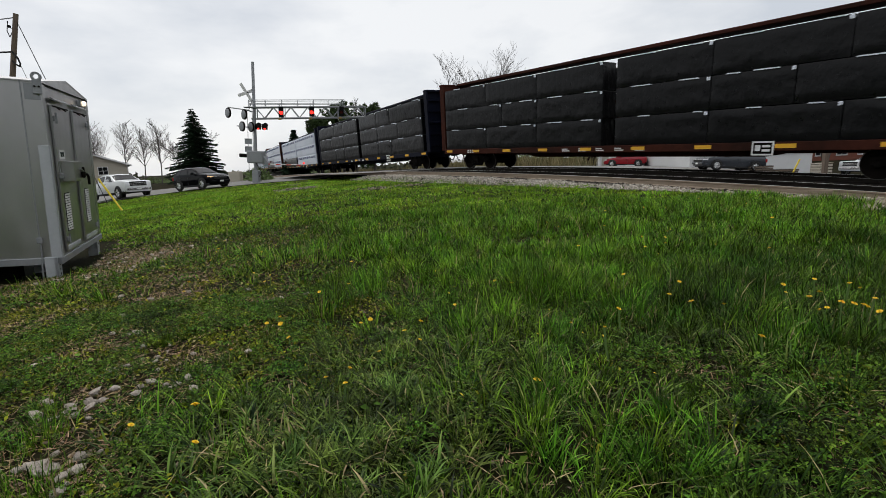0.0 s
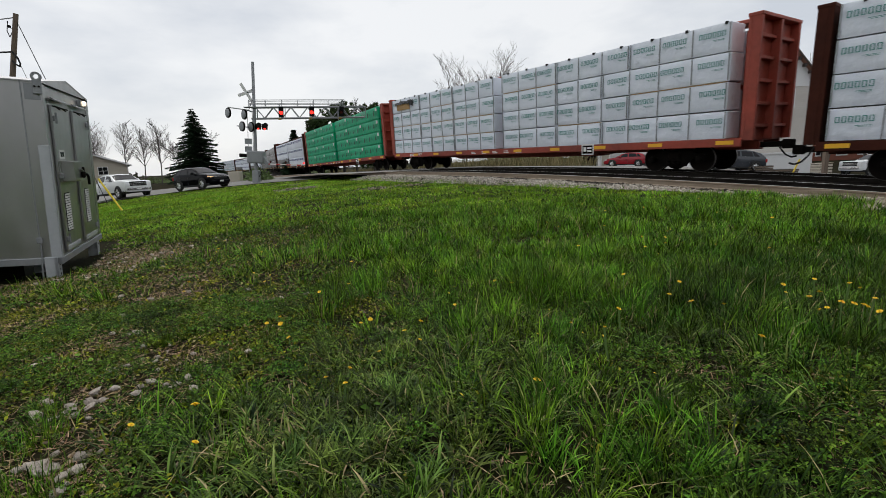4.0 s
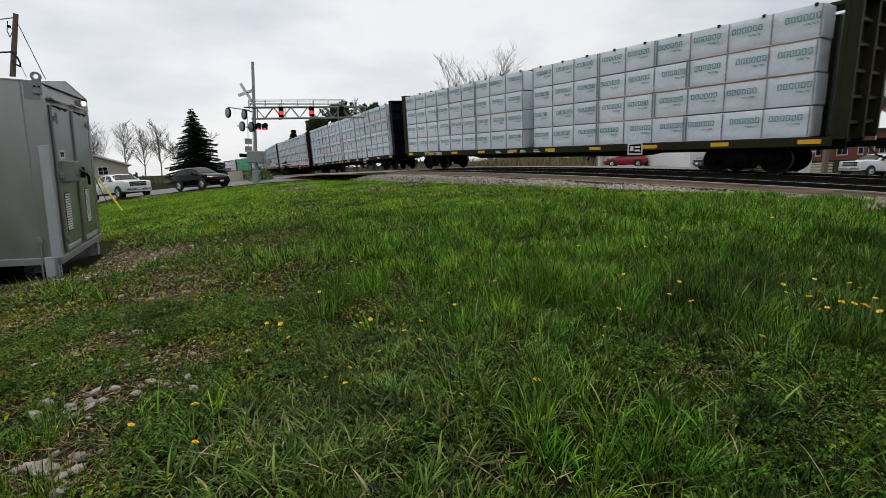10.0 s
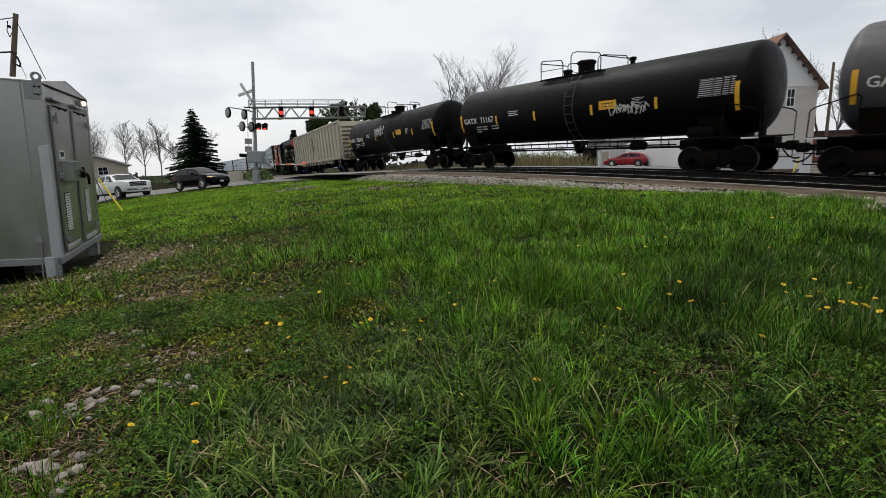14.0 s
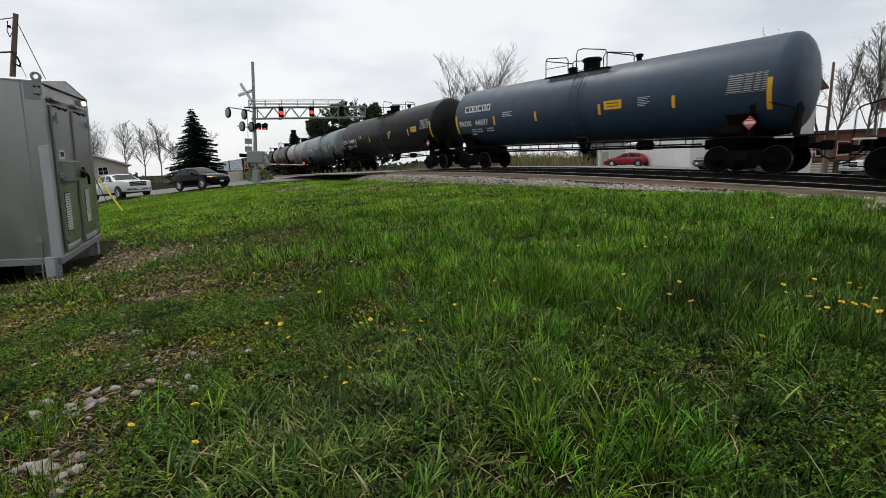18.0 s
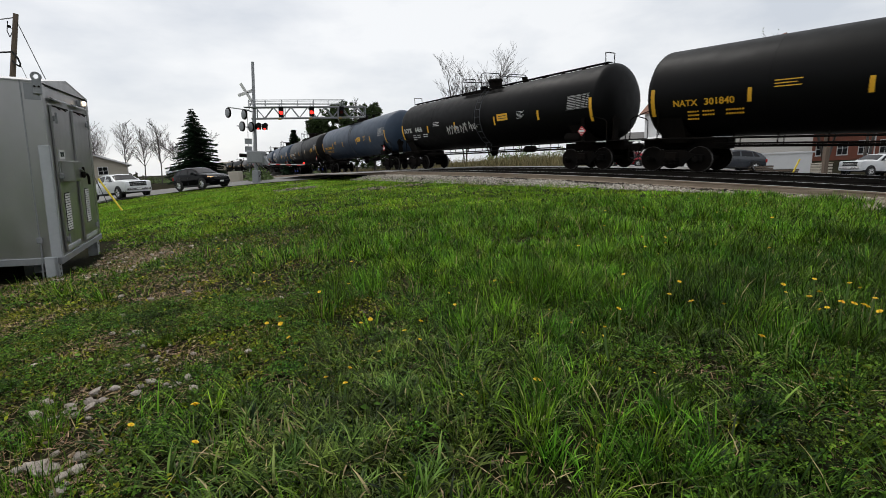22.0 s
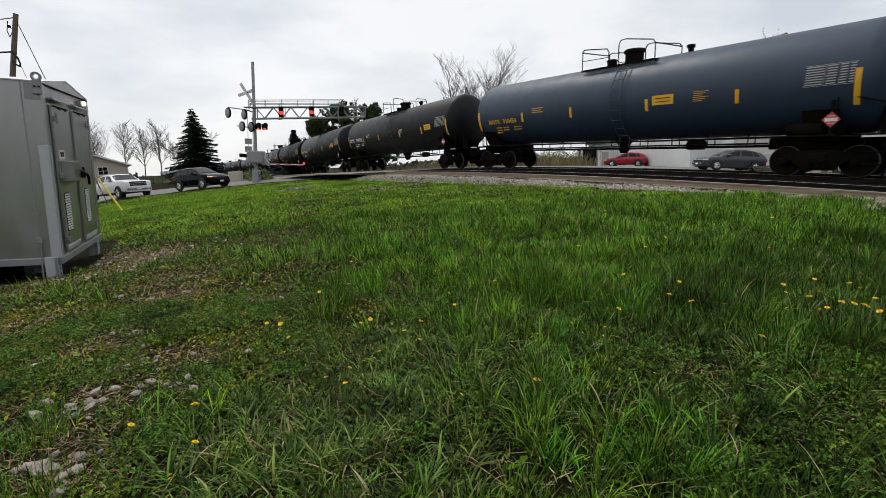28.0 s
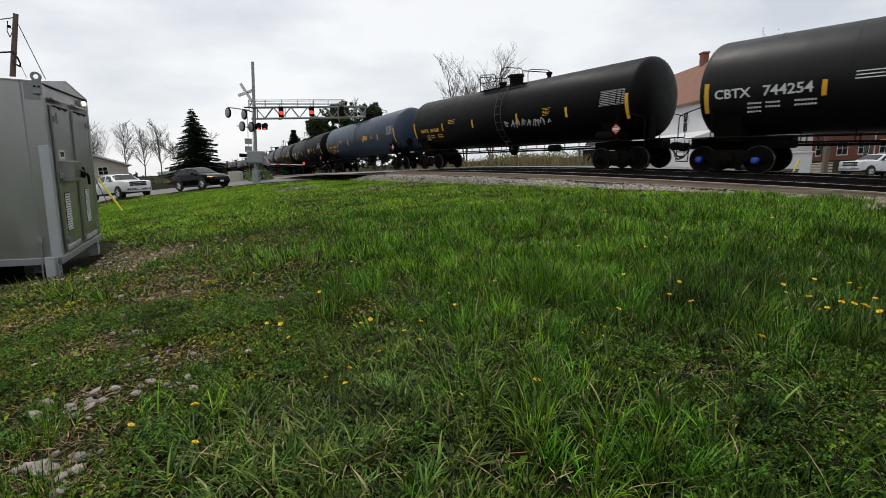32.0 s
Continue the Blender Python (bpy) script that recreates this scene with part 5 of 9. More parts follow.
def strip(s0, s1, l0, l1, lift, ns, nl):
    g = Geo()
    vs = []
    for s in np.linspace(s0, s1, ns):
        for l in np.linspace(l0, l1, nl):
            x, y, _ = rail_at(s, l)
            vs.append((float(x), float(y), float(rail_z(s)) + lift))
    fs = [(i * nl + j, i * nl + j + 1, (i + 1) * nl + j + 1, (i + 1) * nl + j) for i in range(ns - 1) for j in range(nl - 1)]
    return g.add(vs, fs)


crossing = thing("level_crossing", "asphalt road surface between the rails of the level crossing", "level crossing", kind="structure")
for l0, l1 in ((-7.2, -4.28), (-4.12, -2.78), (-2.62, -0.08), (0.08, 1.42), (1.58, 4.2)):
    part("crossing_panel", strip(3.0, 17.0, l0, l1, -0.012, 15, 4), M_ASPHALT, crossing)
patch("side_road", [(float(rail_at(s, 4.0)[0]), float(rail_at(s, 4.0)[1])) for s in (24, 16, 8, 0, -8, -16, -24, -34)],
      [(-2, 62), (6, 58), (12, 53), (20, 47.5), (25, 38.0), (33, 41), (40, 40), (52, 34)], 60, 14, 0.04, M_ASPHALT, "grey asphalt road and parking beyond the tracks", "road")

# ---- signal bungalow ----
BX, BY, BDIR = -5.095, 6.12, 114.1
hut = thing("signal_bungalow", "aluminium railway signal bungalow with two closed doors on steel legs", "equipment shelter", m=pose(BX, BY, -0.62) @ pose(0, 0, 0, 0, 4.3, 0) @ pose(0, 0, 0, 0, 0, BDIR) @ Matrix.Diagonal((0.85, 1, 1, 1)))
# local x: along the door face, away from its near corner; local y: along the long wall (to the left of x)
HW, HL, HH, HA = 2.50, 3.6, 2.235, 2.375
part("wall_panel", Geo().prism([(0, 0), (HW, 0), (HW, HH), (HW / 2, HA), (0, HH)], 0.02, HL), M_ALU, hut)
for k in range(5):
    part("panel_seam", Geo().box(-0.007, 0.0, 0.205 + k * 0.72, 0.219 + k * 0.72, 0.02, HH), M_GALV, hut)
part("gable_panel", Geo().prism([(0.0, HH - 0.012), (HW, HH - 0.012), (HW, HH), (HW / 2, HA), (0, HH)], 0.006, 0.02), M_ALU, hut)
part("gable_seam", Geo().box(0.02, HW - 0.02, -0.004, 0.006, HH - 0.022, HH - 0.008), M_STEEL, hut)
part("corner_post", Geo().box(-0.012, 0.10, 0.0, 0.02, 0, HH, 0.004), M_ALU, hut)
part("corner_angle", Geo().box(-0.024, -0.012, -0.012, 0.105, 0.0, 1.46, 0.003).box(-0.024, 0.05, -0.012, 0.0, 0.0, 1.46, 0.003), M_ANGLE, hut, "pale galvanised angle on the corner")
part("corner_post", Geo().box(HW - 0.12, HW + 0.012, 0.0, 0.02, 0, HH, 0.004), M_ALU, hut)
part("roof", Geo().prism([(-0.02, HH - 0.002), (HW / 2, HA + 0.002), (HW + 0.02, HH - 0.002), (HW + 0.02, HH + 0.012), (HW / 2, HA + 0.018), (-0.02, HH + 0.012)], 0.001, HL + 0.02), M_ALU, hut, "shallow pitched aluminium roof")
for x0, x1, vx in ((0.27, 1.10, 0.52), (1.36, 2.26, 1.69)):
    d = part("door", Geo().box(x0, x1, -0.014, 0.018, 0.03, 1.99, 0.006), M_ALU, hut, "closed aluminium door")
    part("door_hood", Geo().prism([(-0.06, 2.052), (0.0, 2.085), (0.0, 2.065), (-0.06, 2.04)], x0 + 0.03, x1 - 0.02, "yz"), M_GALV, d, "narrow drip hood over the door")
    part("door_top_edge", Geo().box(x0 + 0.02, x1 - 0.02, -0.02, -0.013, 1.965, 1.982), M_STEEL, d)
    for q in (0.25, 0.6):
        part("hood_stay", Geo().tube([(x0 + q * (x1 - x0), -0.02, 1.97), (x0 + q * (x1 - x0) + 0.06, -0.045, 1.94)], 0.009, 5), M_STEEL, d)
    part("kick_plate", Geo().box(x0 + 0.02, x1 - 0.10, -0.022, -0.014, 0.05, 0.115, 0.003), M_ANGLE, d, "pale kick plate")
    part("vent", Geo().box(vx - 0.13, vx + 0.13, -0.018, -0.013, 0.30, 0.83), M_STEEL, d, "perforated vent")
    v = Geo()
    for k in range(15):
        for c in range(4):
            v.box(vx - 0.122 + c * 0.063, vx - 0.074 + c * 0.063, -0.026, -0.018, 0.312 + k * 0.0345, 0.336 + k * 0.0345)
    part("vent_slats", v, M_WHITE, d)["kind"] = "stuff"
    xh = x0 + 0.03 if x0 < 1 else x1 - 0.12
    for zz_ in (0.17, 1.78):
        hg = part("hinge", Geo().box(xh - 0.035, xh + 0.035, -0.04, -0.013, zz_, zz_ + 0.07, 0.006), M_GALV, d)
        part("hinge_pin", Geo().cyl((xh, -0.045, zz_ - 0.03), (xh, -0.045, zz_ + 0.11), 0.013, n=8), M_GALV, hg)
d = part("latch", Geo().box(1.46, 1.56, -0.06, -0.013, 1.02, 1.10, 0.01), M_GALV, hut, "steel lever latch")
part("latch_lever", Geo().tube([(1.51, -0.07, 1.07), (1.50, -0.10, 1.03), (1.52, -0.10, 0.90)], 0.018), M_STEEL, d)
hg = part("handle_guard", Geo().box(0.34, 0.86, -0.17, -0.014, 0.99, 1.25, 0.012), M_ALU, hut, "box guard over the door handle")
part("guard_lid", Geo().box(0.33, 0.87, -0.18, -0.014, 1.245, 1.262), M_ALU, hg)
part("guard_flange", Geo().box(0.30, 0.34, -0.03, -0.013, 0.99, 1.25, 0.004), M_ALU, hg)
part("guard_hasp", Geo().box(0.24, 0.33, -0.06, -0.013, 1.03, 1.10, 0.008), M_GALV, hg)
part("padlock", Geo().box(0.70, 0.78, -0.21, -0.17, 1.03, 1.12, 0.01).tube([(0.71, -0.19, 1.12), (0.71, -0.19, 1.17), (0.77, -0.19, 1.17), (0.77, -0.19, 1.12)], 0.012), M_STEEL, hg, "dark padlock")
part("hasp", Geo().tube([(0.62, -0.18, 1.16), (0.70, -0.19, 1.13), (0.86, -0.185, 1.10), (0.92, -0.16, 1.06)], 0.016), M_GALV, hg)
sg = part("notice", Geo().box(0.38, 0.63, -0.022, -0.014, 1.285, 1.41), M_WHITE, hut, "small white notice plate")
part("notice_word", text_mesh("TEST", 0.088, M_DARKINK, 0.003), None, sg, m=pose(0.392, -0.0245, 1.32, 90, 0, 0))
part("wall_lamp", Geo().lathe([(-0.065, 0.0), (-0.06, 0.022), (-0.045, 0.036), (-0.02, 0.04), (0.0, 0.03)], 16, "y", (1.97, -0.02, 2.14)), glow("lamp_glass", (1.0, 0.80, 0.58), 1.5), hut, "lit round bulkhead lamp")
part("lamp_base", Geo().box(1.85, 1.99, -0.03, 0.02, 2.09, 2.18, 0.006), M_GALV, hut)
for x, y in ((0.0, 0.04), (HW - 0.02, HL - 0.1), (0.02, HL - 0.1)):
    lug = part("lifting_lug", Geo().box(x - 0.035, x + 0.0, y - 0.045, y + 0.045, HH - 0.15, HH + 0.03, 0.006).lathe([(-0.02, 0.055), (0.02, 0.055), (0.02, 0.03), (-0.02, 0.03), (-0.02, 0.055)], 18, "x", (x - 0.02, y, HH + 0.06), caps=False), M_GALV, hut)
    for q in (-0.022, 0.022):
        part("lug_bolt", Geo().cyl((x - 0.05, y + q, HH - 0.06), (x - 0.034, y + q, HH - 0.06), 0.012, n=6), M_STEEL, lug)
    part("lug_plate", Geo().box(x - 0.008, x + 0.0, y - 0.04, y + 0.14, HH - 0.22, HH - 0.02), M_GALV, lug)
part("base_frame", Geo().box(-0.03, HW + 0.03, -0.01, 0.07, -0.09, 0.0, 0.006).box(-0.03, 0.05, 0.0, HL, -0.09, 0.0, 0.006).box(HW - 0.05, HW + 0.03, 0.0, HL, -0.09, 0.0, 0.006), M_GALV, hut)
for x, y in ((0.03, 0.06), (HW - 0.06, 0.06), (0.03, HL - 0.1), (HW - 0.06, HL - 0.1), (HW / 2, 0.5)):
    lg = Geo().box(x - 0.07, x + 0.09, y - 0.02, y + 0.02, -0.42, 0.01, 0.004).box(x - 0.07, x - 0.05, y - 0.02, y + 0.12, -0.42, 0.01, 0.003)
    leg = part("leg", lg, M_ANGLE, hut, "galvanised punched-angle leg")
    for q in range(6):
        part("bolt_hole", Geo().cyl((x + 0.01, y - 0.024, -0.04 - q * 0.062), (x + 0.01, y - 0.019, -0.04 - q * 0.062), 0.013, n=8), M_STEEL, leg)
part("cable_duct", Geo().box(0.75, 1.05, 0.7, 1.0, -0.42, 0.0), M_STEEL, hut)
part("ground_clamp", Geo().box(-0.05, -0.004, 0.175, 0.235, 0.20, 0.275, 0.006).tube([(-0.03, 0.20, 0.2), (-0.03, 0.205, 0.02), (-0.02, 0.22, -0.4)], 0.01), M_GALV, hut)
part("antenna", Geo().cyl((1.7, 1.1, HA - 0.2), (1.7, 1.1, HA + 1.25), 0.006, 0.003, 5), M_STEEL, hut, "thin whip antenna")

# ---- utility pole with wires ----
def utility_pole(x, y, z0, top, r=0.16, label="weathered wooden utility pole with wires", lean=0.0):
    p = thing("utility_pole", label, "utility pole", "utility poles", m=pose(x, y, z0, 0, lean, 0))
    part("pole", Geo().cyl((0, 0, 0), (0, 0, top - z0), r * 1.25, r * 0.85, 12), M_POLE, p)
    return p


# the tall pole leans a little; its foot is hidden behind the bungalow
up = utility_pole(-28.2, 30.0, -2.2, 10.7, 0.15, lean=15.0)
part("insulator", Geo().lathe([(12.0, 0.05), (12.08, 0.08), (12.16, 0.05)], 10, "z", (-0.25, -0.1, 0)).tube([(-0.25, -0.1, 12.05), (0, 0, 11.95)], 0.025), M_STEEL, up)


def wire(name, pts, r, label):
    g = Geo().tube(pts, r, 5)
    return tagged(new(name, g.mesh(name, M_RUBBER)), label, "wire", "overhead wires")


def sagging(a, b, sag, n=14):
    a, b = Vector(a), Vector(b)
    return [tuple(a.lerp(b, i / n) + Vector((0, 0, -sag * 4 * (i / n) * (1 - i / n)))) for i in range(n + 1)]


wire("overhead_wire", sagging((-25.05, 30.0, 10.05), (-45, 26, 8.9), 0.5), 0.03, "thin dark overhead wire hung from the wooden pole")
wire("overhead_wire", [(-25.35, 29.9, 9.85), (-25.5, 29.9, 9.3), (-25.4, 29.9, 8.95), (-25.15, 29.9, 9.3)], 0.025, "short drooping jumper wire at the pole top")
wire("overhead_wire", sagging((-25.42, 30.0, 8.14), (-45, 27, 8.1), 0.2), 0.05, "dark overhead cable hung from the wooden pole")
wire("overhead_wire", [(-25.42, 29.85, 8.14), (-25.15, 29.85, 7.75), (-25.05, 29.85, 7.4), (-25.12, 29.85, 7.25), (-25.35, 29.85, 7.4), (-25.5, 29.85, 7.6)], 0.05, "slack loop of dark cable on the wooden pole")
wire("guy_wire", [(-24.95, 30, 10.0), (-23.94, 30, 6.81), (-21.4, 30, -1.2)], 0.022, "thin steel guy wire from the wooden pole")
wire("guy_wire", [(-25.38, 30, 8.1), (-25.0, 30, 6.7), (-22.9, 30, -1.2)], 0.014, "thin steel guy wire from the wooden pole")

# ---- guards on guy wires: yellow sleeves ----
def guy_guard(x, y, z, dx, dz):
    g = thing("guy_guard", "leaning yellow plastic guy-wire guard", "guy guard", "guy guards", m=pose(x, y, z))
    part("sleeve", Geo().cyl((-dx * 0.2, 0, -dz * 0.2), (dx, 0, dz), 0.042, n=8), M_SAFETY, g)


guy_guard(-15.31, 22.14, -0.90, -0.72, 1.28)
guy_guard(19.7, 26.2, gz(19.7, 26.2), 0.42, 0.95)

# ---- cantilever crossing signal ----
MX, MY = -13.5, 34.6
MZ = gz(MX, MY)
M_REDGLOW = glow("lit_red_lens", (1.0, 0.03, 0.02), 2.6)
M_LENS = mat("dark_red_lens", (0.08, 0.01, 0.01), rough=0.15)
sig = thing("crossing_signal", "grey steel cantilever crossing signal with lit red lamps", "crossing signal", m=pose(MX, MY, MZ, 0, 4.7, 0))
part("mast", Geo().cyl((0, 0, 0.6), (0, 0, 8.48), 0.115, 0.10, 16), M_GALV, sig)
part("pedestal", Geo().box(-0.24, 0.24, -0.22, 0.22, -0.2, 0.95, 0.04).box(-0.32, 0.32, -0.30, 0.30, -0.3, 0.06), M_GALV, sig, "grey cast pedestal")
AX, AYY = Vector((0.951, 0.309, 0.08)), Vector((-0.309, 0.951, 0))


def arm_pt(u, v, z):
    return tuple(AX * u + AYY * v + Vector((0, 0, z)))


arm = part("arm_chord", Geo().tube([arm_pt(-0.2, -0.3, 4.6), arm_pt(7.8, -0.3, 4.6)], 0.048, 8), M_GALV, sig)
for v, z in ((-0.3, 5.38), (0.3, 4.6), (0.3, 5.38)):
    part("arm_chord", Geo().tube([arm_pt(-0.2, v, z), arm_pt(7.8, v, z)], 0.048, 8), M_GALV, sig)
n = 13
for k in range(n):
    u0, u1 = 0.1 + k * 7.8 / n, 0.1 + (k + 1) * 7.8 / n
    for v in (-0.3, 0.3):
        part("brace", Geo().tube([arm_pt(u0, v, 4.62 if k % 2 else 5.38), arm_pt(u1, v, 5.38 if k % 2 else 4.62)], 0.032, 6), M_GALV, arm)
for u in (0.2, 2.1, 4.0, 5.9, 7.9):
    part("cross_tie", Geo().tube([arm_pt(u, -0.3, 4.6), arm_pt(u, -0.3, 5.38), arm_pt(u, 0.3, 5.38), arm_pt(u, 0.3, 4.6), arm_pt(u, -0.3, 4.6)], 0.03, 6), M_GALV, arm)
part("walkway", Geo().add([arm_pt(-0.4, -0.32, 5.38), arm_pt(7.3, -0.32, 5.38), arm_pt(7.3, 0.32, 5.38), arm_pt(-0.7, 0.32, 5.38), arm_pt(-0.7, -0.32, 5.42), arm_pt(7.3, -0.32, 5.42), arm_pt(7.3, 0.32, 5.42), arm_pt(-0.7, 0.32, 5.42)], [(0, 1, 2, 3), (4, 7, 6, 5), (0, 4, 5, 1), (2, 6, 7, 3), (1, 5, 6, 2), (0, 3, 7, 4)]), M_GALV, sig, "steel walkway grating")
g = Geo()
for v in (-0.4, 0.4):
    for z in (5.62, 5.86):
        g.tube([arm_pt(-0.35, v, z), arm_pt(6.3, v, z)], 0.024, 6)
    for k in range(7):
        u = -0.35 + k * 6.65 / 6
        g.tube([arm_pt(u, v, 5.4), arm_pt(u, v, 5.86)], 0.022, 6)
g.tube([arm_pt(-0.35, -0.4, 5.86), arm_pt(-0.35, 0.4, 5.86)], 0.022, 6)
part("walkway_railing", g, M_GALV, sig)
part("ladder", Geo().tube([(-0.55, 0.1, 0.8), (-0.55, 0.1, 5.4)], 0.02).tube([(-0.25, 0.25, 0.8), (-0.25, 0.25, 5.4)], 0.02), M_GALV, sig)


def flasher(parent, m, lit, plate="round"):
    """One hooded lamp with its dark background plate; it faces along local -y."""
    if plate == "round":
        p = part("background_plate", Geo().lathe([(-0.01, 0.30), (0.01, 0.30)], 22, "y"), M_LOCOBLACK, parent, m=m)
    else:
        p = part("background_plate", Geo().box(-0.17, 0.17, -0.02, 0.02, -0.30, 0.42, 0.01), M_LOCOBLACK, parent, m=m)
    part("lens", Geo().lathe([(-0.05, 0.0), (-0.045, 0.08), (-0.02, 0.125)], 16, "y"), M_REDGLOW if lit else M_LENS, p, "lit red lens" if lit else "dark lens")
    g = Geo()
    n = 12
    vs = []
    for i in range(n + 1):
        a = radians(-20 + 220 * i / n)
        for yy, rr in ((-0.02, 0.14), (-0.30, 0.14), (-0.30, 0.15), (-0.02, 0.15)):
            vs.append((rr * math.cos(a), yy, rr * math.sin(a)))
    fs = []
    for i in range(n):
        for k in range(4):
            fs.append((i * 4 + k, i * 4 + (k + 1) % 4, (i + 1) * 4 + (k + 1) % 4, (i + 1) * 4 + k))
    part("hood", g.add(vs, fs), M_LOCOBLACK, p)
    part("lamp_housing", Geo().lathe([(0.01, 0.15), (0.10, 0.13), (0.16, 0.06), (0.16, 0.0)], 14, "y"), M_GALV, p)


for u, lit in ((1.72, True), (3.85, True), (6.0, False)):
    part("lamp_bracket", Geo().tube([arm_pt(u, -0.35, 4.5), arm_pt(u, -0.35, 5.6)], 0.035, 6), M_GALV, sig)
    part("bracket_clamp", Geo().tube([arm_pt(u - 0.1, -0.36, 4.54), arm_pt(u + 0.12, -0.36, 4.54)], 0.07, 6), M_STUCCO_Y, sig)
    flasher(sig, pose(*arm_pt(u + 0.1, -0.48, 4.96), 0, 0, 14), lit, "tall")
part("lamp_arm", Geo().tube([(0, 0, 5.05), (-0.6, -0.15, 5.2), (-1.75, -0.3, 5.3)], 0.04, 6).tube([(0, 0, 3.95), (-1.2, -0.2, 4.05)], 0.04, 6).tube([(0, -0.1, 4.05), (1.0, -0.3, 4.05)], 0.04, 6), M_GALV, sig)
for x, y, z in ((-1.72, -0.3, 4.92), (-0.62, -0.2, 4.85), (-0.78, -0.25, 4.02), (-0.12, -0.3, 4.0)):
    h = part("signal_head", Geo().lathe([(-0.07, 0.33), (-0.06, 0.35), (0.02, 0.35), (0.10, 0.2), (0.16, 0.1), (0.16, 0.0)], 24, "y"), M_STEEL, sig, "round signal head", m=pose(x, y, z, 0, 0, -38))
    part("face", Geo().lathe([(-0.085, 0.0), (-0.085, 0.27), (-0.075, 0.29)], 24, "y"), M_GALV, h, "pale grey face")
for x in (0.35, 0.82):
    p = part("signal_hood", Geo().cyl((0, -0.34, 0.1), (0, 0.02, 0.05), 0.17, n=14).box(-0.2, 0.2, 0.0, 0.04, -0.2, 0.2), M_LOCOBLACK, sig, m=pose(x, -0.3, 4.05, 0, 0, 32))
    part("lens", Geo().add([(-0.13, -0.02, 0.0), (0.13, -0.02, 0.0), (0.0, -0.02, -0.26), (-0.13, 0.0, 0.0), (0.13, 0.0, 0.0), (0.0, 0.0, -0.26)], [(0, 1, 2), (3, 5, 4), (0, 3, 4, 1), (1, 4, 5, 2), (2, 5, 3, 0)]), M_REDGLOW, p, "lit red lens")
for a in (38, -38):
    part("crossbuck_blade", Geo().box(-0.72, 0.72, -0.02, 0.02, -0.11, 0.11, 0.01), M_WHITE, sig, "pale crossbuck blade seen from behind", m=pose(-0.60, 0.25, 6.42, 0, 0, 55) @ pose(0, 0.03 if a > 0 else 0, 0, 0, a + 14, 0))
part("crossbuck_bracket", Geo().tube([(0, 0, 6.5), (-0.6, 0.25, 6.42)], 0.03).tube([(0, 0, 6.2), (-0.5, 0.25, 5.2)], 0.03), M_GALV, sig)
for z in (3.0, 2.45):
    part("sign_box", Geo().box(-0.75, -0.25, -0.05, 0.05, z - 0.2, z + 0.2, 0.01), M_GALV, sig)
gm = part("gate_mechanism", Geo().box(-0.55, 0.62, -0.35, 0.35, 1.45, 2.35, 0.08).prism([(0.5, 1.5), (0.95, 1.3), (0.95, 1.5), (0.5, 2.2)], -0.2, 0.2), M_GALV, sig, "grey gate mechanism case")
part("counterweight", Geo().cyl((-1.15, 0.0, 1.98), (-0.5, 0.0, 1.98), 0.14, n=12), M_STEEL, gm)
ga = part("gate_arm", Geo().prism([(0.5, 1.38), (3.6, 1.46), (3.6, 1.51), (0.5, 1.47)], -0.1, -0.06), M_WHITE, sig, "lowered white gate arm with red stripes")
for k in range(4):
    u = 0.75 + k * 0.75
    part("red_stripe", Geo().prism([(u, 1.385), (u + 0.30, 1.395), (u + 0.30, 1.478), (u, 1.474)], -0.106, -0.054), M_RED, ga)
for u in (1.1, 2.2, 3.5):
    part("gate_lamp", Geo().lathe([(-0.06, 0.0), (-0.06, 0.06), (0.06, 0.06), (0.06, 0.0)], 12, "y", (u, -0.08, 1.60)), M_REDGLOW if u > 3 else M_LENS, ga)
part("cable_loop", Geo().tube([(0.1, -0.3, 1.5), (0.35, -0.32, 1.1), (0.5, -0.3, 0.8), (0.3, -0.3, 0.5)], 0.03, 6), M_RUBBER, sig)
# ---- vehicles ----
M_CARBLACK = mat("black_car_paint", (0.002, 0.0025, 0.004), (0.003, 0.003, 0.004), rough=0.10, scale=2, spec=0.10)
M_CARWHITE = mat("white_car_paint", (0.72, 0.73, 0.74), (0.66, 0.67, 0.68), rough=0.2, scale=2, spec=0.6)
M_CARRED = mat("red_car_paint", (0.33, 0.012, 0.022), (0.25, 0.01, 0.018), rough=0.2, scale=2, spec=0.6)
M_CARGREY = mat("grey_car_paint", (0.035, 0.040, 0.050), (0.026, 0.03, 0.036), rough=0.22, scale=2, spec=0.6)
M_CHROME = mat("bright_alloy", (0.6, 0.6, 0.6), (0.45, 0.45, 0.45), rough=0.25, metal=0.9)
M_HEAD = mat("clear_headlight", (0.75, 0.76, 0.78), (0.6, 0.6, 0.62), rough=0.1, spec=0.8)
M_AMBER = glow("lit_headlight", (1.0, 0.60, 0.32), 0.55)
M_TAIL = mat("red_tail_lens", (0.45, 0.01, 0.01), rough=0.2)


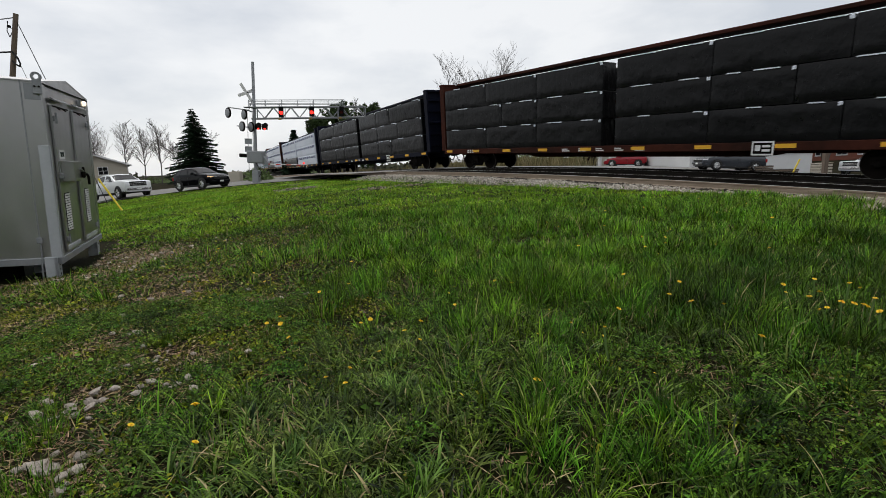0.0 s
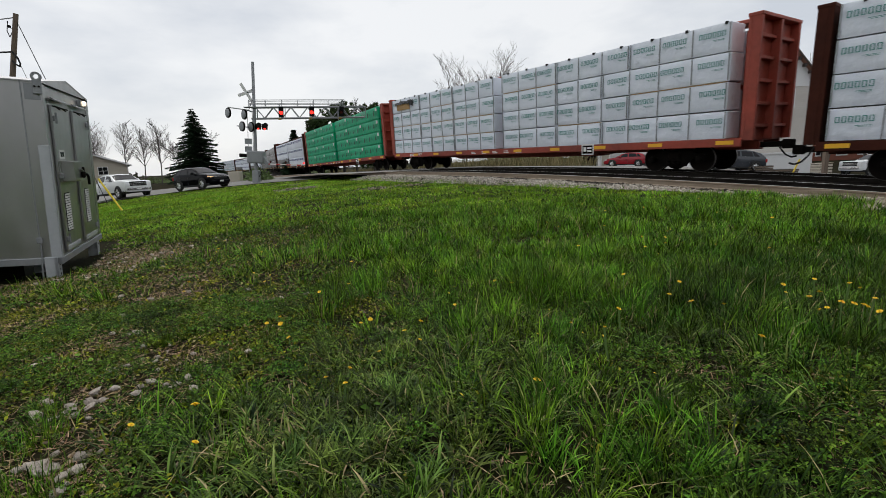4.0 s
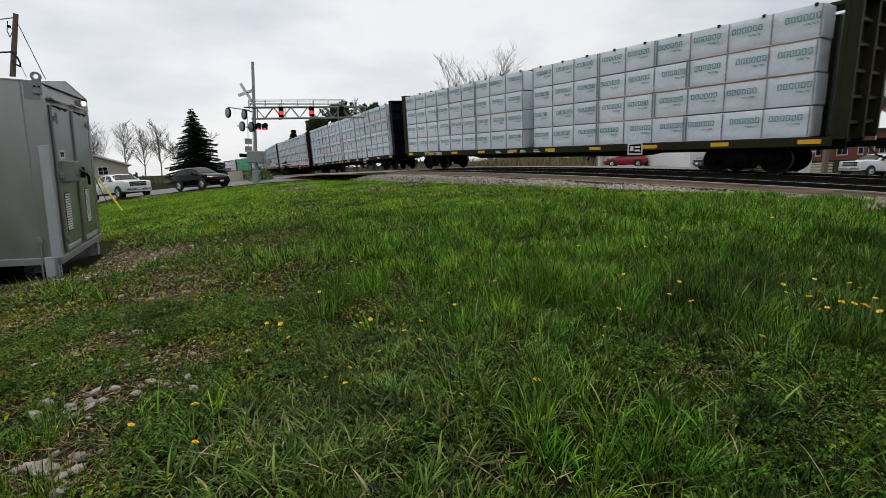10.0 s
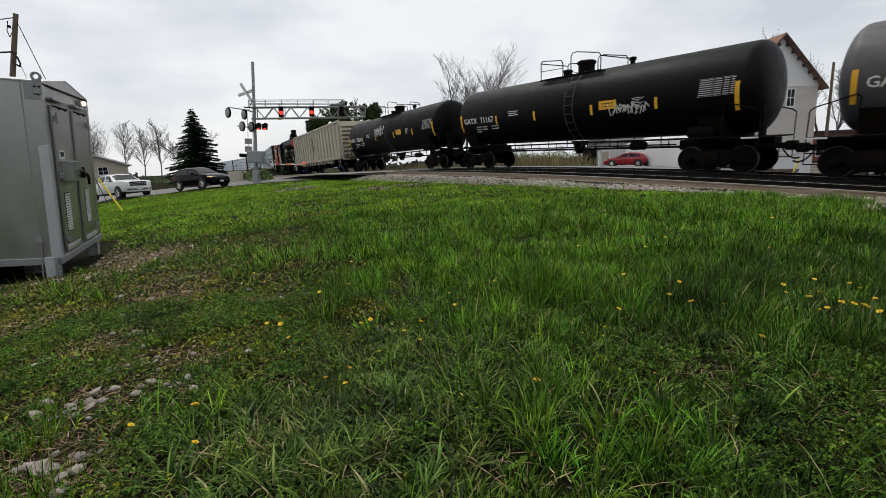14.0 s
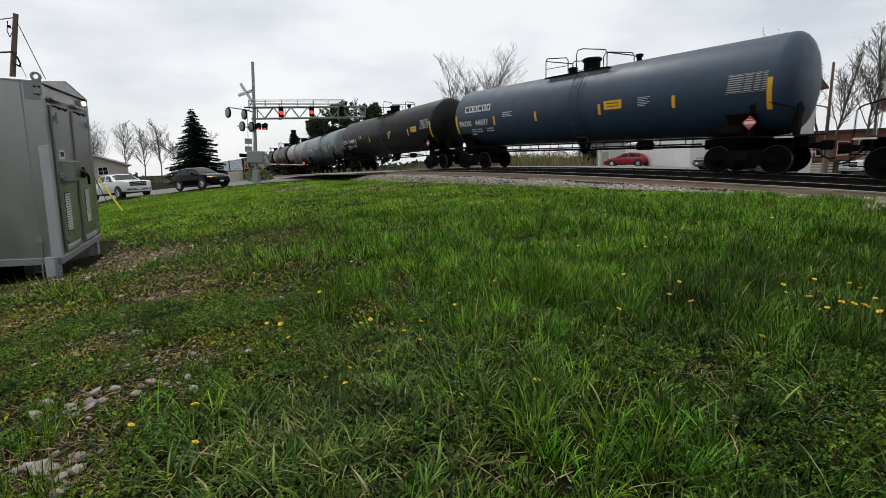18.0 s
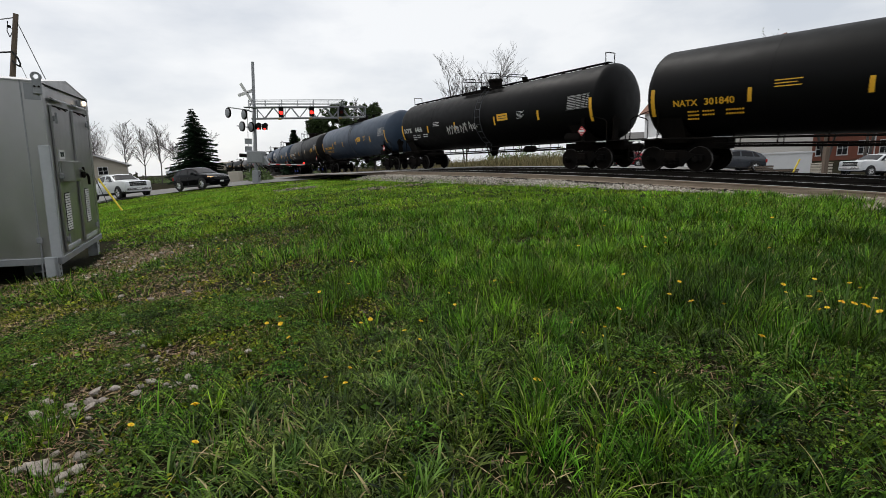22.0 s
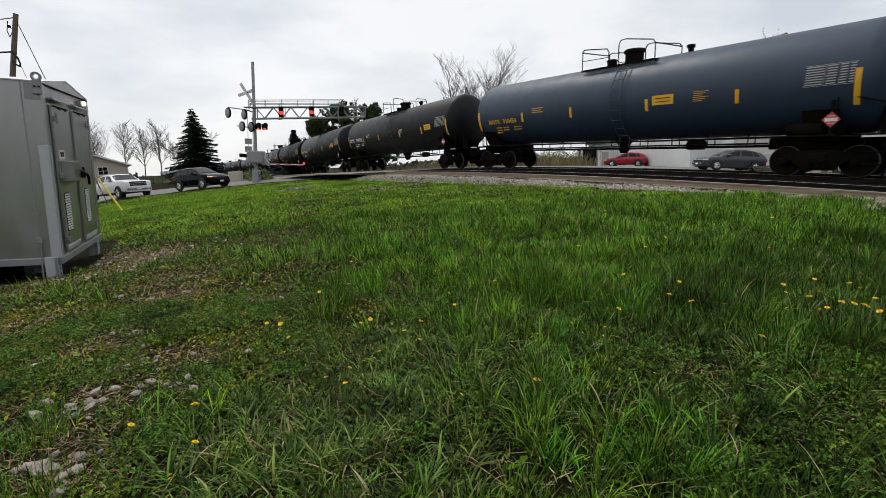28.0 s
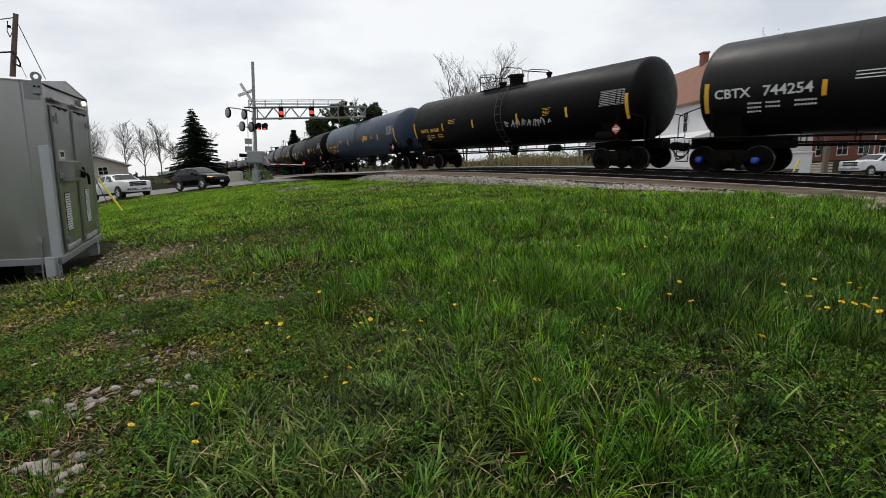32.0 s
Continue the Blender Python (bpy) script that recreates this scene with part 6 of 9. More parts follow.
def hull(rows):
    """A car body through cross-sections: (x, underside, belt, roof, half width); where roof is over the belt a cabin stands."""
    g = Geo()
    vs, n = [], 0
    for x, zb, zt, zr, w in rows:
        f = min(max((zr - zt) / 0.45, 0.0), 1.0)
        wt = w * (0.93 - 0.17 * f)
        half = [(0, zb), (w * 0.88, zb), (w * 0.97, zb + 0.07), (w, zb + (zt - zb) * 0.45), (w * 0.99, zb + (zt - zb) * 0.8), (w * 0.955, zt), (wt, zr - 0.05 * (0.4 + 0.6 * f)), (wt * 0.82, zr), (0, zr + 0.03)]
        ring = half + [(-a, b) for a, b in half[-2:0:-1]]
        n = len(ring)
        vs += [(x, a, b) for a, b in ring]
    fs = []
    for k in range(len(rows) - 1):
        for i in range(n):
            j = (i + 1) % n
            fs.append((k * n + i, k * n + j, (k + 1) * n + j, (k + 1) * n + i))
    fs += [tuple(range(n)), tuple(range((len(rows) - 1) * n, len(rows) * n))[::-1]]
    return g.add(vs, fs)


def cabin_side(rows, x, f, sy, out=0.007):
    """A place on the cabin's side at x, f of the way from belt to roof."""
    xs = [r[0] for r in rows[::-1]]
    zt, zr, w = (float(np.interp(x, xs, [r[k] for r in rows[::-1]])) for k in (2, 3, 4))
    q = min(max((zr - zt) / 0.45, 0.0), 1.0)
    y0, y1 = w * 0.955, w * (0.93 - 0.17 * q)
    z1 = zr - 0.05 * (0.4 + 0.6 * q)
    return (x, sy * (y0 + (y1 - y0) * f + out), zt + (z1 - zt) * f)


def side_window(rows, lo, hi, sy, f0=0.10, f1=0.90, n=5):
    """Glass on the cabin's side between two slanting ends: lo and hi are (front, back) at the belt and at the roof."""
    g = Geo()
    vs = []
    for i in range(n + 1):
        t = i / n
        for f in (f0, f1):
            a = lo[0] + (lo[1] - lo[0]) * t if f == f0 else hi[0] + (hi[1] - hi[0]) * t
            vs.append(cabin_side(rows, a, f, sy))
            vs.append(cabin_side(rows, a, f, sy, -0.01))
    fs = []
    for i in range(n):
        a = 4 * i
        fs += [(a, a + 2, a + 6, a + 4), (a + 1, a + 5, a + 7, a + 3), (a, a + 4, a + 5, a + 1), (a + 2, a + 3, a + 7, a + 6)]
    fs += [(0, 1, 3, 2), (4 * n, 4 * n + 2, 4 * n + 3, 4 * n + 1)]
    return g.add(vs, fs)


def screen(rows, xa, xb):
    """Glass across the car from the station at xa up to the one at xb, just proud of the body."""
    g = Geo()
    vs = []
    for x, f in ((xa, 0.94), (xb, 0.94)):
        xs = [r[0] for r in rows[::-1]]
        zr, zt, w = (float(np.interp(x, xs, [r[k] for r in rows[::-1]])) for k in (3, 2, 4))
        q = min(max((zr - zt) / 0.45, 0.0), 1.0)
        wt = w * (0.93 - 0.17 * q) * 0.92
        for y, dz in ((-wt, -0.03), (-wt * 0.5, 0.012), (wt * 0.5, 0.012), (wt, -0.03)):
            vs.append((x + (0.012 if xa > xb else -0.012), y, zr + dz + 0.02))
    fs = [(i, i + 1, i + 5, i + 4) for i in range(3)]
    return g.add(vs, fs)


SHAPES = {
    # share of the length from the middle, underside, belt, roof, share of the half width
    "suv": [(0.5, 0.36, 0.66, 0.66, 0.70), (0.485, 0.26, 0.80, 0.80, 0.84), (0.44, 0.24, 0.90, 0.90, 0.93), (0.36, 0.24, 0.97, 0.97, 0.98), (0.245, 0.24, 1.00, 1.02, 1.0), (0.20, 0.24, 1.01, 1.10, 1.0),
            (0.055, 0.24, 1.03, 1.46, 1.0), (-0.02, 0.24, 1.03, 1.54, 1.0), (-0.14, 0.24, 1.04, 1.57, 1.0), (-0.28, 0.25, 1.06, 1.53, 1.0), (-0.385, 0.28, 1.08, 1.45, 0.98), (-0.455, 0.32, 1.08, 1.14, 0.95), (-0.485, 0.36, 0.98, 0.99, 0.92), (-0.5, 0.45, 0.80, 0.80, 0.84)],
    "hatch": [(0.5, 0.34, 0.58, 0.58, 0.68), (0.485, 0.22, 0.70, 0.70, 0.83), (0.43, 0.20, 0.80, 0.80, 0.94), (0.35, 0.20, 0.87, 0.87, 0.99), (0.26, 0.20, 0.91, 0.92, 1.0), (0.22, 0.20, 0.92, 0.98, 1.0),
              (0.05, 0.20, 0.94, 1.36, 1.0), (-0.02, 0.20, 0.95, 1.44, 1.0), (-0.13, 0.20, 0.96, 1.47, 1.0), (-0.28, 0.22, 0.98, 1.42, 1.0), (-0.40, 0.25, 1.00, 1.28, 0.97), (-0.465, 0.30, 1.00, 1.04, 0.94), (-0.49, 0.34, 0.90, 0.90, 0.90), (-0.5, 0.42, 0.72, 0.72, 0.82)],
    "crew": [(0.5, 0.55, 1.00, 1.00, 0.88), (0.49, 0.40, 1.16, 1.16, 0.94), (0.46, 0.40, 1.22, 1.22, 0.98), (0.36, 0.40, 1.27, 1.27, 1.0), (0.262, 0.40, 1.29, 1.30, 1.0), (0.245, 0.40, 1.29, 1.36, 1.0),
             (0.135, 0.40, 1.30, 1.80, 1.0), (0.08, 0.40, 1.30, 1.88, 1.0), (-0.05, 0.40, 1.30, 1.90, 1.0), (-0.135, 0.40, 1.30, 1.86, 1.0), (-0.155, 0.40, 1.30, 1.78, 1.0), (-0.168, 0.40, 1.30, 1.31, 1.0), (-0.49, 0.42, 1.30, 1.30, 1.0), (-0.5, 0.55, 1.26, 1.26, 0.97)],
    "cab": [(0.5, 0.52, 0.96, 0.96, 0.88), (0.49, 0.38, 1.10, 1.10, 0.94), (0.46, 0.38, 1.16, 1.16, 0.98), (0.36, 0.38, 1.20, 1.20, 1.0), (0.235, 0.38, 1.22, 1.23, 1.0), (0.215, 0.38, 1.22, 1.30, 1.0),
            (0.09, 0.38, 1.23, 1.74, 1.0), (0.05, 0.38, 1.23, 1.80, 1.0), (-0.02, 0.38, 1.23, 1.82, 1.0), (-0.06, 0.38, 1.23, 1.78, 1.0), (-0.075, 0.38, 1.23, 1.70, 1.0), (-0.085, 0.38, 1.23, 1.24, 1.0), (-0.49, 0.40, 1.23, 1.23, 1.0), (-0.5, 0.52, 1.20, 1.20, 0.97)],
}
# side windows: (front, back) at the belt, then at the roof, in shares of the length
GLAZING = {"suv": [((0.165, -0.06), (0.045, -0.06)), ((-0.085, -0.27), (-0.085, -0.25)), ((-0.285, -0.385), (-0.265, -0.33))],
           "hatch": [((0.17, -0.06), (0.04, -0.06)), ((-0.085, -0.27), (-0.085, -0.25)), ((-0.285, -0.37), (-0.265, -0.31))],
           "crew": [((0.215, 0.035), (0.125, 0.035)), ((0.01, -0.135), (0.01, -0.13))],
           "cab": [((0.185, -0.055), (0.085, -0.05))]}


def road_wheel(parent, x, y, r, rim):
    w = part("wheel", Geo().lathe([(-0.10, r * 0.66), (-0.11, r * 0.92), (-0.08, r), (0.08, r), (0.11, r * 0.92), (0.10, r * 0.66), (-0.10, r * 0.66)], 22, "y", caps=False), M_RUBBER, parent, "black tyre", m=pose(x, y, r))
    g = Geo().lathe([(-0.09, r * 0.67), (-0.07, r * 0.6), (0.07, r * 0.6), (0.09, r * 0.67)], 20, "y", caps=False)
    g.lathe([(-0.07, 0.0), (-0.07, r * 0.18), (0.07, r * 0.18), (0.07, 0.0)], 12, "y")
    for k in range(10):
        a = 2 * math.pi * k / 10
        g.cyl((0, 0.075, 0), (r * 0.62 * math.cos(a), 0.06, r * 0.62 * math.sin(a)), 0.035, n=5)
        g.cyl((0, -0.06, 0), (r * 0.62 * math.cos(a), -0.06, r * 0.62 * math.sin(a)), 0.035, n=5)
    part("rim", g, rim, w)


def vehicle(name, label, category, paint, L, W, kind, m, lit=False, rim=M_CHROME, r=0.34):
    car = thing(name, label, category, "vehicles by the crossing", m=m)
    h, w = L / 2, W / 2
    rows = [(a * L, zb, zt, zr, b * w) for a, zb, zt, zr, b in SHAPES[kind]]
    truck = kind in ("crew", "cab")
    gb = rows[6][1]
    belt = rows[4][2]
    part("body", hull(rows), paint, car)
    for sy in (-1, 1):
        for lo, hi in GLAZING[kind]:
            part("side_window", side_window(rows, [a * L for a in lo], [a * L for a in hi], sy), M_GLASS, car, "dark side glass")
    part("windscreen", screen(rows, rows[5][0] - 0.02, rows[6][0] + 0.02), M_GLASS, car, "dark windscreen")
    if truck:
        part("rear_window", screen(rows, rows[11][0] + 0.03, rows[10][0] - 0.01), M_GLASS, car)
    else:
        part("rear_window", screen(rows, rows[11][0] + 0.04, rows[10][0] - 0.04), M_GLASS, car)
    nose = lambda x: float(np.interp(x, [q[0] for q in rows[::-1]], [q[4] for q in rows[::-1]]))
    for sy in (-1, 1):
        xm = rows[5][0] - 0.10 * L
        part("mirror", Geo().box(xm - 0.10, xm + 0.10, sy * (w + 0.09) - 0.10, sy * (w + 0.09) + 0.10, belt + 0.04, belt + 0.20, 0.04), paint, car)
        x0, x1 = h - 0.07 * L, h - 0.012 * L
        z0, z1 = (belt - 0.28, belt - 0.10) if truck else (belt - 0.30, belt - 0.17)
        part("headlight", Geo().add([(x1, sy * nose(x1) * 0.62, z0), (x1, sy * nose(x1) * 1.0, z0 + 0.02), (x0, sy * (nose(x0) + 0.005), z0 + 0.06), (x0, sy * (nose(x0) + 0.005), z1 + 0.02), (x1, sy * nose(x1) * 1.0, z1 - 0.03), (x1, sy * nose(x1) * 0.62, z1 - 0.06),
                                    (x0, sy * nose(x0) * 0.6, z1), (x0, sy * nose(x0) * 0.6, z0)], [(0, 1, 4, 5), (1, 2, 3, 4), (5, 4, 3, 6), (0, 7, 2, 1), (0, 5, 6, 7), (2, 7, 6, 3)]), M_AMBER if lit and sy < 0 else M_HEAD, car, "lit headlight" if lit and sy < 0 else "clear headlight")
        part("tail_light", Geo().box(-h + 0.0, -h + 0.16, sy * w * 0.86 - 0.08, sy * w * 0.86 + 0.08, belt - 0.26, belt - 0.02, 0.03), M_TAIL, car)
        for lo, hi in GLAZING[kind][:2]:
            part("door_seam", Geo().box(lo[1] * L - 0.02, lo[1] * L - 0.008, sy * (w + 0.001) - 0.004, sy * (w + 0.001) + 0.004, gb + 0.14, belt - 0.05), M_RUBBER, car)
            part("door_handle", Geo().box(lo[1] * L + 0.04, lo[1] * L + 0.20, sy * (w + 0.01) - 0.015, sy * (w + 0.01) + 0.015, belt - 0.16, belt - 0.12, 0.01), M_CHROME if truck else paint, car)
        ax = (h - 0.205 * L, -h + 0.19 * L) if not truck else (h - 0.165 * L, -h + 0.21 * L)
        for x in ax:
            part("wheel_arch", Geo().lathe([(-0.012, r + 0.075), (0.012, r + 0.075)], 24, "y", (x, sy * (w + 0.002), r)), M_RUBBER, car)
            road_wheel(car, x, sy * (w - 0.03), r, rim)
    zg = belt - 0.46 if truck else belt - 0.42
    part("grille", Geo().box(h - 0.10, h + 0.012, -w * 0.60, w * 0.60, zg, zg + (0.34 if truck else 0.20), 0.02), M_RUBBER, car, "black grille")
    for q in ((0.10, 0.20) if truck else (0.17,)):
        part("grille_bar", Geo().box(h - 0.08, h + 0.024, -w * 0.60, w * 0.60, zg + q, zg + q + 0.035, 0.008), M_CHROME, car)
    part("bumper", Geo().box(h - 0.14, h + 0.045, -w * 0.84, w * 0.84, gb + 0.12, gb + 0.30, 0.04), M_CHROME if truck else paint, car)
    part("number_plate", Geo().box(h + 0.046, h + 0.055, -0.15, 0.15, gb + 0.15, gb + 0.26), M_WHITE, car, "plain white plate")
    part("number_plate", Geo().box(-h - 0.012, -h + 0.02, -0.15, 0.15, belt - 0.42, belt - 0.30), M_WHITE, car, "plain white plate")
    part("sill", Geo().box(-h + 0.2, h - 0.25, -w * 0.96, w * 0.96, gb - 0.04, gb + 0.10, 0.02), M_RUBBER, car, "black lower cladding")
    if truck:
        part("bed_opening", Geo().box(-h + 0.12, rows[11][0] - 0.06, -w * 0.82, w * 0.82, belt + 0.02, belt + 0.05), M_RUBBER, car, "dark open load bed")
    return car


def on_road(x, y, rz, lift=0.05):
    a = radians(rz)
    d = Vector((math.cos(a), math.sin(a)))
    z0, z1 = gz(x - d.x * 1.4, y - d.y * 1.4), gz(x + d.x * 1.4, y + d.y * 1.4)
    return pose(x, y, (z0 + z1) / 2 + lift) @ pose(0, 0, 0, 0, 0, rz) @ pose(0, 0, 0, 0, -math.degrees(math.atan2(z1 - z0, 2.8)), 0)


vehicle("suv", "glossy black compact SUV waiting on the road", "car", M_CARBLACK, 4.25, 1.78, "suv", on_road(-17.55, 34.7, -27), lit=True, r=0.35)
vehicle("pickup_truck", "white crew-cab pickup truck waiting on the road", "pickup truck", M_CARWHITE, 5.9, 2.06, "crew", on_road(-25.5, 37.3, -30), r=0.43)
vehicle("car", "dark grey hatchback parked beyond the tracks", "car", M_CARGREY, 4.45, 1.78, "hatch", on_road(20.9, 34.0, 178), r=0.33)
vehicle("car", "red hatchback parked beyond the tracks", "car", M_CARRED, 4.3, 1.78, "hatch", on_road(20.2, 51.0, 152), r=0.33)
vehicle("car", "black crossover parked beside a red car", "car", M_CARBLACK, 4.4, 1.82, "suv", on_road(25.2, 52.0, -75), r=0.34)
vehicle("pickup_truck", "white two-door pickup truck parked beyond the tracks", "pickup truck", M_CARWHITE, 5.4, 2.0, "cab", on_road(36.1, 38.6, 188), r=0.39)

# ---- houses ----
M_SIDING = mat("white_clapboard", (0.50, 0.47, 0.43), (0.42, 0.39, 0.36), rough=0.7, scale=3, stretch=(0.3, 0.3, 3))
M_SIDINGW = mat("bright_white_board", (0.66, 0.66, 0.66), (0.56, 0.56, 0.56), rough=0.65, scale=3)
M_ROOFRED = mat("faded_red_shingle", (0.24, 0.115, 0.075), (0.17, 0.085, 0.06), rough=0.9, scale=5, bump=0.3)
M_ROOFGREY = mat("grey_shingle", (0.10, 0.095, 0.09), (0.07, 0.066, 0.062), rough=0.9, scale=5, bump=0.3)
M_BRICK = mat("red_brick", (0.23, 0.075, 0.045), (0.15, 0.06, 0.04), rough=0.85, scale=8, bump=0.3)
M_STUCCO = mat("beige_siding", (0.44, 0.40, 0.33), (0.38, 0.345, 0.28), rough=0.8, scale=3, stretch=(0.3, 0.3, 3))
M_DARKTRIM = mat("dark_trim", (0.06, 0.045, 0.04), rough=0.7)


def house_window(parent, x0, x1, z0, z1, y, m=None):
    """A sash window set on a wall that faces -y."""
    f = Geo()
    f.box(x0 - 0.09, x0, y - 0.05, y + 0.02, z0 - 0.09, z1 + 0.09).box(x1, x1 + 0.09, y - 0.05, y + 0.02, z0 - 0.09, z1 + 0.09)
    f.box(x0, x1, y - 0.05, y + 0.02, z1, z1 + 0.09).box(x0, x1, y - 0.05, y + 0.02, z0 - 0.09, z0)
    w = part("window", f, M_SIDINGW, parent, "white sash window", m=m)
    part("pane", Geo().box(x0, x1, y - 0.015, y - 0.004, z0, z1), M_GLASS, w)
    zm = (z0 + z1) / 2
    part("glazing_bar", Geo().box(x0, x1, y - 0.035, y - 0.015, zm - 0.03, zm + 0.03).box((x0 + x1) / 2 - 0.02, (x0 + x1) / 2 + 0.02, y - 0.03, y - 0.015, z0, z1), M_SIDINGW, w)
    part("sill", Geo().box(x0 - 0.13, x1 + 0.13, y - 0.10, y + 0.02, z0 - 0.14, z0 - 0.09), M_SIDINGW, w)


hx0, hx1, hy0, hy1, hz = 24.76, 31.35, 39.6, 57.0, -2.2
he, ha, hm = 5.55, 9.15, 28.06
house = thing("house", "white clapboard gabled house with faded red roof", "house", "houses")
part("wall", Geo().prism([(hx0, hz), (hx1, hz), (hx1, he), (hm, ha), (hx0, he)], hy0, hy1), M_SIDINGW, house, "white clapboard walls")
for k in range(44):
    z = hz + 0.9 + k * 0.155
    if z < 5.25:
        part("clapboard", Geo().prism([(hy0 - 0.03, z), (hy0 - 0.006, z + 0.15), (hy0, z + 0.15), (hy0, z)], hx0 - 0.01, hx1 + 0.01, "yz"), M_SIDING, house)
for k in range(58):
    z = hz + 0.9 + k * 0.16
    if z < he - 0.1:
        part("clapboard", Geo().prism([(hx0 - 0.03, z), (hx0 - 0.006, z + 0.155), (hx0, z + 0.155), (hx0, z)], hy0, hy1), M_SIDINGW, house)
part("trim_band", Geo().box(hx0 - 0.04, hx1 + 0.04, hy0 - 0.06, hy0, 5.28, 5.42), M_SIDINGW, house)
roof = part("roof", Geo().prism([(hx0 - 0.5, he - 0.62), (hm, ha + 0.06), (hx1 + 0.5, he - 0.62), (hx1 + 0.5, he - 0.48), (hm, ha + 0.24), (hx0 - 0.5, he - 0.48)], hy0 - 0.45, hy1 + 0.4), M_ROOFRED, house, "faded red shingle roof")
part("fascia", Geo().prism([(hx0 - 0.52, he - 0.66), (hm, ha + 0.02), (hx1 + 0.52, he - 0.66), (hx1 + 0.52, he - 0.5), (hm, ha + 0.2), (hx0 - 0.52, he - 0.5)], hy0 - 0.5, hy0 - 0.452), M_DARKTRIM, house, "dark raked fascia")
for sx, n in ((-1, 6), (1, 6)):
    for k in range(n):
        t = 0.12 + k * 0.15
        x = hm + sx * t * (hm - hx0)
        z = ha - t * (ha - he) - 0.05
        part("eave_bracket", Geo().box(x - 0.06, x + 0.06, hy0 - 0.42, hy0 - 0.02, z - 0.28, z - 0.04), M_DARKTRIM, house)
part("chimney", Geo().box(27.8, 28.4, 50.6, 51.3, 8.4, 10.45, 0.02).box(27.72, 28.48, 50.52, 51.38, 10.3, 10.5, 0.02), M_BRICK, roof, "red brick chimney")
house_window(house, 27.60, 28.22, 6.15, 7.65, hy0)
house_window(house, 26.15, 26.75, 3.75, 5.05, hy0 - 0.035)
house_window(house, 28.85, 29.42, 3.75, 5.05, hy0 - 0.035)
house_window(house, -0.4, 0.4, 2.4, 4.2, 0, m=pose(hx0 - 0.035, 47.5, 0, 0, 0, -90))
house_window(house, -0.4, 0.4, 2.4, 4.2, 0, m=pose(hx0 - 0.035, 53.0, 0, 0, 0, -90))
part("lean_to", Geo().prism([(hx0 - 2.6, hz), (hx0 + 0.1, hz), (hx0 + 0.1, 2.3), (hx0 - 2.6, 1.6)], hy0 + 2.0, hy1 - 1), M_SIDINGW, house, "white lean-to wing")
part("porch", Geo().box(26.0, 30.2, hy0 - 1.6, hy0 - 0.1, hz, -0.1, 0.02).box(25.9, 30.3, hy0 - 1.7, hy0, -0.1, 0.02), M_SIDINGW, house, "low white porch")

lh = thing("house", "beige house with a white-trimmed gable roof", "house", "houses", m=pose(-51.6, 73.6, 0, 0, 0, 36))
part("wall", Geo().prism([(-6.2, -3), (2.7, -3), (2.7, 2.35), (-1.4, 3.75), (-6.2, 2.2)], 0, 9), M_STUCCO, lh, "beige siding walls")
part("roof", Geo().prism([(-6.6, 1.95), (-1.4, 3.78), (3.2, 2.12), (3.2, 2.3), (-1.4, 4.0), (-6.6, 2.12)], -0.5, 9.4), M_ROOFGREY, lh, "grey shingle roof")
part("fascia", Geo().prism([(-6.62, 1.9), (-1.4, 3.74), (3.22, 2.06), (3.22, 2.26), (-1.4, 3.96), (-6.62, 2.1)], -0.56, -0.5), M_SIDINGW, lh, "white fascia")
house_window(lh, -1.15, 0.0, 0.9, 2.0, 0)
part("downpipe", Geo().cyl((2.62, -0.06, -2), (2.62, -0.06, 2.2), 0.05, n=6), M_SIDINGW, lh)

bb = thing("brick_building", "low red brick building with dark windows", "building", "houses", m=pose(52.5, 60.8, -3.2, 0, 0, -4))
part("wall", Geo().box(-7.5, 14, 0, 10, 0, 5.2), M_BRICK, bb)
part("roof", Geo().box(-7.8, 14.3, -0.3, 10.3, 5.2, 5.5), M_DARKTRIM, bb)
for k in range(5):
    house_window(bb, -6.2 + k * 2.6, -5.0 + k * 2.6, 2.4, 4.0, 0)
part("loading_door", Geo().box(8.0, 11.0, -0.04, 0.02, 0.2, 3.4), M_SIDINGW, bb)

wb_ = thing("white_building", "long low white sided building with sheds in front", "building", "houses", m=pose(32.0, 62.0, -2.2, 0, 0, 0))
part("wall", Geo().box(-9.5, 9.0, 0, 9, 0, 4.2), M_SIDINGW, wb_)
part("roof", Geo().prism([(-0.4, 4.2), (9.4, 4.2), (9.4, 4.35), (4.5, 5.6), (-0.4, 4.35)], -9.9, 9.4, "yz"), M_ROOFGREY, wb_)
for k in range(28):
    part("siding_board", Geo().prism([(-0.03, 0.2 + k * 0.14), (-0.004, 0.335 + k * 0.14), (0, 0.335 + k * 0.14), (0, 0.2 + k * 0.14)], -9.5, 9.0, "yz"), M_SIDINGW, wb_)

# ---- small things beyond the tracks ----
ks = thing("bus_shelter", "white framed shelter with open front", "shelter", m=pose(18.2, 56.4, gz(18.2, 56.4)))
for x, y in ((-1.15, 0), (1.15, 0), (-1.15, 1.3), (1.15, 1.3)):
    part("post", Geo().box(x - 0.09, x + 0.09, y - 0.09, y + 0.09, 0, 2.3), M_SIDINGW, ks)
part("roof", Geo().box(-1.4, 1.4, -0.3, 1.6, 2.3, 2.5, 0.02), M_SIDINGW, ks)
part("base_rail", Geo().box(-1.2, 1.2, -0.05, 0.05, 0.02, 0.22).box(-1.2, -1.1, 0, 1.3, 0.02, 0.22), M_SIDINGW, ks)
part("back_panel", Geo().box(-1.1, 1.1, 1.28, 1.32, 0.2, 2.2), M_GLASS, ks)
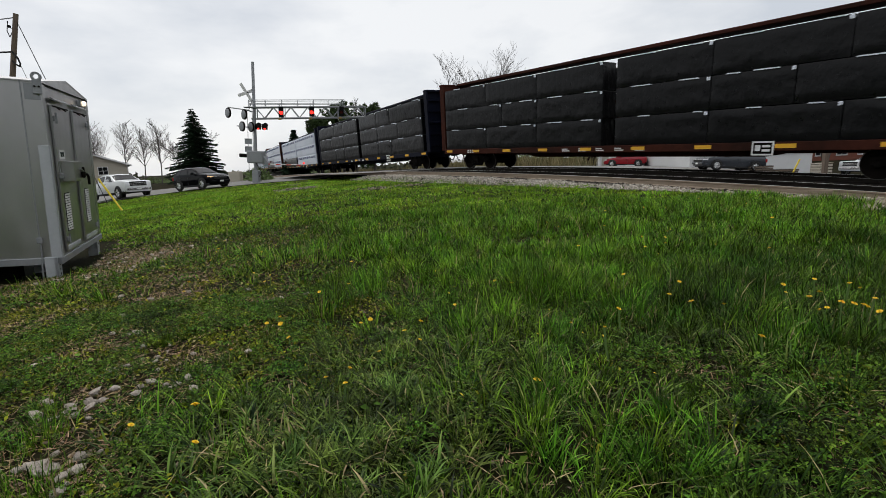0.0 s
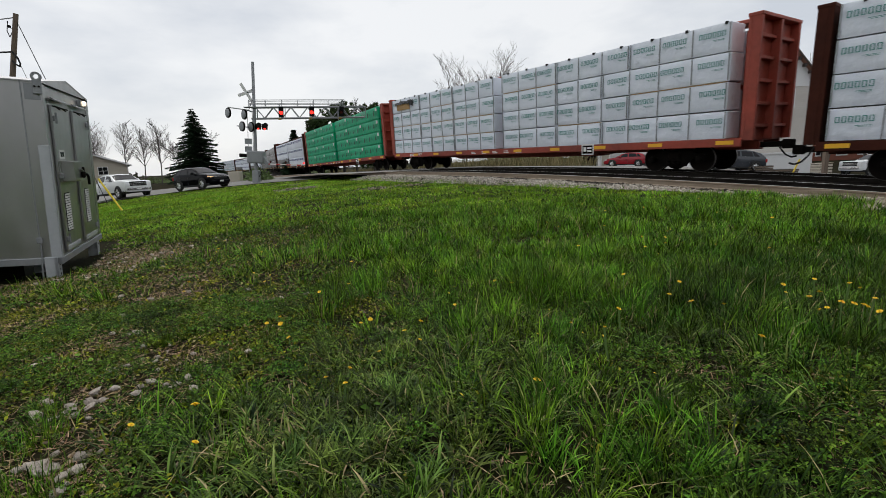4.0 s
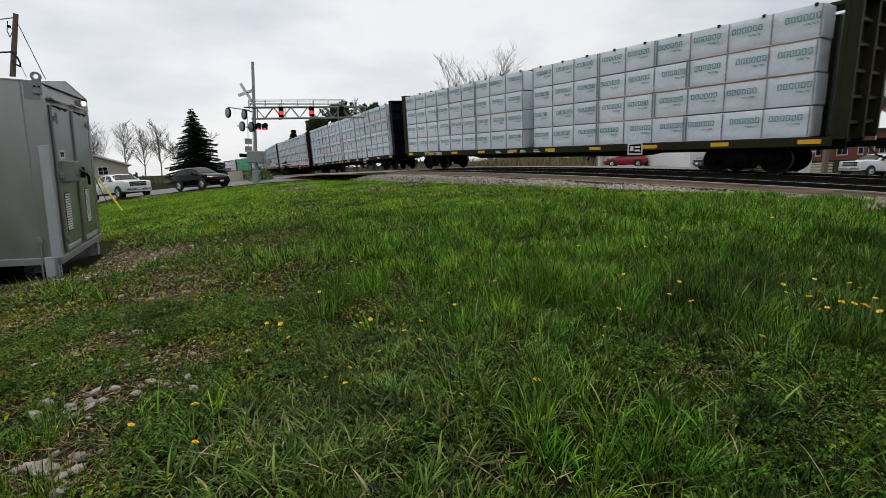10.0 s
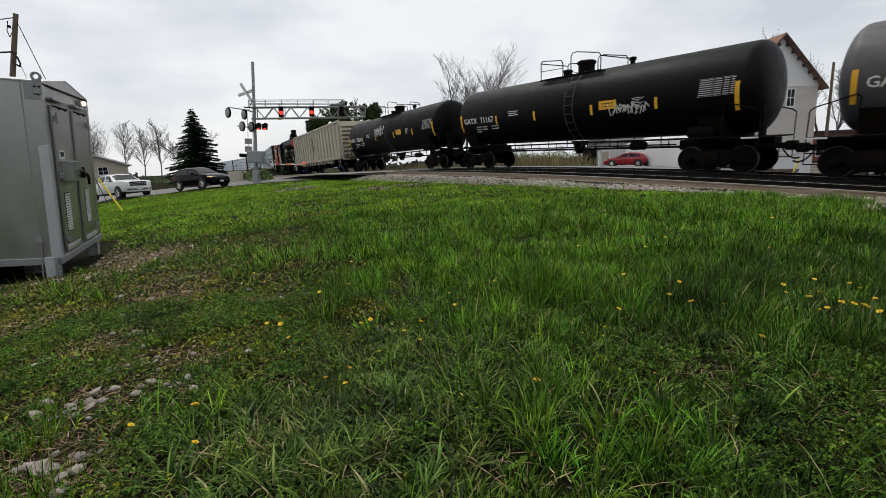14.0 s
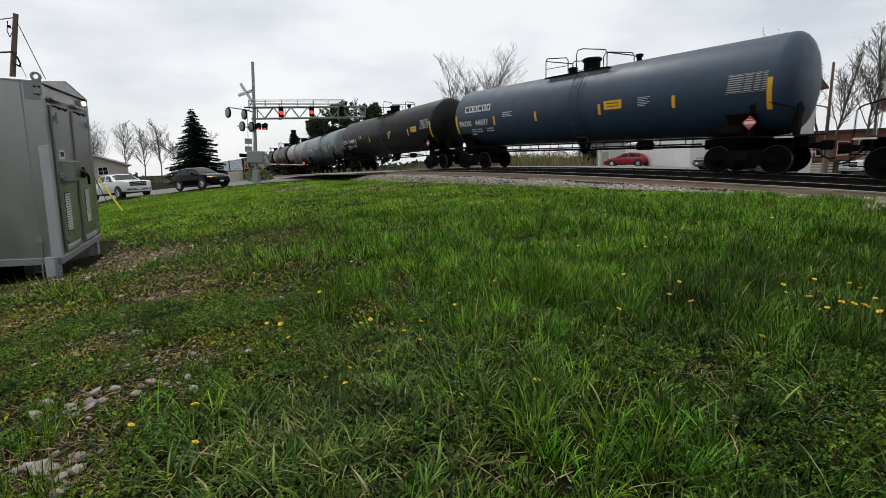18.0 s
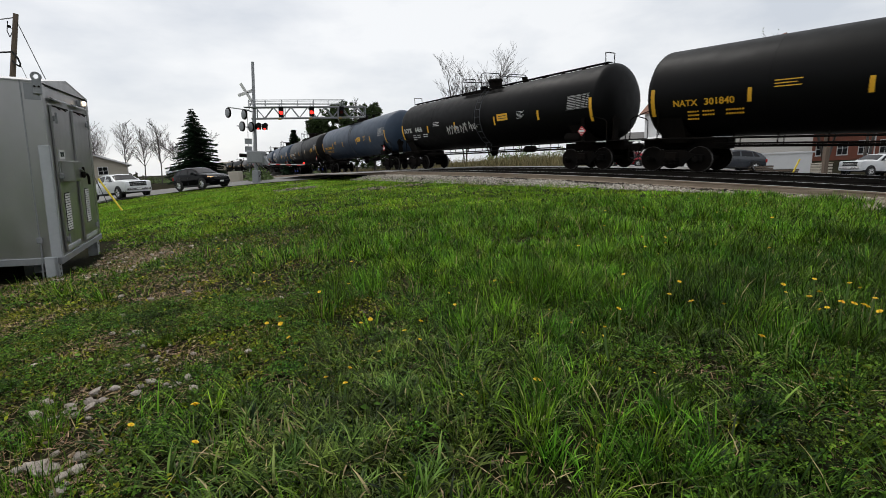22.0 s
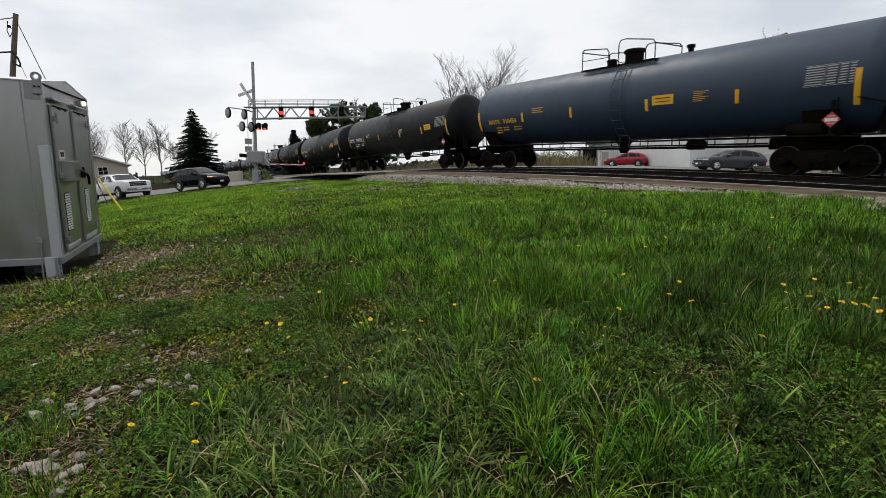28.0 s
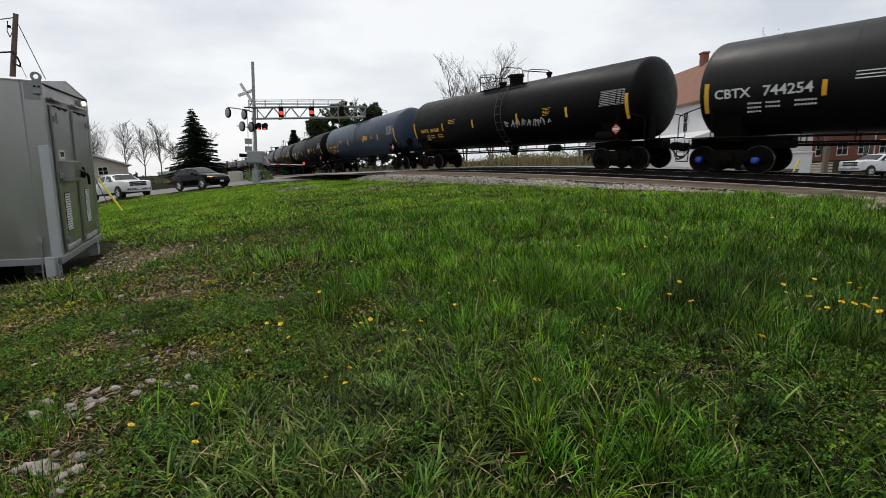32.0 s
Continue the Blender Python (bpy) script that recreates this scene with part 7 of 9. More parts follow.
part("side_panel", Geo().box(1.25, 2.1, -0.1, 0.1, 0.0, 1.9, 0.02), M_STUCCO, ks)
def pallet_stack(x, y, n, rz, label):
    """Loose timber pallets lying on one another: each with its deck boards and bearers."""
    st = thing("pallet_stack", label, "pallet", "timber stacked beyond the tracks", m=pose(x, y, gz(x, y) + 0.04, 0, 0, rz))
    rnd = random.Random(int(x * 7))
    for k in range(n):
        m = pose(rnd.uniform(-0.08, 0.08), rnd.uniform(-0.05, 0.05), 0.15 * k, 0, 0, rnd.uniform(-4, 4))
        g = Geo()
        for yy in (-0.5, 0.0, 0.5):
            g.box(-0.75, 0.75, yy - 0.05, yy + 0.05, 0.0, 0.10, 0.005)
        p = part("pallet", g, M_POLE, st, "grey weathered pallet", m=m)
        for q in range(6):
            part("deck_board", Geo().box(-0.75 + q * 0.27, -0.61 + q * 0.27, -0.55, 0.55, 0.10, 0.125), M_TIE, p)


pallet_stack(22.6, 33.2, 3, 12, "low stack of weathered timber pallets beside the road")
pallet_stack(24.8, 33.8, 2, -6, "two weathered timber pallets beside the road")
ct = thing("crate", "pale slatted timber crate on the ground", "crate", "timber stacked beyond the tracks", m=pose(26.6, 32.6, gz(26.6, 32.6) + 0.04, 0, 0, 8))
for k in range(4):
    part("slat", Geo().box(-0.5, 0.5, -0.36, -0.33, 0.05 + k * 0.2, 0.19 + k * 0.2), M_STUCCO, ct)
    part("slat", Geo().box(-0.5, -0.47, -0.33, 0.36, 0.05 + k * 0.2, 0.19 + k * 0.2), M_STUCCO, ct)
for x, y in ((-0.46, -0.31), (0.46, -0.31), (-0.46, 0.33), (0.46, 0.33)):
    part("corner_post", Geo().box(x - 0.03, x + 0.03, y - 0.03, y + 0.03, 0, 0.85), M_POLE, ct)
part("lid", Geo().box(-0.52, 0.52, -0.38, 0.38, 0.85, 0.88, 0.006), M_STUCCO, ct)
post = thing("wooden_post", "short brown wooden post", "post", m=pose(19.93, 24.2, gz(19.93, 24.2)))
part("shaft", Geo().box(-0.1, 0.1, -0.1, 0.1, -0.1, 1.65, 0.012), M_POLE, post)
fp = thing("flagpole", "white flagpole with a red and white flag", "flagpole", m=pose(54.6, 59.0, gz(54.6, 59.0)))
part("pole", Geo().cyl((0, 0, 0), (0, 0, 7.9), 0.07, 0.05, 10), M_SIDINGW, fp)
for k, (a, b, mt) in enumerate(((0.05, 0.75, M_RED), (0.75, 2.1, M_SIDINGW), (2.1, 2.8, M_RED))):
    part("flag_panel", Geo().add([(a, 0, 6.1 - a * 0.55), (b, 0.1 * k, 6.1 - b * 0.55), (b, 0.1 * k, 7.5 - b * 0.45), (a, 0, 7.5 - a * 0.45), (a, 0.02, 6.1 - a * 0.55), (b, 0.1 * k + 0.02, 6.1 - b * 0.55), (b, 0.1 * k + 0.02, 7.5 - b * 0.45), (a, 0.02, 7.5 - a * 0.45)], [(0, 1, 2, 3), (4, 7, 6, 5), (0, 4, 5, 1), (2, 6, 7, 3), (1, 5, 6, 2), (0, 3, 7, 4)]), mt, fp, "red and white flag panel")
part("flag_device", Geo().cyl((1.42, 0.0, 6.15), (1.42, 0.14, 6.15), 0.28, n=8), M_RED, fp)
utility_pole(38.1, 46.5, -2.6, 8.2, 0.13, "grey wooden utility pole beyond the tracks")
box2 = thing("utility_cabinet", "low grey metal cabinet beyond the road", "utility cabinet", m=pose(-18.4, 42.5, gz(-18.4, 42.5)))
part("case", Geo().box(-0.5, 0.5, -0.4, 0.4, 0, 0.95, 0.03), M_STUCCO, box2)

# ---- trees ----
def bare_tree(name, x, y, z0, height, seed, spread_=0.5, trunk_r=0.16, depth=4, label="leafless grey tree with fine branches", stems=1, bud=0, crook=0.05):
    """Slender stems that run to the top, with rising limbs, side branches and fine twigs."""
    rnd = random.Random(seed)
    t = thing(name, label, "tree", "bare trees", m=pose(x, y, z0))
    trunk, limbs, twigs, tips = Geo(), Geo(), Geo(), []

    def run(p, d, length, r, lev, segs):
        """One wavering branch; gives its points, directions and radii."""
        out = []
        q = Vector(p)
        for k in range(segs):
            d = (d + Vector((rnd.gauss(0, crook), rnd.gauss(0, crook), 0.03 if lev else 0.0))).normalized()
            n = q + d * (length / segs)
            r2 = r * (1 - 0.85 / segs) if lev else r * (1 - 0.8 / segs)
            (trunk if lev == 0 else limbs if lev == 1 else twigs).cyl(q, n, max(r, 0.017), max(r2, 0.013), 7 if lev == 0 else 4 if lev == 1 else 3, caps=False)
            q, r = n, r2
            out.append((q.copy(), d.copy(), r))
        tips.append(q)
        return out

    def side(d, amount):
        a = rnd.uniform(0, 2 * math.pi)
        o = Vector((math.cos(a), math.sin(a), 0.1))
        return (d + o * amount).normalized()

    for s in range(stems):
        lean = Vector((rnd.uniform(-0.32, 0.32) if stems > 1 else rnd.uniform(-0.07, 0.07), rnd.uniform(-0.15, 0.15), 1)).normalized()
        hh = height * (1.0 if s == 0 else rnd.uniform(0.72, 0.95))
        main = run((rnd.uniform(-0.3, 0.3) * (stems > 1), 0, -0.2), lean, hh, trunk_r, 0, 12)
        for k, (p, d, r) in enumerate(main):
            f = k / 12
            if f < 0.30:
                continue
            for _ in range(3 if f < 0.75 else 2):
                ll = hh * (0.46 - 0.30 * f) * (0.55 + spread_) * rnd.uniform(0.5, 1.1)
                limb = run(p, side(d, spread_ * rnd.uniform(0.7, 1.5)), ll, r * 0.5, 1, 6)
                for i, (p2, d2, r2) in enumerate(limb[1:]):
                    for _ in range(2):
                        tw = run(p2, side(d2, rnd.uniform(0.5, 1.0)), ll * rnd.uniform(0.22, 0.45), r2 * 0.55, 2, 3)
                        if depth > 3:
                            for p3, d3, r3 in tw:
                                run(p3, side(d3, 0.7), ll * rnd.uniform(0.10, 0.2), r3 * 0.6, 2, 1)
    part("trunk", trunk, M_BARK, t)
    part("limb", limbs, M_BARK, t)["kind"] = "stuff"
    part("twig", twigs, M_BARK, t)["kind"] = "stuff"
    if bud:
        lf = Geo()
        for q in tips[::3]:
            c = q + Vector((rnd.gauss(0, 0.2), rnd.gauss(0, 0.2), rnd.gauss(0, 0.2)))
            e1 = Vector((rnd.gauss(0, 1), rnd.gauss(0, 1), rnd.gauss(0, 1))).normalized() * 0.09
            e2 = e1.orthogonal().normalized() * 0.07
            lf.add([c - e1, c + e2, c + e1, c - e2], [(0, 1, 2, 3)])
        part("crown", lf, M_LEAF, t, "thin crown of small new leaves")["kind"] = "stuff"
    return t


def pine(x, y, z0, height, width, seed):
    """A broad pine: rising limbs that end in tufts of needles, with gaps between."""
    rnd = random.Random(seed)
    t = thing("pine_tree", "dark green pine with an open uneven crown", "tree", "evergreen trees", m=pose(x, y, z0))
    trunk, limbs, nd = Geo(), Geo(), Geo()
    trunk.cyl((0, 0, -0.3), (0.2, 0, height * 0.9), height * 0.022, 0.05, 8)
    for k in range(58):
        f = 0.12 + 0.86 * (k + rnd.random()) / 58
        z = height * f * 0.92
        a = k * 2.4 + rnd.uniform(-0.5, 0.5)
        rl = width / 2 * (1.05 - 0.75 * f ** 1.6) * rnd.uniform(0.55, 1.1)
        tip = Vector((math.cos(a) * rl, math.sin(a) * rl, z + rl * rnd.uniform(0.0, 0.45)))
        root = Vector((0, 0, z))
        limbs.cyl(root, tip, 0.05, 0.015, 4, caps=False)
        for q in range(9):
            c = root.lerp(tip, 0.35 + 0.65 * (q + rnd.random()) / 9) + Vector((rnd.gauss(0, 0.36), rnd.gauss(0, 0.36), rnd.gauss(0, 0.2)))
            for _ in range(26):
                e = Vector((rnd.gauss(0, 1), rnd.gauss(0, 1), rnd.gauss(0.35, 0.8))).normalized() * rnd.uniform(0.28, 0.55)
                o = e.orthogonal().normalized() * 0.10
                nd.add([c - o, c + o, c + e], [(0, 1, 2)])
    part("trunk", trunk, M_BARK, t)
    part("limb", limbs, M_BARK, t)["kind"] = "stuff"
    part("crown", nd.mesh("crown", M_PINE, smooth=False), None, t, "tufts of dark needles")["kind"] = "stuff"
    return t


def conifer(x, y, z0, height, width, seed, label="dark green spruce with drooping branches", name="spruce_tree", gappy=0.0, base=0.08, power=0.85):
    rnd = random.Random(seed)
    t = thing(name, label, "tree", "evergreen trees", m=pose(x, y, z0))
    part("trunk", Geo().cyl((0, 0, -0.3), (0, 0, height * 0.97), height * 0.016, 0.02, 8), M_BARK, t)
    limbs, needles = Geo(), Geo()
    z = height * base
    while z < height * 0.985:
        f = (z / height - base) / (1 - base)
        rad = width / 2 * (1 - f) ** power + 0.12
        n = max(4, int(9 * (1 - f * 0.5)))
        a0 = rnd.uniform(0, 6.28)
        for k in range(n):
            if rnd.random() < gappy:
                continue
            a = a0 + 2 * math.pi * k / n + rnd.uniform(-0.25, 0.25)
            rl = rad * rnd.choice((0.6, 0.8, 0.92, 1.0, 1.12)) * rnd.uniform(0.88, 1.1)
            d = Vector((math.cos(a), math.sin(a), 0))
            tip = d * rl + Vector((0, 0, z - rl * rnd.uniform(0.10, 0.28)))
            root = Vector((0, 0, z))
            limbs.cyl(root, tip, 0.03 + 0.02 * (1 - f), 0.01, 4, caps=False)
            m = max(4, int(rl / 0.17))
            for q in range(m):
                u = (q + 0.7) / m
                c = root.lerp(tip, u)
                s = (0.62 - 0.2 * u) * (0.55 + 0.55 * (1 - f)) * rnd.uniform(0.8, 1.25)
                side = Vector((-d.y, d.x, 0))
                for sgn in (-1, 1):
                    o = side * sgn * s * rnd.uniform(0.7, 1.3) + d * s * 0.55 + Vector((0, 0, -s * rnd.uniform(0.15, 0.5)))
                    b = d * s * 0.5
                    needles.add([c - b * 0.4, c + b, c + o, c + o * 0.6 - b * 0.5 + Vector((0, 0, 0.05))], [(0, 1, 2), (0, 2, 3)])
                needles.add([c + Vector((0, 0, 0.1)), c + d * s * 0.8 + Vector((0, 0, rnd.uniform(-0.05, 0.16))), c + side * s * 0.4 - Vector((0, 0, s * 0.4))], [(0, 1, 2)])
        z += height * 0.011 + 0.04
    part("limbs", limbs, M_BARK, t)
    cr = part("crown", needles.mesh("crown", M_NEEDLE, smooth=False), None, t, "layered dark needles")
    cr["kind"] = "stuff"
    return t


conifer(-39.1, 77.0, -1.2, 11.9, 9.4, 3, gappy=0.28)
pine(-13.4, 66.5, -0.8, 10.2, 9.5, 4)
pine(-17.0, 68.5, -0.8, 8.6, 7.0, 24)
pine(-9.4, 69.0, -0.8, 10.4, 6.5, 14)
conifer(-21.4, 71.0, -0.8, 7.0, 4.0, 5)
bare_tree("bare_tree", -12.6, 72.0, -0.8, 9.6, 7, 0.4, 0.14, 4)
for x, y, h, sd in ((-60.2, 84, 9.6, 31), (-58.4, 83, 10.2, 32), (-56.0, 84, 9.8, 33), (-52.4, 84, 8.8, 34), (-48.4, 82, 9.4, 35)):
    bare_tree("bare_tree", x, y, -1.4, h, sd, 0.62, 0.12, 4)
for x, y, h, sd in ((-43.6, 80, 7.6, 36), (-41.0, 80, 6.2, 37), (-38.2, 80, 8.6, 39)):
    bare_tree("bare_tree", x, y, -1.4, h, sd, 0.7, 0.13, 4, "small crooked leafless tree", crook=0.16)
bare_tree("bare_tree", 4.4, 78.5, -1.0, 15.4, 41, 0.6, 0.14, 4, "tall leafless tree with fine upright branches", stems=3)
bare_tree("bare_tree", 8.8, 79.0, -1.0, 16.2, 42, 0.6, 0.15, 4, "tall leafless tree with fine upright branches", stems=3)
for x, y, h, sd in ((43.0, 52.0, 14.0, 51), (47.5, 52.5, 15.0, 52), (39.0, 56.0, 12.0, 53), (52.0, 54.0, 15.0, 54)):
    bare_tree("bare_tree", x, y, -2.6, h, sd, 0.42, 0.16, 4, "leafless dark tree behind the houses", bud=1, stems=2)


def shrub(x, y, r, h, seed, mt, label, n=900):
    rnd = random.Random(seed)
    t = thing("shrub", label, "shrub", "shrubs", m=pose(x, y, gz(x, y)))
    lf, st = Geo(), Geo()
    for k in range(9):
        a = rnd.uniform(0, 6.28)
        st.cyl((0, 0, -0.1), (math.cos(a) * r * 0.6, math.sin(a) * r * 0.6, h * rnd.uniform(0.6, 0.95)), 0.03, 0.01, 4)
    for k in range(n):
        a, q = rnd.uniform(0, 6.28), r * rnd.random() ** 0.5
        z = h * (1 - (q / r) ** 2) * rnd.uniform(0.15, 1.1) + 0.1
        c = Vector((q * math.cos(a), q * math.sin(a), z))
        e1 = Vector((rnd.gauss(0, 1), rnd.gauss(0, 1), rnd.gauss(0, 1))).normalized() * 0.11
        e2 = e1.orthogonal().normalized() * 0.08
        lf.add([c - e1, c + e2, c + e1, c - e2], [(0, 1, 2, 3)])
    part("stems", st, M_BARK, t)
    part("foliage", lf.mesh("foliage", mt, smooth=False), None, t)["kind"] = "stuff"


M_DRY = mat("dry_reed", (0.20, 0.165, 0.07), (0.11, 0.10, 0.045), rough=0.85, scale=3, island=0.3)
for k in range(7):
    shrub(6.5 + k * 1.7, 57.5 + 0.6 * (k % 2), 1.5, 2.0 + 0.3 * (k % 3), 60 + k, M_LEAF, "green leafy shrub beyond the tracks")
for x, y in ((-14.6, 38.5), (-16.2, 41.5), (24.2, 44.5), (25.6, 45.0)):
    shrub(x, y, 1.0, 0.9, int(x * 10) + 300, M_LEAF, "low green weedy shrub", 500)
for k in range(10):
    shrub(-64 + k * 5.2, 96 + (k % 3), 3.4, 1.3, 90 + k, M_LEAF if k % 3 else M_BARK, "low scrub in front of the far trees", 600)

def far_woods(name, pts, h, n, mt, label, seed):
    """A distant belt of trees: many leaf clumps over an uneven skyline."""
    r = np.random.default_rng(seed)
    pts = np.array(pts, float)
    t = r.uniform(0, len(pts) - 1, n)
    i = np.minimum(t.astype(int), len(pts) - 2)
    f = (t - i)[:, None]
    p = pts[i] * (1 - f) + pts[i + 1] * f + r.normal(0, 3.0, (n, 2))
    top = h * (0.62 + 0.22 * np.sin(t * 9.1) + 0.16 * np.sin(t * 23.7 + 1))
    z = -3 + top * r.random(n) ** 0.7
    g = Geo()
    vs, fs = [], []
    for k in range(n):
        c = Vector((p[k, 0], p[k, 1], z[k]))
        e1 = Vector(r.normal(0, 1, 3)).normalized() * r.uniform(0.5, 1.1)
        e2 = e1.orthogonal().normalized() * r.uniform(0.4, 0.8)
        o = len(vs)
        vs += [c - e1, c + e2, c + e1, c - e2]
        fs.append((o, o + 1, o + 2, o + 3))
    g.add(vs, fs)
    return tagged(new(name, g.mesh(name, mt, smooth=False)), label, "woods", kind="stuff")


M_WOODS = mat("distant_spring_woods", (0.075, 0.075, 0.05), (0.045, 0.05, 0.035), rough=0.95, scale=0.5, island=0.35, spec=0.05)
far_woods("far_woods", [(-260, 190), (-150, 175), (-90, 165), (-40, 150), (10, 140), (60, 130), (110, 110), (150, 70)], 4.5, 9000, M_WOODS, "distant brown-green belt of trees", 5)

# unseen belt behind the camera, added to darken reflections and block sky light
far_woods("far_woods", [(-75, 12), (-62, -18), (-34, -40), (0, -46), (34, -40), (60, -16), (74, 12)], 15.0, 9000, M_WOODS, "unseen belt of trees added behind the meadow to darken reflections", 6)
# ---- track details: ties, joint bars, ballast ----
tie_me = Geo().box(-0.115, 0.115, -1.3, 1.3, -0.36, -0.185, 0.012).mesh("tie", M_TIE)
plate_me = Geo().box(-0.1, 0.1, -0.17, 0.17, -0.186, -0.172).mesh("tie_plate", M_RAIL)
TRACKS = [o for o in scene.objects if o.name.startswith("railway_track")]
for track, lat in zip(TRACKS, (-4.2, 0.0)):
    s = -26.0
    while s < 46:
        if not 2.8 < s < 17.2:
            x, y, a = rail_at(s, lat + 0.75)
            m = pose(float(x), float(y), float(rail_z(s)) + random.uniform(-0.015, 0.01), 0, 0, math.degrees(float(a)) + 90 + random.uniform(-1, 1))
            part("tie", tie_me, None, track, m=m)
        s += 0.52 + random.uniform(-0.03, 0.03)
    for s in (-17.6, -8.2, 1.2):
        x, y, a = rail_at(s, lat)
        part("joint_bar", Geo().box(-0.45, 0.45, -0.042, 0.042, -0.145, -0.045, 0.01), M_RAIL if lat < -1 else M_RAILSHADE, track, "bolted joint bar", m=pose(float(x), float(y), float(rail_z(s)), 0, 0, math.degrees(float(a)) + 90))


def flat_mesh(name, verts, tris, material, smooth_=False):
    """A mesh from arrays of vertices and triangles."""
    me = bpy.data.meshes.new(name)
    me.vertices.add(len(verts))
    me.vertices.foreach_set("co", np.ascontiguousarray(verts, np.float32).ravel())
    me.loops.add(tris.size)
    me.loops.foreach_set("vertex_index", np.ascontiguousarray(tris, np.int32).ravel())
    me.polygons.add(len(tris))
    me.polygons.foreach_set("loop_start", np.arange(0, tris.size, 3, dtype=np.int32))
    me.update(calc_edges=True)
    if smooth_:
        me.polygons.foreach_set("use_smooth", [True] * len(tris))
    me.materials.append(material)
    return me


RNG = np.random.default_rng(12)


def pebbles(name, x, y, z, size, material, label, category):
    """Many small angular stones in one mesh."""
    n = len(x)
    base = np.array([(1, 0, 0), (0, 1, 0), (-1, 0, 0), (0, -1, 0), (0, 0, 1), (0, 0, -1)], float)
    tri = np.array([(0, 1, 4), (1, 2, 4), (2, 3, 4), (3, 0, 4), (1, 0, 5), (2, 1, 5), (3, 2, 5), (0, 3, 5)])
    v = base[None] * (size[:, None, None] * RNG.uniform(0.55, 1.25, (n, 6, 1))) * np.array([1.2, 1.0, 0.7])
    v += RNG.normal(0, 0.22, (n, 6, 3)) * size[:, None, None]
    a = RNG.uniform(0, 2 * np.pi, n)
    c, s = np.cos(a)[:, None], np.sin(a)[:, None]
    vx, vy = v[..., 0] * c - v[..., 1] * s, v[..., 0] * s + v[..., 1] * c
    v = np.stack([vx + x[:, None], vy + y[:, None], v[..., 2] + z[:, None]], 2).reshape(-1, 3)
    t = (tri[None] + (np.arange(n) * 6)[:, None, None]).reshape(-1, 3)
    ob = new(name, flat_mesh(name, v, t, material))
    return tagged(ob, label, category, kind="stuff")


# ballast thins out with distance from the meadow's edge
bs = np.concatenate([RNG.uniform(-23, 3, 26000), RNG.uniform(4, 60, 4000)])
bl = np.where(RNG.random(len(bs)) < 0.6, RNG.uniform(-6.6, -4.25, len(bs)), RNG.uniform(-4.2, 2.4, len(bs)))
keep = ~((bs > 2.8) & (bs < 17.2)) & ((bl > -5.6) | (RNG.random(len(bs)) < 0.55))
bs, bl = bs[keep], bl[keep]
bx, by, _ = rail_at(bs, bl)
bz = ground_z(bx, by) + 0.01 + RNG.uniform(0, 0.03, len(bs))
bsize = RNG.uniform(0.018, 0.05, len(bs))
# pale stones on the shoulder; those between the rails carry painted shade
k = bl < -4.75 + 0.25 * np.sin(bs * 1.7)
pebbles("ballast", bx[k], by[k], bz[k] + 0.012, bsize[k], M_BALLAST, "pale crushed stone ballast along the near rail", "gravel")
pebbles("ballast", bx[~k], by[~k], bz[~k], bsize[~k], M_SHADESTONE, "ballast between the rails, shade put into its colour", "gravel")

rs_, rl_ = RNG.uniform(-30, -14, 9000), RNG.uniform(-13, -4.35, 9000)
k = rl_ > np.interp(rs_, [-30, -22, -19.8, -18.9, -17.6, -16.2, -14], [-13, -12.4, -9.6, -8.0, -6.7, -6.3, -6.2])
rx_, ry_, _ = rail_at(rs_[k], rl_[k])
rubble = RNG.uniform(0.03, 0.085, len(rx_))
pebbles("rubble", rx_, ry_, ground_z(rx_, ry_) + rubble * 0.3, rubble, M_RUBBLE, "coarse pale broken stone between the meadow and the track", "gravel")

# ---- meadow: grass, weeds, flowers, stones ----
BARE = [(-4.5, 5.6, 0.6, 0.9), (-4.4, 6.8, 0.7, 0.85), (-5.0, 7.4, 0.8, 0.8), (-5.8, 8.6, 0.7, 0.4), (-6.5, 5.0, 1.6, 0.95), (-3.7, 6.4, 0.6, 0.5),
        (-1.46, 1.70, 0.22, 1.0), (-1.25, 1.30, 0.22, 1.0), (-1.12, 1.21, 0.16, 1.0), (-1.29, 1.80, 0.10, 0.6), (-1.07, 1.78, 0.09, 0.6), (-1.46, 2.16, 0.17, 0.8),
        (-1.20, 2.12, 0.15, 0.75), (-1.97, 2.52, 0.25, 0.75), (0.14, 1.13, 0.12, 0.45), (0.26, 1.06, 0.09, 0.4), (-2.24, 3.57, 0.32, 0.7), (-1.26, 3.25, 0.25, 0.7),
        (-0.36, 3.29, 0.20, 0.55), (-1.6, 2.9, 0.2, 0.5), (-2.6, 4.4, 0.4, 0.5), (-3.0, 3.1, 0.4, 0.55), (-0.62, 1.38, 0.1, 0.5), (0.95, 1.62, 0.10, 0.55),
        (-7.0, 23.0, 1.3, 0.95), (-8.7, 30.0, 1.6, 0.6), (-2.6, 18.6, 1.0, 0.85), (-1.2, 19.0, 0.9, 0.8), (-3.9, 17.4, 0.7, 0.5), (-3.5, 27.0, 1.4, 0.55)]
CLOVER = [(0.24, 1.71, 0.22, 1.0), (0.84, 1.66, 0.20, 0.9), (0.86, 1.04, 0.22, 1.0), (1.15, 1.10, 0.3, 1.0), (1.3, 1.42, 0.25, 0.8), (-0.1, 2.55, 0.25, 0.7), (0.6, 2.4, 0.2, 0.6), (-0.02, 1.30, 0.12, 0.7), (2.1, 2.2, 0.3, 0.6)]


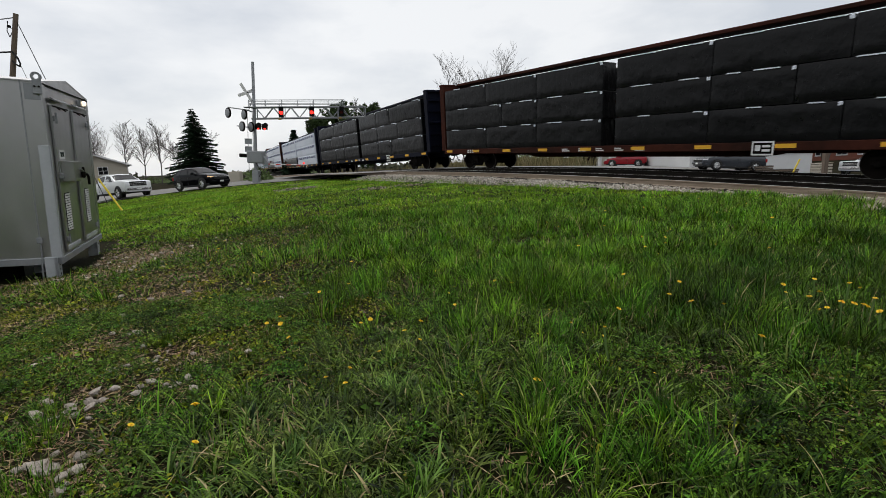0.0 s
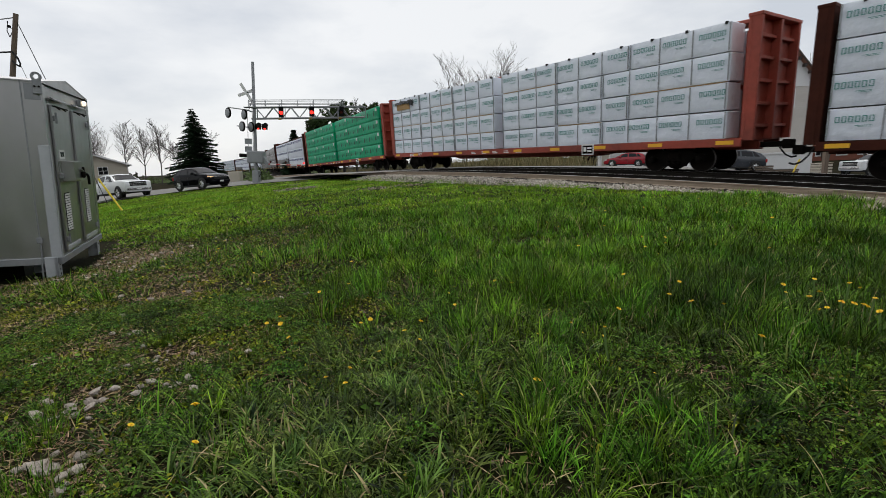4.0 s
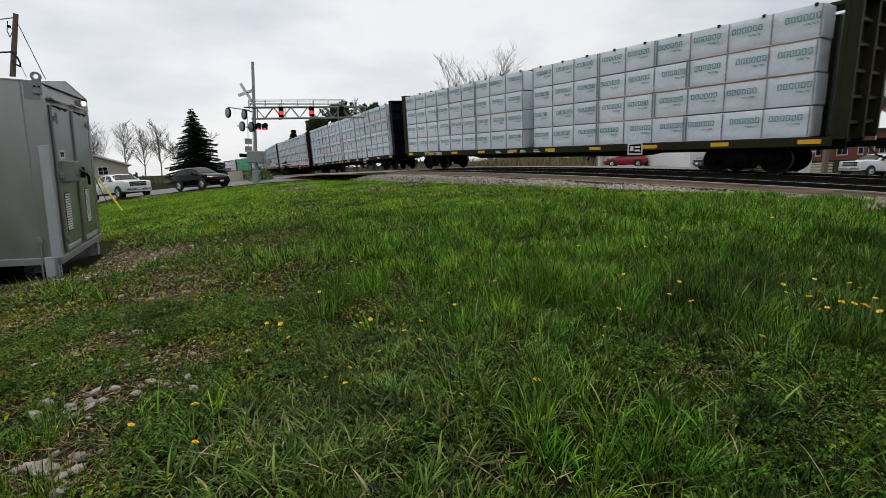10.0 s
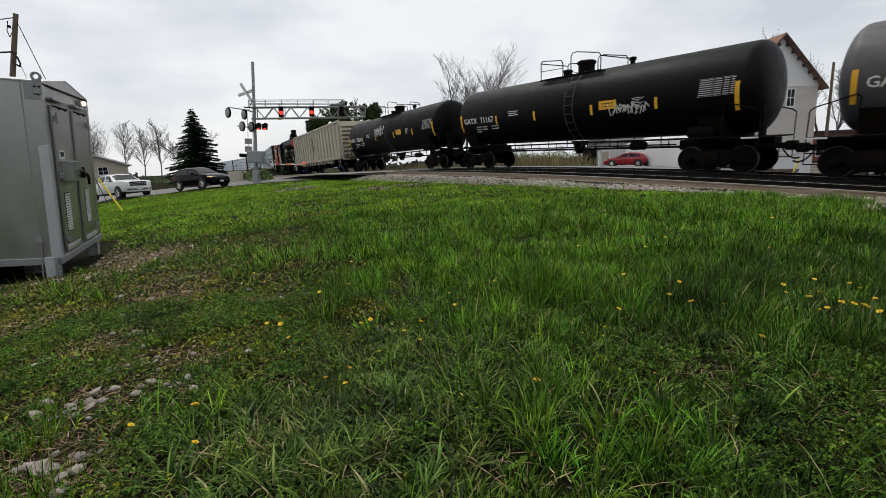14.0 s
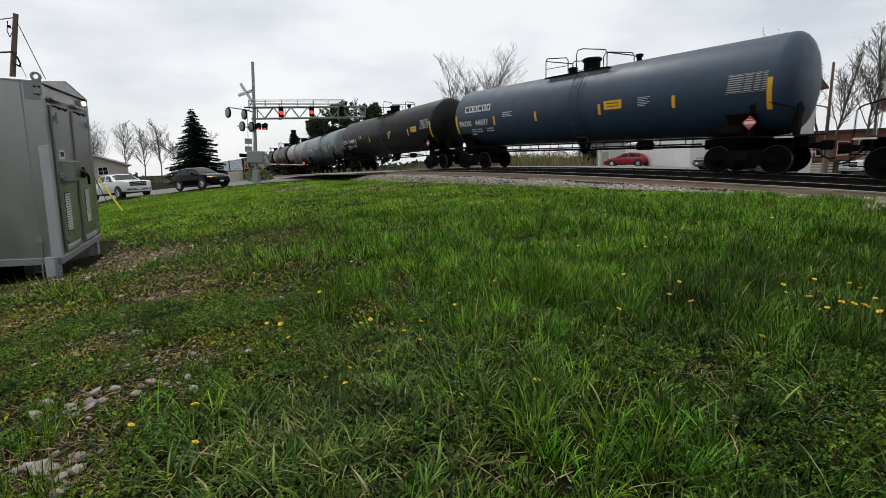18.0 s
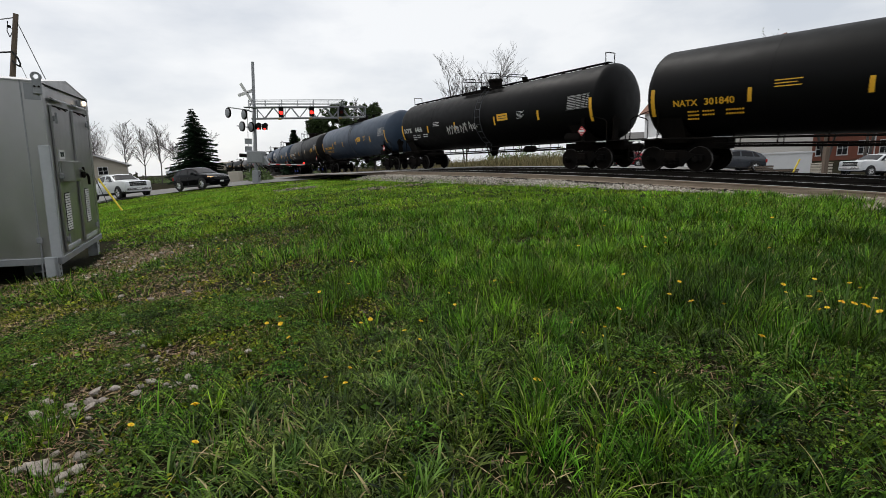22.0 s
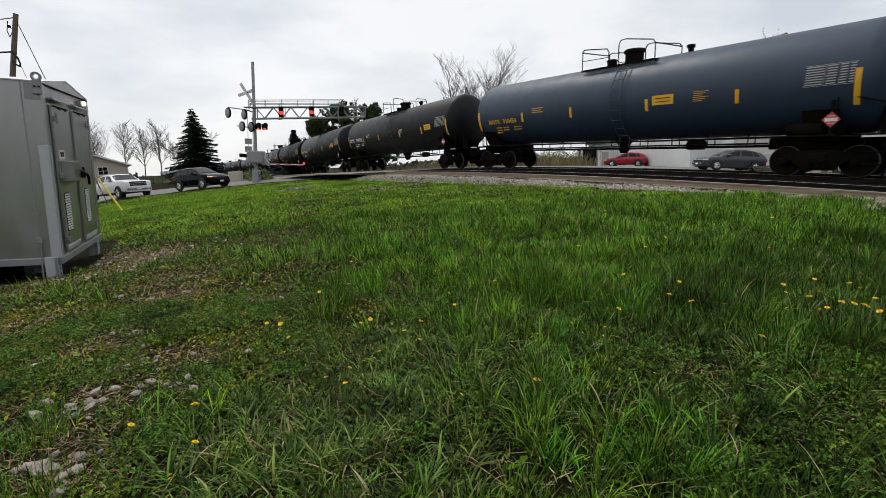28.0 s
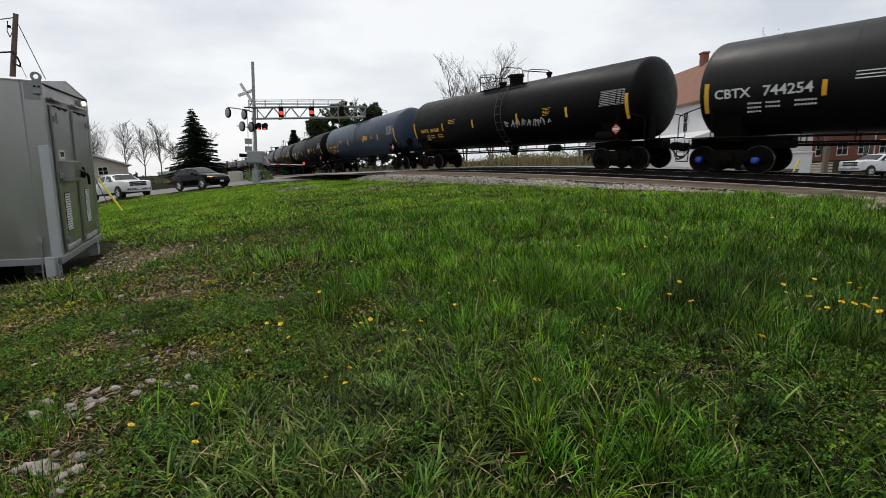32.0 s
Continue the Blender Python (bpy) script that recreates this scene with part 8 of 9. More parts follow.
def wobble(x, y, k, seed):
    """Smooth unevenness from -1 to 1."""
    r = np.random.default_rng(seed)
    out = np.zeros(len(x))
    for i in range(7):
        a, p, f = r.uniform(0, 6.28), r.uniform(0, 6.28), k * r.uniform(0.6, 1.8)
        out += np.sin((x * math.cos(a) + y * math.sin(a)) * f + p)
    return np.clip(out / 3.2, -1, 1)


def spots(rows, x, y):
    """How far each place lies inside the nearest of a few round patches, 0 to 1."""
    b = np.zeros(len(x))
    for cx, cy, r, w in rows:
        b = np.maximum(b, w * np.exp(-(((x - cx) ** 2 + (y - cy) ** 2) / (r * r)) ** 1.5))
    return b


def bareness(x, y):
    return spots(BARE, x, y)


def scatter(n, y0, y1, power=1.0):
    """Places on the open meadow between two distances."""
    y = np.sqrt(RNG.uniform(y0 * y0, y1 * y1, n)) if power == 1.0 else y0 + (y1 - y0) * RNG.random(n) ** power
    x = RNG.uniform(-1.08, 1.08, n) * (y + 0.15)
    s, l = line_coords(x, y)
    edge = np.interp(s, [-22, -19.8, -18.9, -17.6, -16.2], [-12.0, -9.2, -7.6, -6.3, -6.0])
    ok = (l < edge + 0.35 * wobble(x, y, 3.0, 5)) & ~((x < -4.6) & (x > -8.6) & (y < 9.0 + (x + 4.6) * -0.2) & (y > 4.2) & ((x + 5.05) * 0.898 + (y - 6.19) * 0.44 < 0.06) & ((x + 5.05) * -0.44 + (y - 6.19) * 0.898 > -0.02))
    far = (y > 27.5) & (x < -2)
    ok &= ~(far & (y > 33.0 + np.minimum(0, x + 13) * -0.25))
    return x[ok], y[ok]


def lushness(x, y):
    """1 where rank grass stands, 0 in the trodden weedy turf."""
    a = x / (y + 0.15) + 0.16 * wobble(x, y, 2.4, 11) + 0.08 * wobble(x, y, 7.0, 12)
    near = smooth(-0.75, -0.45, a)
    mid = smooth(-0.42, -0.02, a)
    w = smooth(1.45, 1.9, y)
    far = smooth(7.0, 14.0, y)
    return ((near * (1 - w) + mid * w) * (1 - 0.5 * far) + 0.45 * far) * (1 - spots(CLOVER, x, y) * 0.85)


def arch(name, x, y, a, h, w, lean, curl, segs, material, label, category="grass", twist=0.45, base=-0.008):
    """Blades rooted at x, y: each rises, leans towards a and curls over, tapering to its tip."""
    n = len(x)
    z = ground_z(x, y) + base
    face = a + np.pi / 2 + RNG.normal(0, twist, n)
    dx, dy, sx, sy = np.cos(a), np.sin(a), np.cos(face), np.sin(face)
    out, up = np.zeros(n), np.zeros(n)
    k = 2 * segs + 1
    v = np.empty((n, k, 3))
    for i in range(segs + 1):
        t = i / segs
        if i:
            th = np.minimum(lean + curl * (i - 0.5) / segs, 2.0)
            out, up = out + np.sin(th) * h / segs, up + np.cos(th) * h / segs
        ww = w * (0.75 + 0.6 * t - 1.35 * t ** 2.2) * 0.5
        cx, cy, cz = x + dx * out, y + dy * out, z + np.maximum(up, 0.004)
        if i < segs:
            v[:, 2 * i] = np.stack([cx - sx * ww, cy - sy * ww, cz], 1)
            v[:, 2 * i + 1] = np.stack([cx + sx * ww, cy + sy * ww, cz], 1)
        else:
            v[:, 2 * i] = np.stack([cx, cy, cz], 1)
    tri = []
    for i in range(segs - 1):
        tri += [(2 * i, 2 * i + 1, 2 * i + 3), (2 * i, 2 * i + 3, 2 * i + 2)]
    tri.append((2 * segs - 2, 2 * segs - 1, 2 * segs))
    t = (np.array(tri)[None] + (np.arange(n) * k)[:, None, None]).reshape(-1, 3)
    ob = new(name, flat_mesh(name, v.reshape(-1, 3), t, material))
    return tagged(ob, label, category, kind="stuff")


def tufts(name, rx, ry, n_in, h, wid, segs, material, label, rad=0.025, lean=0.25, curl=0.9):
    """Tufts of grass: blades splaying out of common roots; h is each root's height."""
    m = np.maximum(3, (n_in * RNG.gamma(2.5, 0.4, len(rx))).astype(int))
    x, y, hh = np.repeat(rx, m), np.repeat(ry, m), np.repeat(h, m)
    dom = np.repeat(RNG.uniform(0, 2 * np.pi, len(rx)), m)
    o = RNG.normal(0, 1, (2, len(x)))
    q = np.hypot(o[0], o[1])
    r = rad * np.sqrt(hh / 0.12)
    a = np.arctan2(o[1] + 0.7 * np.sin(dom), o[0] + 0.7 * np.cos(dom)) + RNG.normal(0, 0.5, len(x))
    hb = hh * RNG.uniform(0.5, 1.15, len(x))
    return arch(name, x + o[0] * r, y + o[1] * r, a, hb, wid * RNG.uniform(0.6, 1.25, len(x)),
                np.abs(RNG.normal(lean, 0.22, len(x))) * (0.5 + 0.5 * q), np.abs(RNG.normal(curl, 0.4, len(x))), segs, material, label)


def blades(name, x, y, hmax, wid, segs, material, label, lean=0.35, curl=0.7, base=-0.008):
    """Single blades, evenly strewn."""
    n = len(x)
    return arch(name, x, y, RNG.uniform(0, 2 * np.pi, n), hmax * RNG.uniform(0.45, 1.15, n), wid * RNG.uniform(0.6, 1.3, n),
                np.abs(RNG.normal(lean, 0.3, n)), np.abs(RNG.normal(curl, 0.4, n)), segs, material, label, base=base)


def leaf_mat(name, light, dark, straw=0.0, rough=0.42, gloss=0.4, clump=7.0, low=0.45, high=1.55, trans=0.12):
    """Grass and weeds: each blade its own green, each clump its own tone, with some light coming through."""
    m = bpy.data.materials.new(name)
    m.use_nodes = True
    n, l = m.node_tree.nodes, m.node_tree.links
    b = n["Principled BSDF"]
    g = n.new("ShaderNodeNewGeometry")
    tc = n.new("ShaderNodeTexCoord")
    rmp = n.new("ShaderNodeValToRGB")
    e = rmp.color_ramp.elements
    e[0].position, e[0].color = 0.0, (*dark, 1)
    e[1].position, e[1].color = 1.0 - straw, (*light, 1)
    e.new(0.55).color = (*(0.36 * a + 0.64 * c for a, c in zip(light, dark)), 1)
    if straw:
        k = e.new(min(1.0, 1.0 - straw + 0.015))
        k.color = (0.34, 0.28, 0.14, 1)
    flat = n.new("ShaderNodeMapping")
    flat.inputs["Scale"].default_value = (1, 1, 0)
    l.new(tc.outputs["Object"], flat.inputs["Vector"])
    vo = n.new("ShaderNodeTexVoronoi")
    vo.inputs["Scale"].default_value = clump
    nz = n.new("ShaderNodeTexNoise")
    nz.inputs["Scale"].default_value, nz.inputs["Detail"].default_value = clump * 0.35, 6
    l.new(flat.outputs[0], vo.inputs["Vector"])
    l.new(flat.outputs[0], nz.inputs["Vector"])
    sep = n.new("ShaderNodeSeparateColor")
    l.new(vo.outputs["Color"], sep.inputs[0])
    mixv = n.new("ShaderNodeMix")
    mixv.inputs[0].default_value = 0.55
    cv = n.new("ShaderNodeMapRange")
    cv.inputs[3].default_value, cv.inputs[4].default_value = 0.3, 0.7
    l.new(sep.outputs[0], cv.inputs[0])
    l.new(cv.outputs[0], mixv.inputs[2])
    l.new(nz.outputs[0], mixv.inputs[3])
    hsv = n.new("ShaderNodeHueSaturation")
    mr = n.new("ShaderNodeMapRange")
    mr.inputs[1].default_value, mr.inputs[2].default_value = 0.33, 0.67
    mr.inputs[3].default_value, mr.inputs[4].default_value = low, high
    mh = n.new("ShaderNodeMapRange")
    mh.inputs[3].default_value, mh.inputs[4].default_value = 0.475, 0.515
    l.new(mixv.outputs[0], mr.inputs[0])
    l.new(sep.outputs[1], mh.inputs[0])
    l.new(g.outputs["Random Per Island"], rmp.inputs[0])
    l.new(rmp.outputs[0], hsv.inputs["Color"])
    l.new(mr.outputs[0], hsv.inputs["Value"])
    l.new(mh.outputs[0], hsv.inputs["Hue"])
    l.new(hsv.outputs[0], b.inputs["Base Color"])
    b.inputs["Roughness"].default_value = rough
    b.inputs["Specular IOR Level"].default_value = gloss
    tr = n.new("ShaderNodeBsdfTranslucent")
    l.new(hsv.outputs[0], tr.inputs["Color"])
    mx = n.new("ShaderNodeMixShader")
    mx.inputs[0].default_value = trans
    l.new(b.outputs[0], mx.inputs[1])
    l.new(tr.outputs[0], mx.inputs[2])
    l.new(mx.outputs[0], n["Material Output"].inputs[0])
    return m


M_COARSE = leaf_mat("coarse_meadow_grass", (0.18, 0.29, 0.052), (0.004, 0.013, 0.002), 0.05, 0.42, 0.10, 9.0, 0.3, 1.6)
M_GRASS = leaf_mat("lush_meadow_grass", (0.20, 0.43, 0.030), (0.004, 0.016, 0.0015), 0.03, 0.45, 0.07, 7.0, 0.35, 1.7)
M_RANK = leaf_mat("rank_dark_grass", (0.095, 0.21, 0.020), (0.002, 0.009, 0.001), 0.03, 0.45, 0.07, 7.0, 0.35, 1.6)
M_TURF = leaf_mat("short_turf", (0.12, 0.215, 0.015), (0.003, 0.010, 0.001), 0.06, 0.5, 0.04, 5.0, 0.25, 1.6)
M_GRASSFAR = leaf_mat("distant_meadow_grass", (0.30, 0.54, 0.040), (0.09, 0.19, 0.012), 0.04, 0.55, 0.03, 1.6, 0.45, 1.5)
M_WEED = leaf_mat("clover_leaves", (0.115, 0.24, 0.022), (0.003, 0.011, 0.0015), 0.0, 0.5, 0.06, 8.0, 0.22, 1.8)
M_WEEDOLIVE = leaf_mat("olive_creeping_weeds", (0.27, 0.31, 0.026), (0.012, 0.018, 0.002), 0.06, 0.55, 0.04, 6.0, 0.4, 1.6)
M_STRAW = leaf_mat("dead_grass", (0.55, 0.40, 0.235), (0.16, 0.10, 0.055), 0.0, 0.8, 0.05)


def thin(x, y, strength=1.0):
    k = RNG.random(len(x)) > bareness(x, y) * strength
    return x[k], y[k]


def chosen(x, y, chance):
    k = RNG.random(len(x)) < chance
    return x[k], y[k]


def rooted(n, y0, y1, chance):
    """Roots on the meadow, kept by a chance that follows the place."""
    x, y = thin(*scatter(n, y0, y1))
    return chosen(x, y, chance(x, y))


# near: coarse arching grass, lush upright grass, and fine turf below
x_, y_ = rooted(2300, 0.75, 2.3, lambda x, y: lushness(x, y) * (0.2 + 0.8 * (1 - smooth(-0.05, 0.35, x / y))))
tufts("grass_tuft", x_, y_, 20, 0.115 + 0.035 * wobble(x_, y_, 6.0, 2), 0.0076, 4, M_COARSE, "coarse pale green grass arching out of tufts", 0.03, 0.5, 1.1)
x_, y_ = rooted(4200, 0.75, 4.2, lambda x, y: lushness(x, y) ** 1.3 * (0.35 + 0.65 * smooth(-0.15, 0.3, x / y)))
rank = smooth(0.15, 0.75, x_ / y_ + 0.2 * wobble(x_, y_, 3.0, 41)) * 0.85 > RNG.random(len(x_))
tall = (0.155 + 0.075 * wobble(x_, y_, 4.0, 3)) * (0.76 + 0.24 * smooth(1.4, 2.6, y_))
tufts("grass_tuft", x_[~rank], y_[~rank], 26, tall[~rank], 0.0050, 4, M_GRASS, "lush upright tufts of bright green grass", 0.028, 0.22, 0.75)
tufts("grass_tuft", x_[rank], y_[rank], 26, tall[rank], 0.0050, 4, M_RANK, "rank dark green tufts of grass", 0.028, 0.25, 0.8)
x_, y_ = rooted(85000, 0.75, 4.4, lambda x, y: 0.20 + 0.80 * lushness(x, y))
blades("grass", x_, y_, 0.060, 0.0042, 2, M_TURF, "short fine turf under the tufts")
x_, y_ = rooted(420, 0.8, 3.6, lambda x, y: 1 - lushness(x, y))
tufts("grass_tuft", x_, y_, 34, 0.075 + 0.03 * wobble(x_, y_, 5.0, 4), 0.0034, 3, M_TURF, "fine dark tufts in the trodden turf", 0.05, 0.3, 0.5)
CORNER = [(-1.22, 1.16), (-1.16, 1.10), (-1.10, 1.13), (-1.28, 1.22), (-1.20, 1.07), (-1.14, 1.19), (-1.06, 1.06), (-1.36, 1.44), (-1.42, 1.50), (-1.40, 1.38), (-1.52, 1.62)]
tufts("grass_tuft", np.array([p[0] for p in CORNER]), np.array([p[1] for p in CORNER]), 60, np.full(len(CORNER), 0.095), 0.0042, 3, M_GRASS, "dark green tufts among the stones", 0.045, 0.2, 0.5)
# middle distance
x_, y_ = rooted(9000, 3.6, 9.5, lambda x, y: 0.06 + 0.94 * lushness(x, y) ** 1.2)
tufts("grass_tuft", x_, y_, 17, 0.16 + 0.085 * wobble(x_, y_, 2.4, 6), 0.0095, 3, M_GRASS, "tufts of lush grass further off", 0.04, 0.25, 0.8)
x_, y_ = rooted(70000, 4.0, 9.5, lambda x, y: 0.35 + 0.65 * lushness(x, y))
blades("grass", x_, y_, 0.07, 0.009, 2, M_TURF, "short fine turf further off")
# towards the tracks
x_, y_ = rooted(12000, 8.5, 27.0, lambda x, y: np.clip(0.62 + 0.6 * wobble(x, y, 0.9, 17), 0.12, 1))
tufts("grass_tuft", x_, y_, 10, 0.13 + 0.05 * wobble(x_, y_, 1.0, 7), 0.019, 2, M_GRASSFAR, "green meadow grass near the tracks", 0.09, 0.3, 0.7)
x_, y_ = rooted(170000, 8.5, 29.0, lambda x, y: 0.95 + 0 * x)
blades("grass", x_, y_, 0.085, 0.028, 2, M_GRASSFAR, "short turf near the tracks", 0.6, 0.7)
# the same meadow beside and behind
ox, oy = np.concatenate([RNG.uniform(-16, 16, 60000), RNG.uniform(-45, 45, 60000)]), np.concatenate([RNG.uniform(-14, 14, 60000), RNG.uniform(-42, 26, 60000)])
os_, ol_ = line_coords(ox, oy)
k = (ol_ < -6.2) & ((np.abs(ox) > 1.08 * (oy + 0.15)) | (oy < 0.75)) & (ox ** 2 + oy ** 2 > 0.36)
k &= ~((ox < -4.6) & (ox > -9.5) & (oy > 4.0) & (oy < 9.5))
ox, oy = ox[k], oy[k]
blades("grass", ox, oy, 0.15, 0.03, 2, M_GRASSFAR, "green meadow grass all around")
fx, fy = RNG.uniform(-34, 2, 60000), RNG.uniform(18, 35.5, 60000)
fs, fl = line_coords(fx, fy)
edge = np.interp(fx, [-50, -26.5, -19.4, -14.8, -11.2, -8.6, -5.8, -3.0, 3], [48, 36.0, 34.6, 33.2, 32.2, 31.2, 30.2, 28.0, 22])
k = (fy < edge) & (fl < -5.6) & (np.abs(fx) > fy * 0.15)
blades("grass", *thin(fx[k], fy[k]), 0.12, 0.04, 2, M_GRASSFAR, "green verge along the road", 0.6, 0.7)
# dead grass lying flat
x_, y_ = scatter(150000, 0.8, 8.0)
x_, y_ = chosen(x_, y_, 0.10 + 0.2 * (1 - lushness(x_, y_)) + 0.9 * bareness(x_, y_))
blades("dead_grass", x_, y_, 0.07, 0.0038, 2, M_STRAW, "flattened straw-coloured dead grass", 1.35, 0.35, 0.010)


def clover(name, x, y, size, hmax, material, label):
    """Leaves of three leaflets, held level at uneven heights above the ground."""
    n = len(x)
    z = ground_z(x, y) + 0.006 + RNG.uniform(0, 1, n) ** 1.3 * hmax
    a, r = RNG.uniform(0, 2 * np.pi, n), size * RNG.uniform(0.6, 1.35, n)
    tx, ty = RNG.normal(0, 0.42, n), RNG.normal(0, 0.42, n)
    v = np.empty((n, 12, 3))
    for j in range(3):
        b = a + j * 2.094
        for i, (q, da, lift) in enumerate(((0.05, 0.0, 0.0), (0.8, -0.55, 0.22), (1.15, 0.0, -0.05), (0.8, 0.55, 0.22))):
            px, py = np.cos(b + da) * r * q, np.sin(b + da) * r * q
            v[:, 4 * j + i] = np.stack([x + px, y + py, z + px * tx + py * ty + lift * r], 1)
    tri = np.array([(4 * j, 4 * j + 1, 4 * j + 2) for j in range(3)] + [(4 * j, 4 * j + 2, 4 * j + 3) for j in range(3)])
    t = (tri[None] + (np.arange(n) * 12)[:, None, None]).reshape(-1, 3)
    ob = new(name, flat_mesh(name, v.reshape(-1, 3), t, material))
    return tagged(ob, label, "weeds", kind="stuff")


def leaves(name, x, y, size, hmax, material, label):
    """Small pointed leaves lying near the ground."""
    n = len(x)
    z = ground_z(x, y) + 0.004 + RNG.uniform(0, 1, n) ** 1.5 * hmax
    a, r = RNG.uniform(0, 2 * np.pi, n), size * RNG.uniform(0.6, 1.4, n)
    tx, ty = RNG.normal(0, 0.5, n), RNG.normal(0, 0.5, n)
    v = np.empty((n, 4, 3))
    for i, (q, da, lift) in enumerate(((1.0, 0.0, 0.0), (0.55, 1.57, 0.25), (1.0, 3.14, 0.0), (0.55, 4.71, 0.25))):
        px, py = np.cos(a + da) * r * q, np.sin(a + da) * r * q
        v[:, i] = np.stack([x + px, y + py, z + px * tx + py * ty + lift * r], 1)
    t = (np.array([(0, 1, 2), (0, 2, 3)])[None] + (np.arange(n) * 4)[:, None, None]).reshape(-1, 3)
    ob = new(name, flat_mesh(name, v.reshape(-1, 3), t, material))
    return tagged(ob, label, "weeds", kind="stuff")


def plants(n_roots, n_in, y0, y1, spread_, chance):
    """Leaf places gathered in small plants."""
    rx, ry = rooted(n_roots, y0, y1, chance)
    m = np.maximum(3, (n_in * RNG.gamma(2.0, 0.5, len(rx))).astype(int))
    sx, sy = np.repeat(rx, m), np.repeat(ry, m)
    w = np.repeat(spread_ * RNG.uniform(0.5, 1.4, len(rx)), m)
    return sx + RNG.normal(0, 1, len(sx)) * w, sy + RNG.normal(0, 1, len(sx)) * w


def weedy(x, y):
    w = wobble(x, y, 2.8, 9) * 0.45 + wobble(x, y, 8.0, 31) * 0.45
    return np.clip((1 - lushness(x, y)) * (0.55 + w) + spots(CLOVER, x, y) + 0.04, 0, 1)


x_, y_ = plants(8200, 17, 0.75, 3.4, 0.035, weedy)
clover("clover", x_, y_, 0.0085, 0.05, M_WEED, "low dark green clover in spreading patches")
x_, y_ = plants(7000, 14, 0.75, 3.6, 0.03, lambda x, y: np.clip(1.0 - lushness(x, y) - 0.5 * weedy(x, y), 0.03, 1))
leaves("creeping_weeds", x_, y_, 0.0085, 0.028, M_WEEDOLIVE, "low olive creeping weeds and moss")
x_, y_ = plants(11000, 10, 3.3, 9.0, 0.06, weedy)
leaves("clover", x_, y_, 0.014, 0.06, M_WEED, "low dark green clover further off")
x_, y_ = plants(13000, 8, 3.3, 11.0, 0.07, lambda x, y: np.clip(0.9 - lushness(x, y) - 0.4 * weedy(x, y), 0.02, 1))
leaves("creeping_weeds", x_, y_, 0.014, 0.03, M_WEEDOLIVE, "low olive creeping weeds further off")
x_, y_ = plants(2600, 8, 8.5, 22.0, 0.22, lambda x, y: np.clip(0.3 + wobble(x, y, 0.8, 51) + 0.35 * (x < -2), 0, 1))
leaves("clover", x_, y_, 0.03, 0.09, M_WEED, "dark weedy patches in the far turf")
x_, y_ = plants(110, 9, 0.85, 5.0, 0.035, lambda x, y: 0.8 + 0 * x)
leaves("broad_weeds", x_, y_, 0.014, 0.06, M_WEED, "broad-leaved weeds among the grass")

# bare soil patches: stones and grit
px_, py_ = scatter(90000, 0.8, 9.5)
k = RNG.random(len(px_)) < bareness(px_, py_) ** 1.2 * 0.8 + 0.04 * (1 - lushness(px_, py_))
px_, py_ = px_[k], py_[k]
M_GRIT = mat("pale_grit", (0.30, 0.23, 0.17), (0.13, 0.09, 0.065), rough=0.95, scale=20, island=0.4, bump=0.3)
pebbles("grit", px_, py_, ground_z(px_, py_), RNG.uniform(0.004, 0.016, len(px_)) * (0.7 + 0.12 * py_), M_GRIT, "pale grit and pebbles on bare soil", "gravel")
qx, qy = scatter(60000, 12, 31)
k = RNG.random(len(qx)) < spots([(-7.0, 23.0, 1.4, 1.0), (-8.4, 26.5, 1.2, 0.8), (-2.6, 18.6, 1.0, 0.8), (-1.2, 19.0, 0.9, 0.8), (-3.5, 27.0, 1.4, 0.9)], qx, qy) ** 2
pebbles("gravel_patch", qx[k], qy[k], ground_z(qx[k], qy[k]) + 0.02, RNG.uniform(0.02, 0.06, int(k.sum())), M_RUBBLE, "pale gravel showing through the turf", "gravel")
M_STONE = mat("pale_limestone", (0.54, 0.48, 0.42), (0.29, 0.245, 0.21), spec=0.1, rough=0.9, scale=30, amount=0.9, bump=0.6, bump_scale=60, per_object=0.25)


def stone_mesh(seed):
    bm = bmesh.new()
    bmesh.ops.create_icosphere(bm, subdivisions=1, radius=1.0)
    r = random.Random(seed)
    off = Vector((r.uniform(0, 50), r.uniform(0, 50), r.uniform(0, 50)))
    for v in bm.verts:
        v.co *= 1 + 0.6 * noise.noise(v.co * 1.3 + off) + 0.12 * noise.noise(v.co * 2.7 + off)
        v.co = Vector((v.co.x * 1.25, v.co.y * 0.95, v.co.z * 0.6))
    me = bpy.data.meshes.new("stone")
    bm.to_mesh(me)
    bm.free()
    me.materials.append(M_STONE)
    return me


STONES = [stone_mesh(k) for k in range(6)]
rs = random.Random(77)
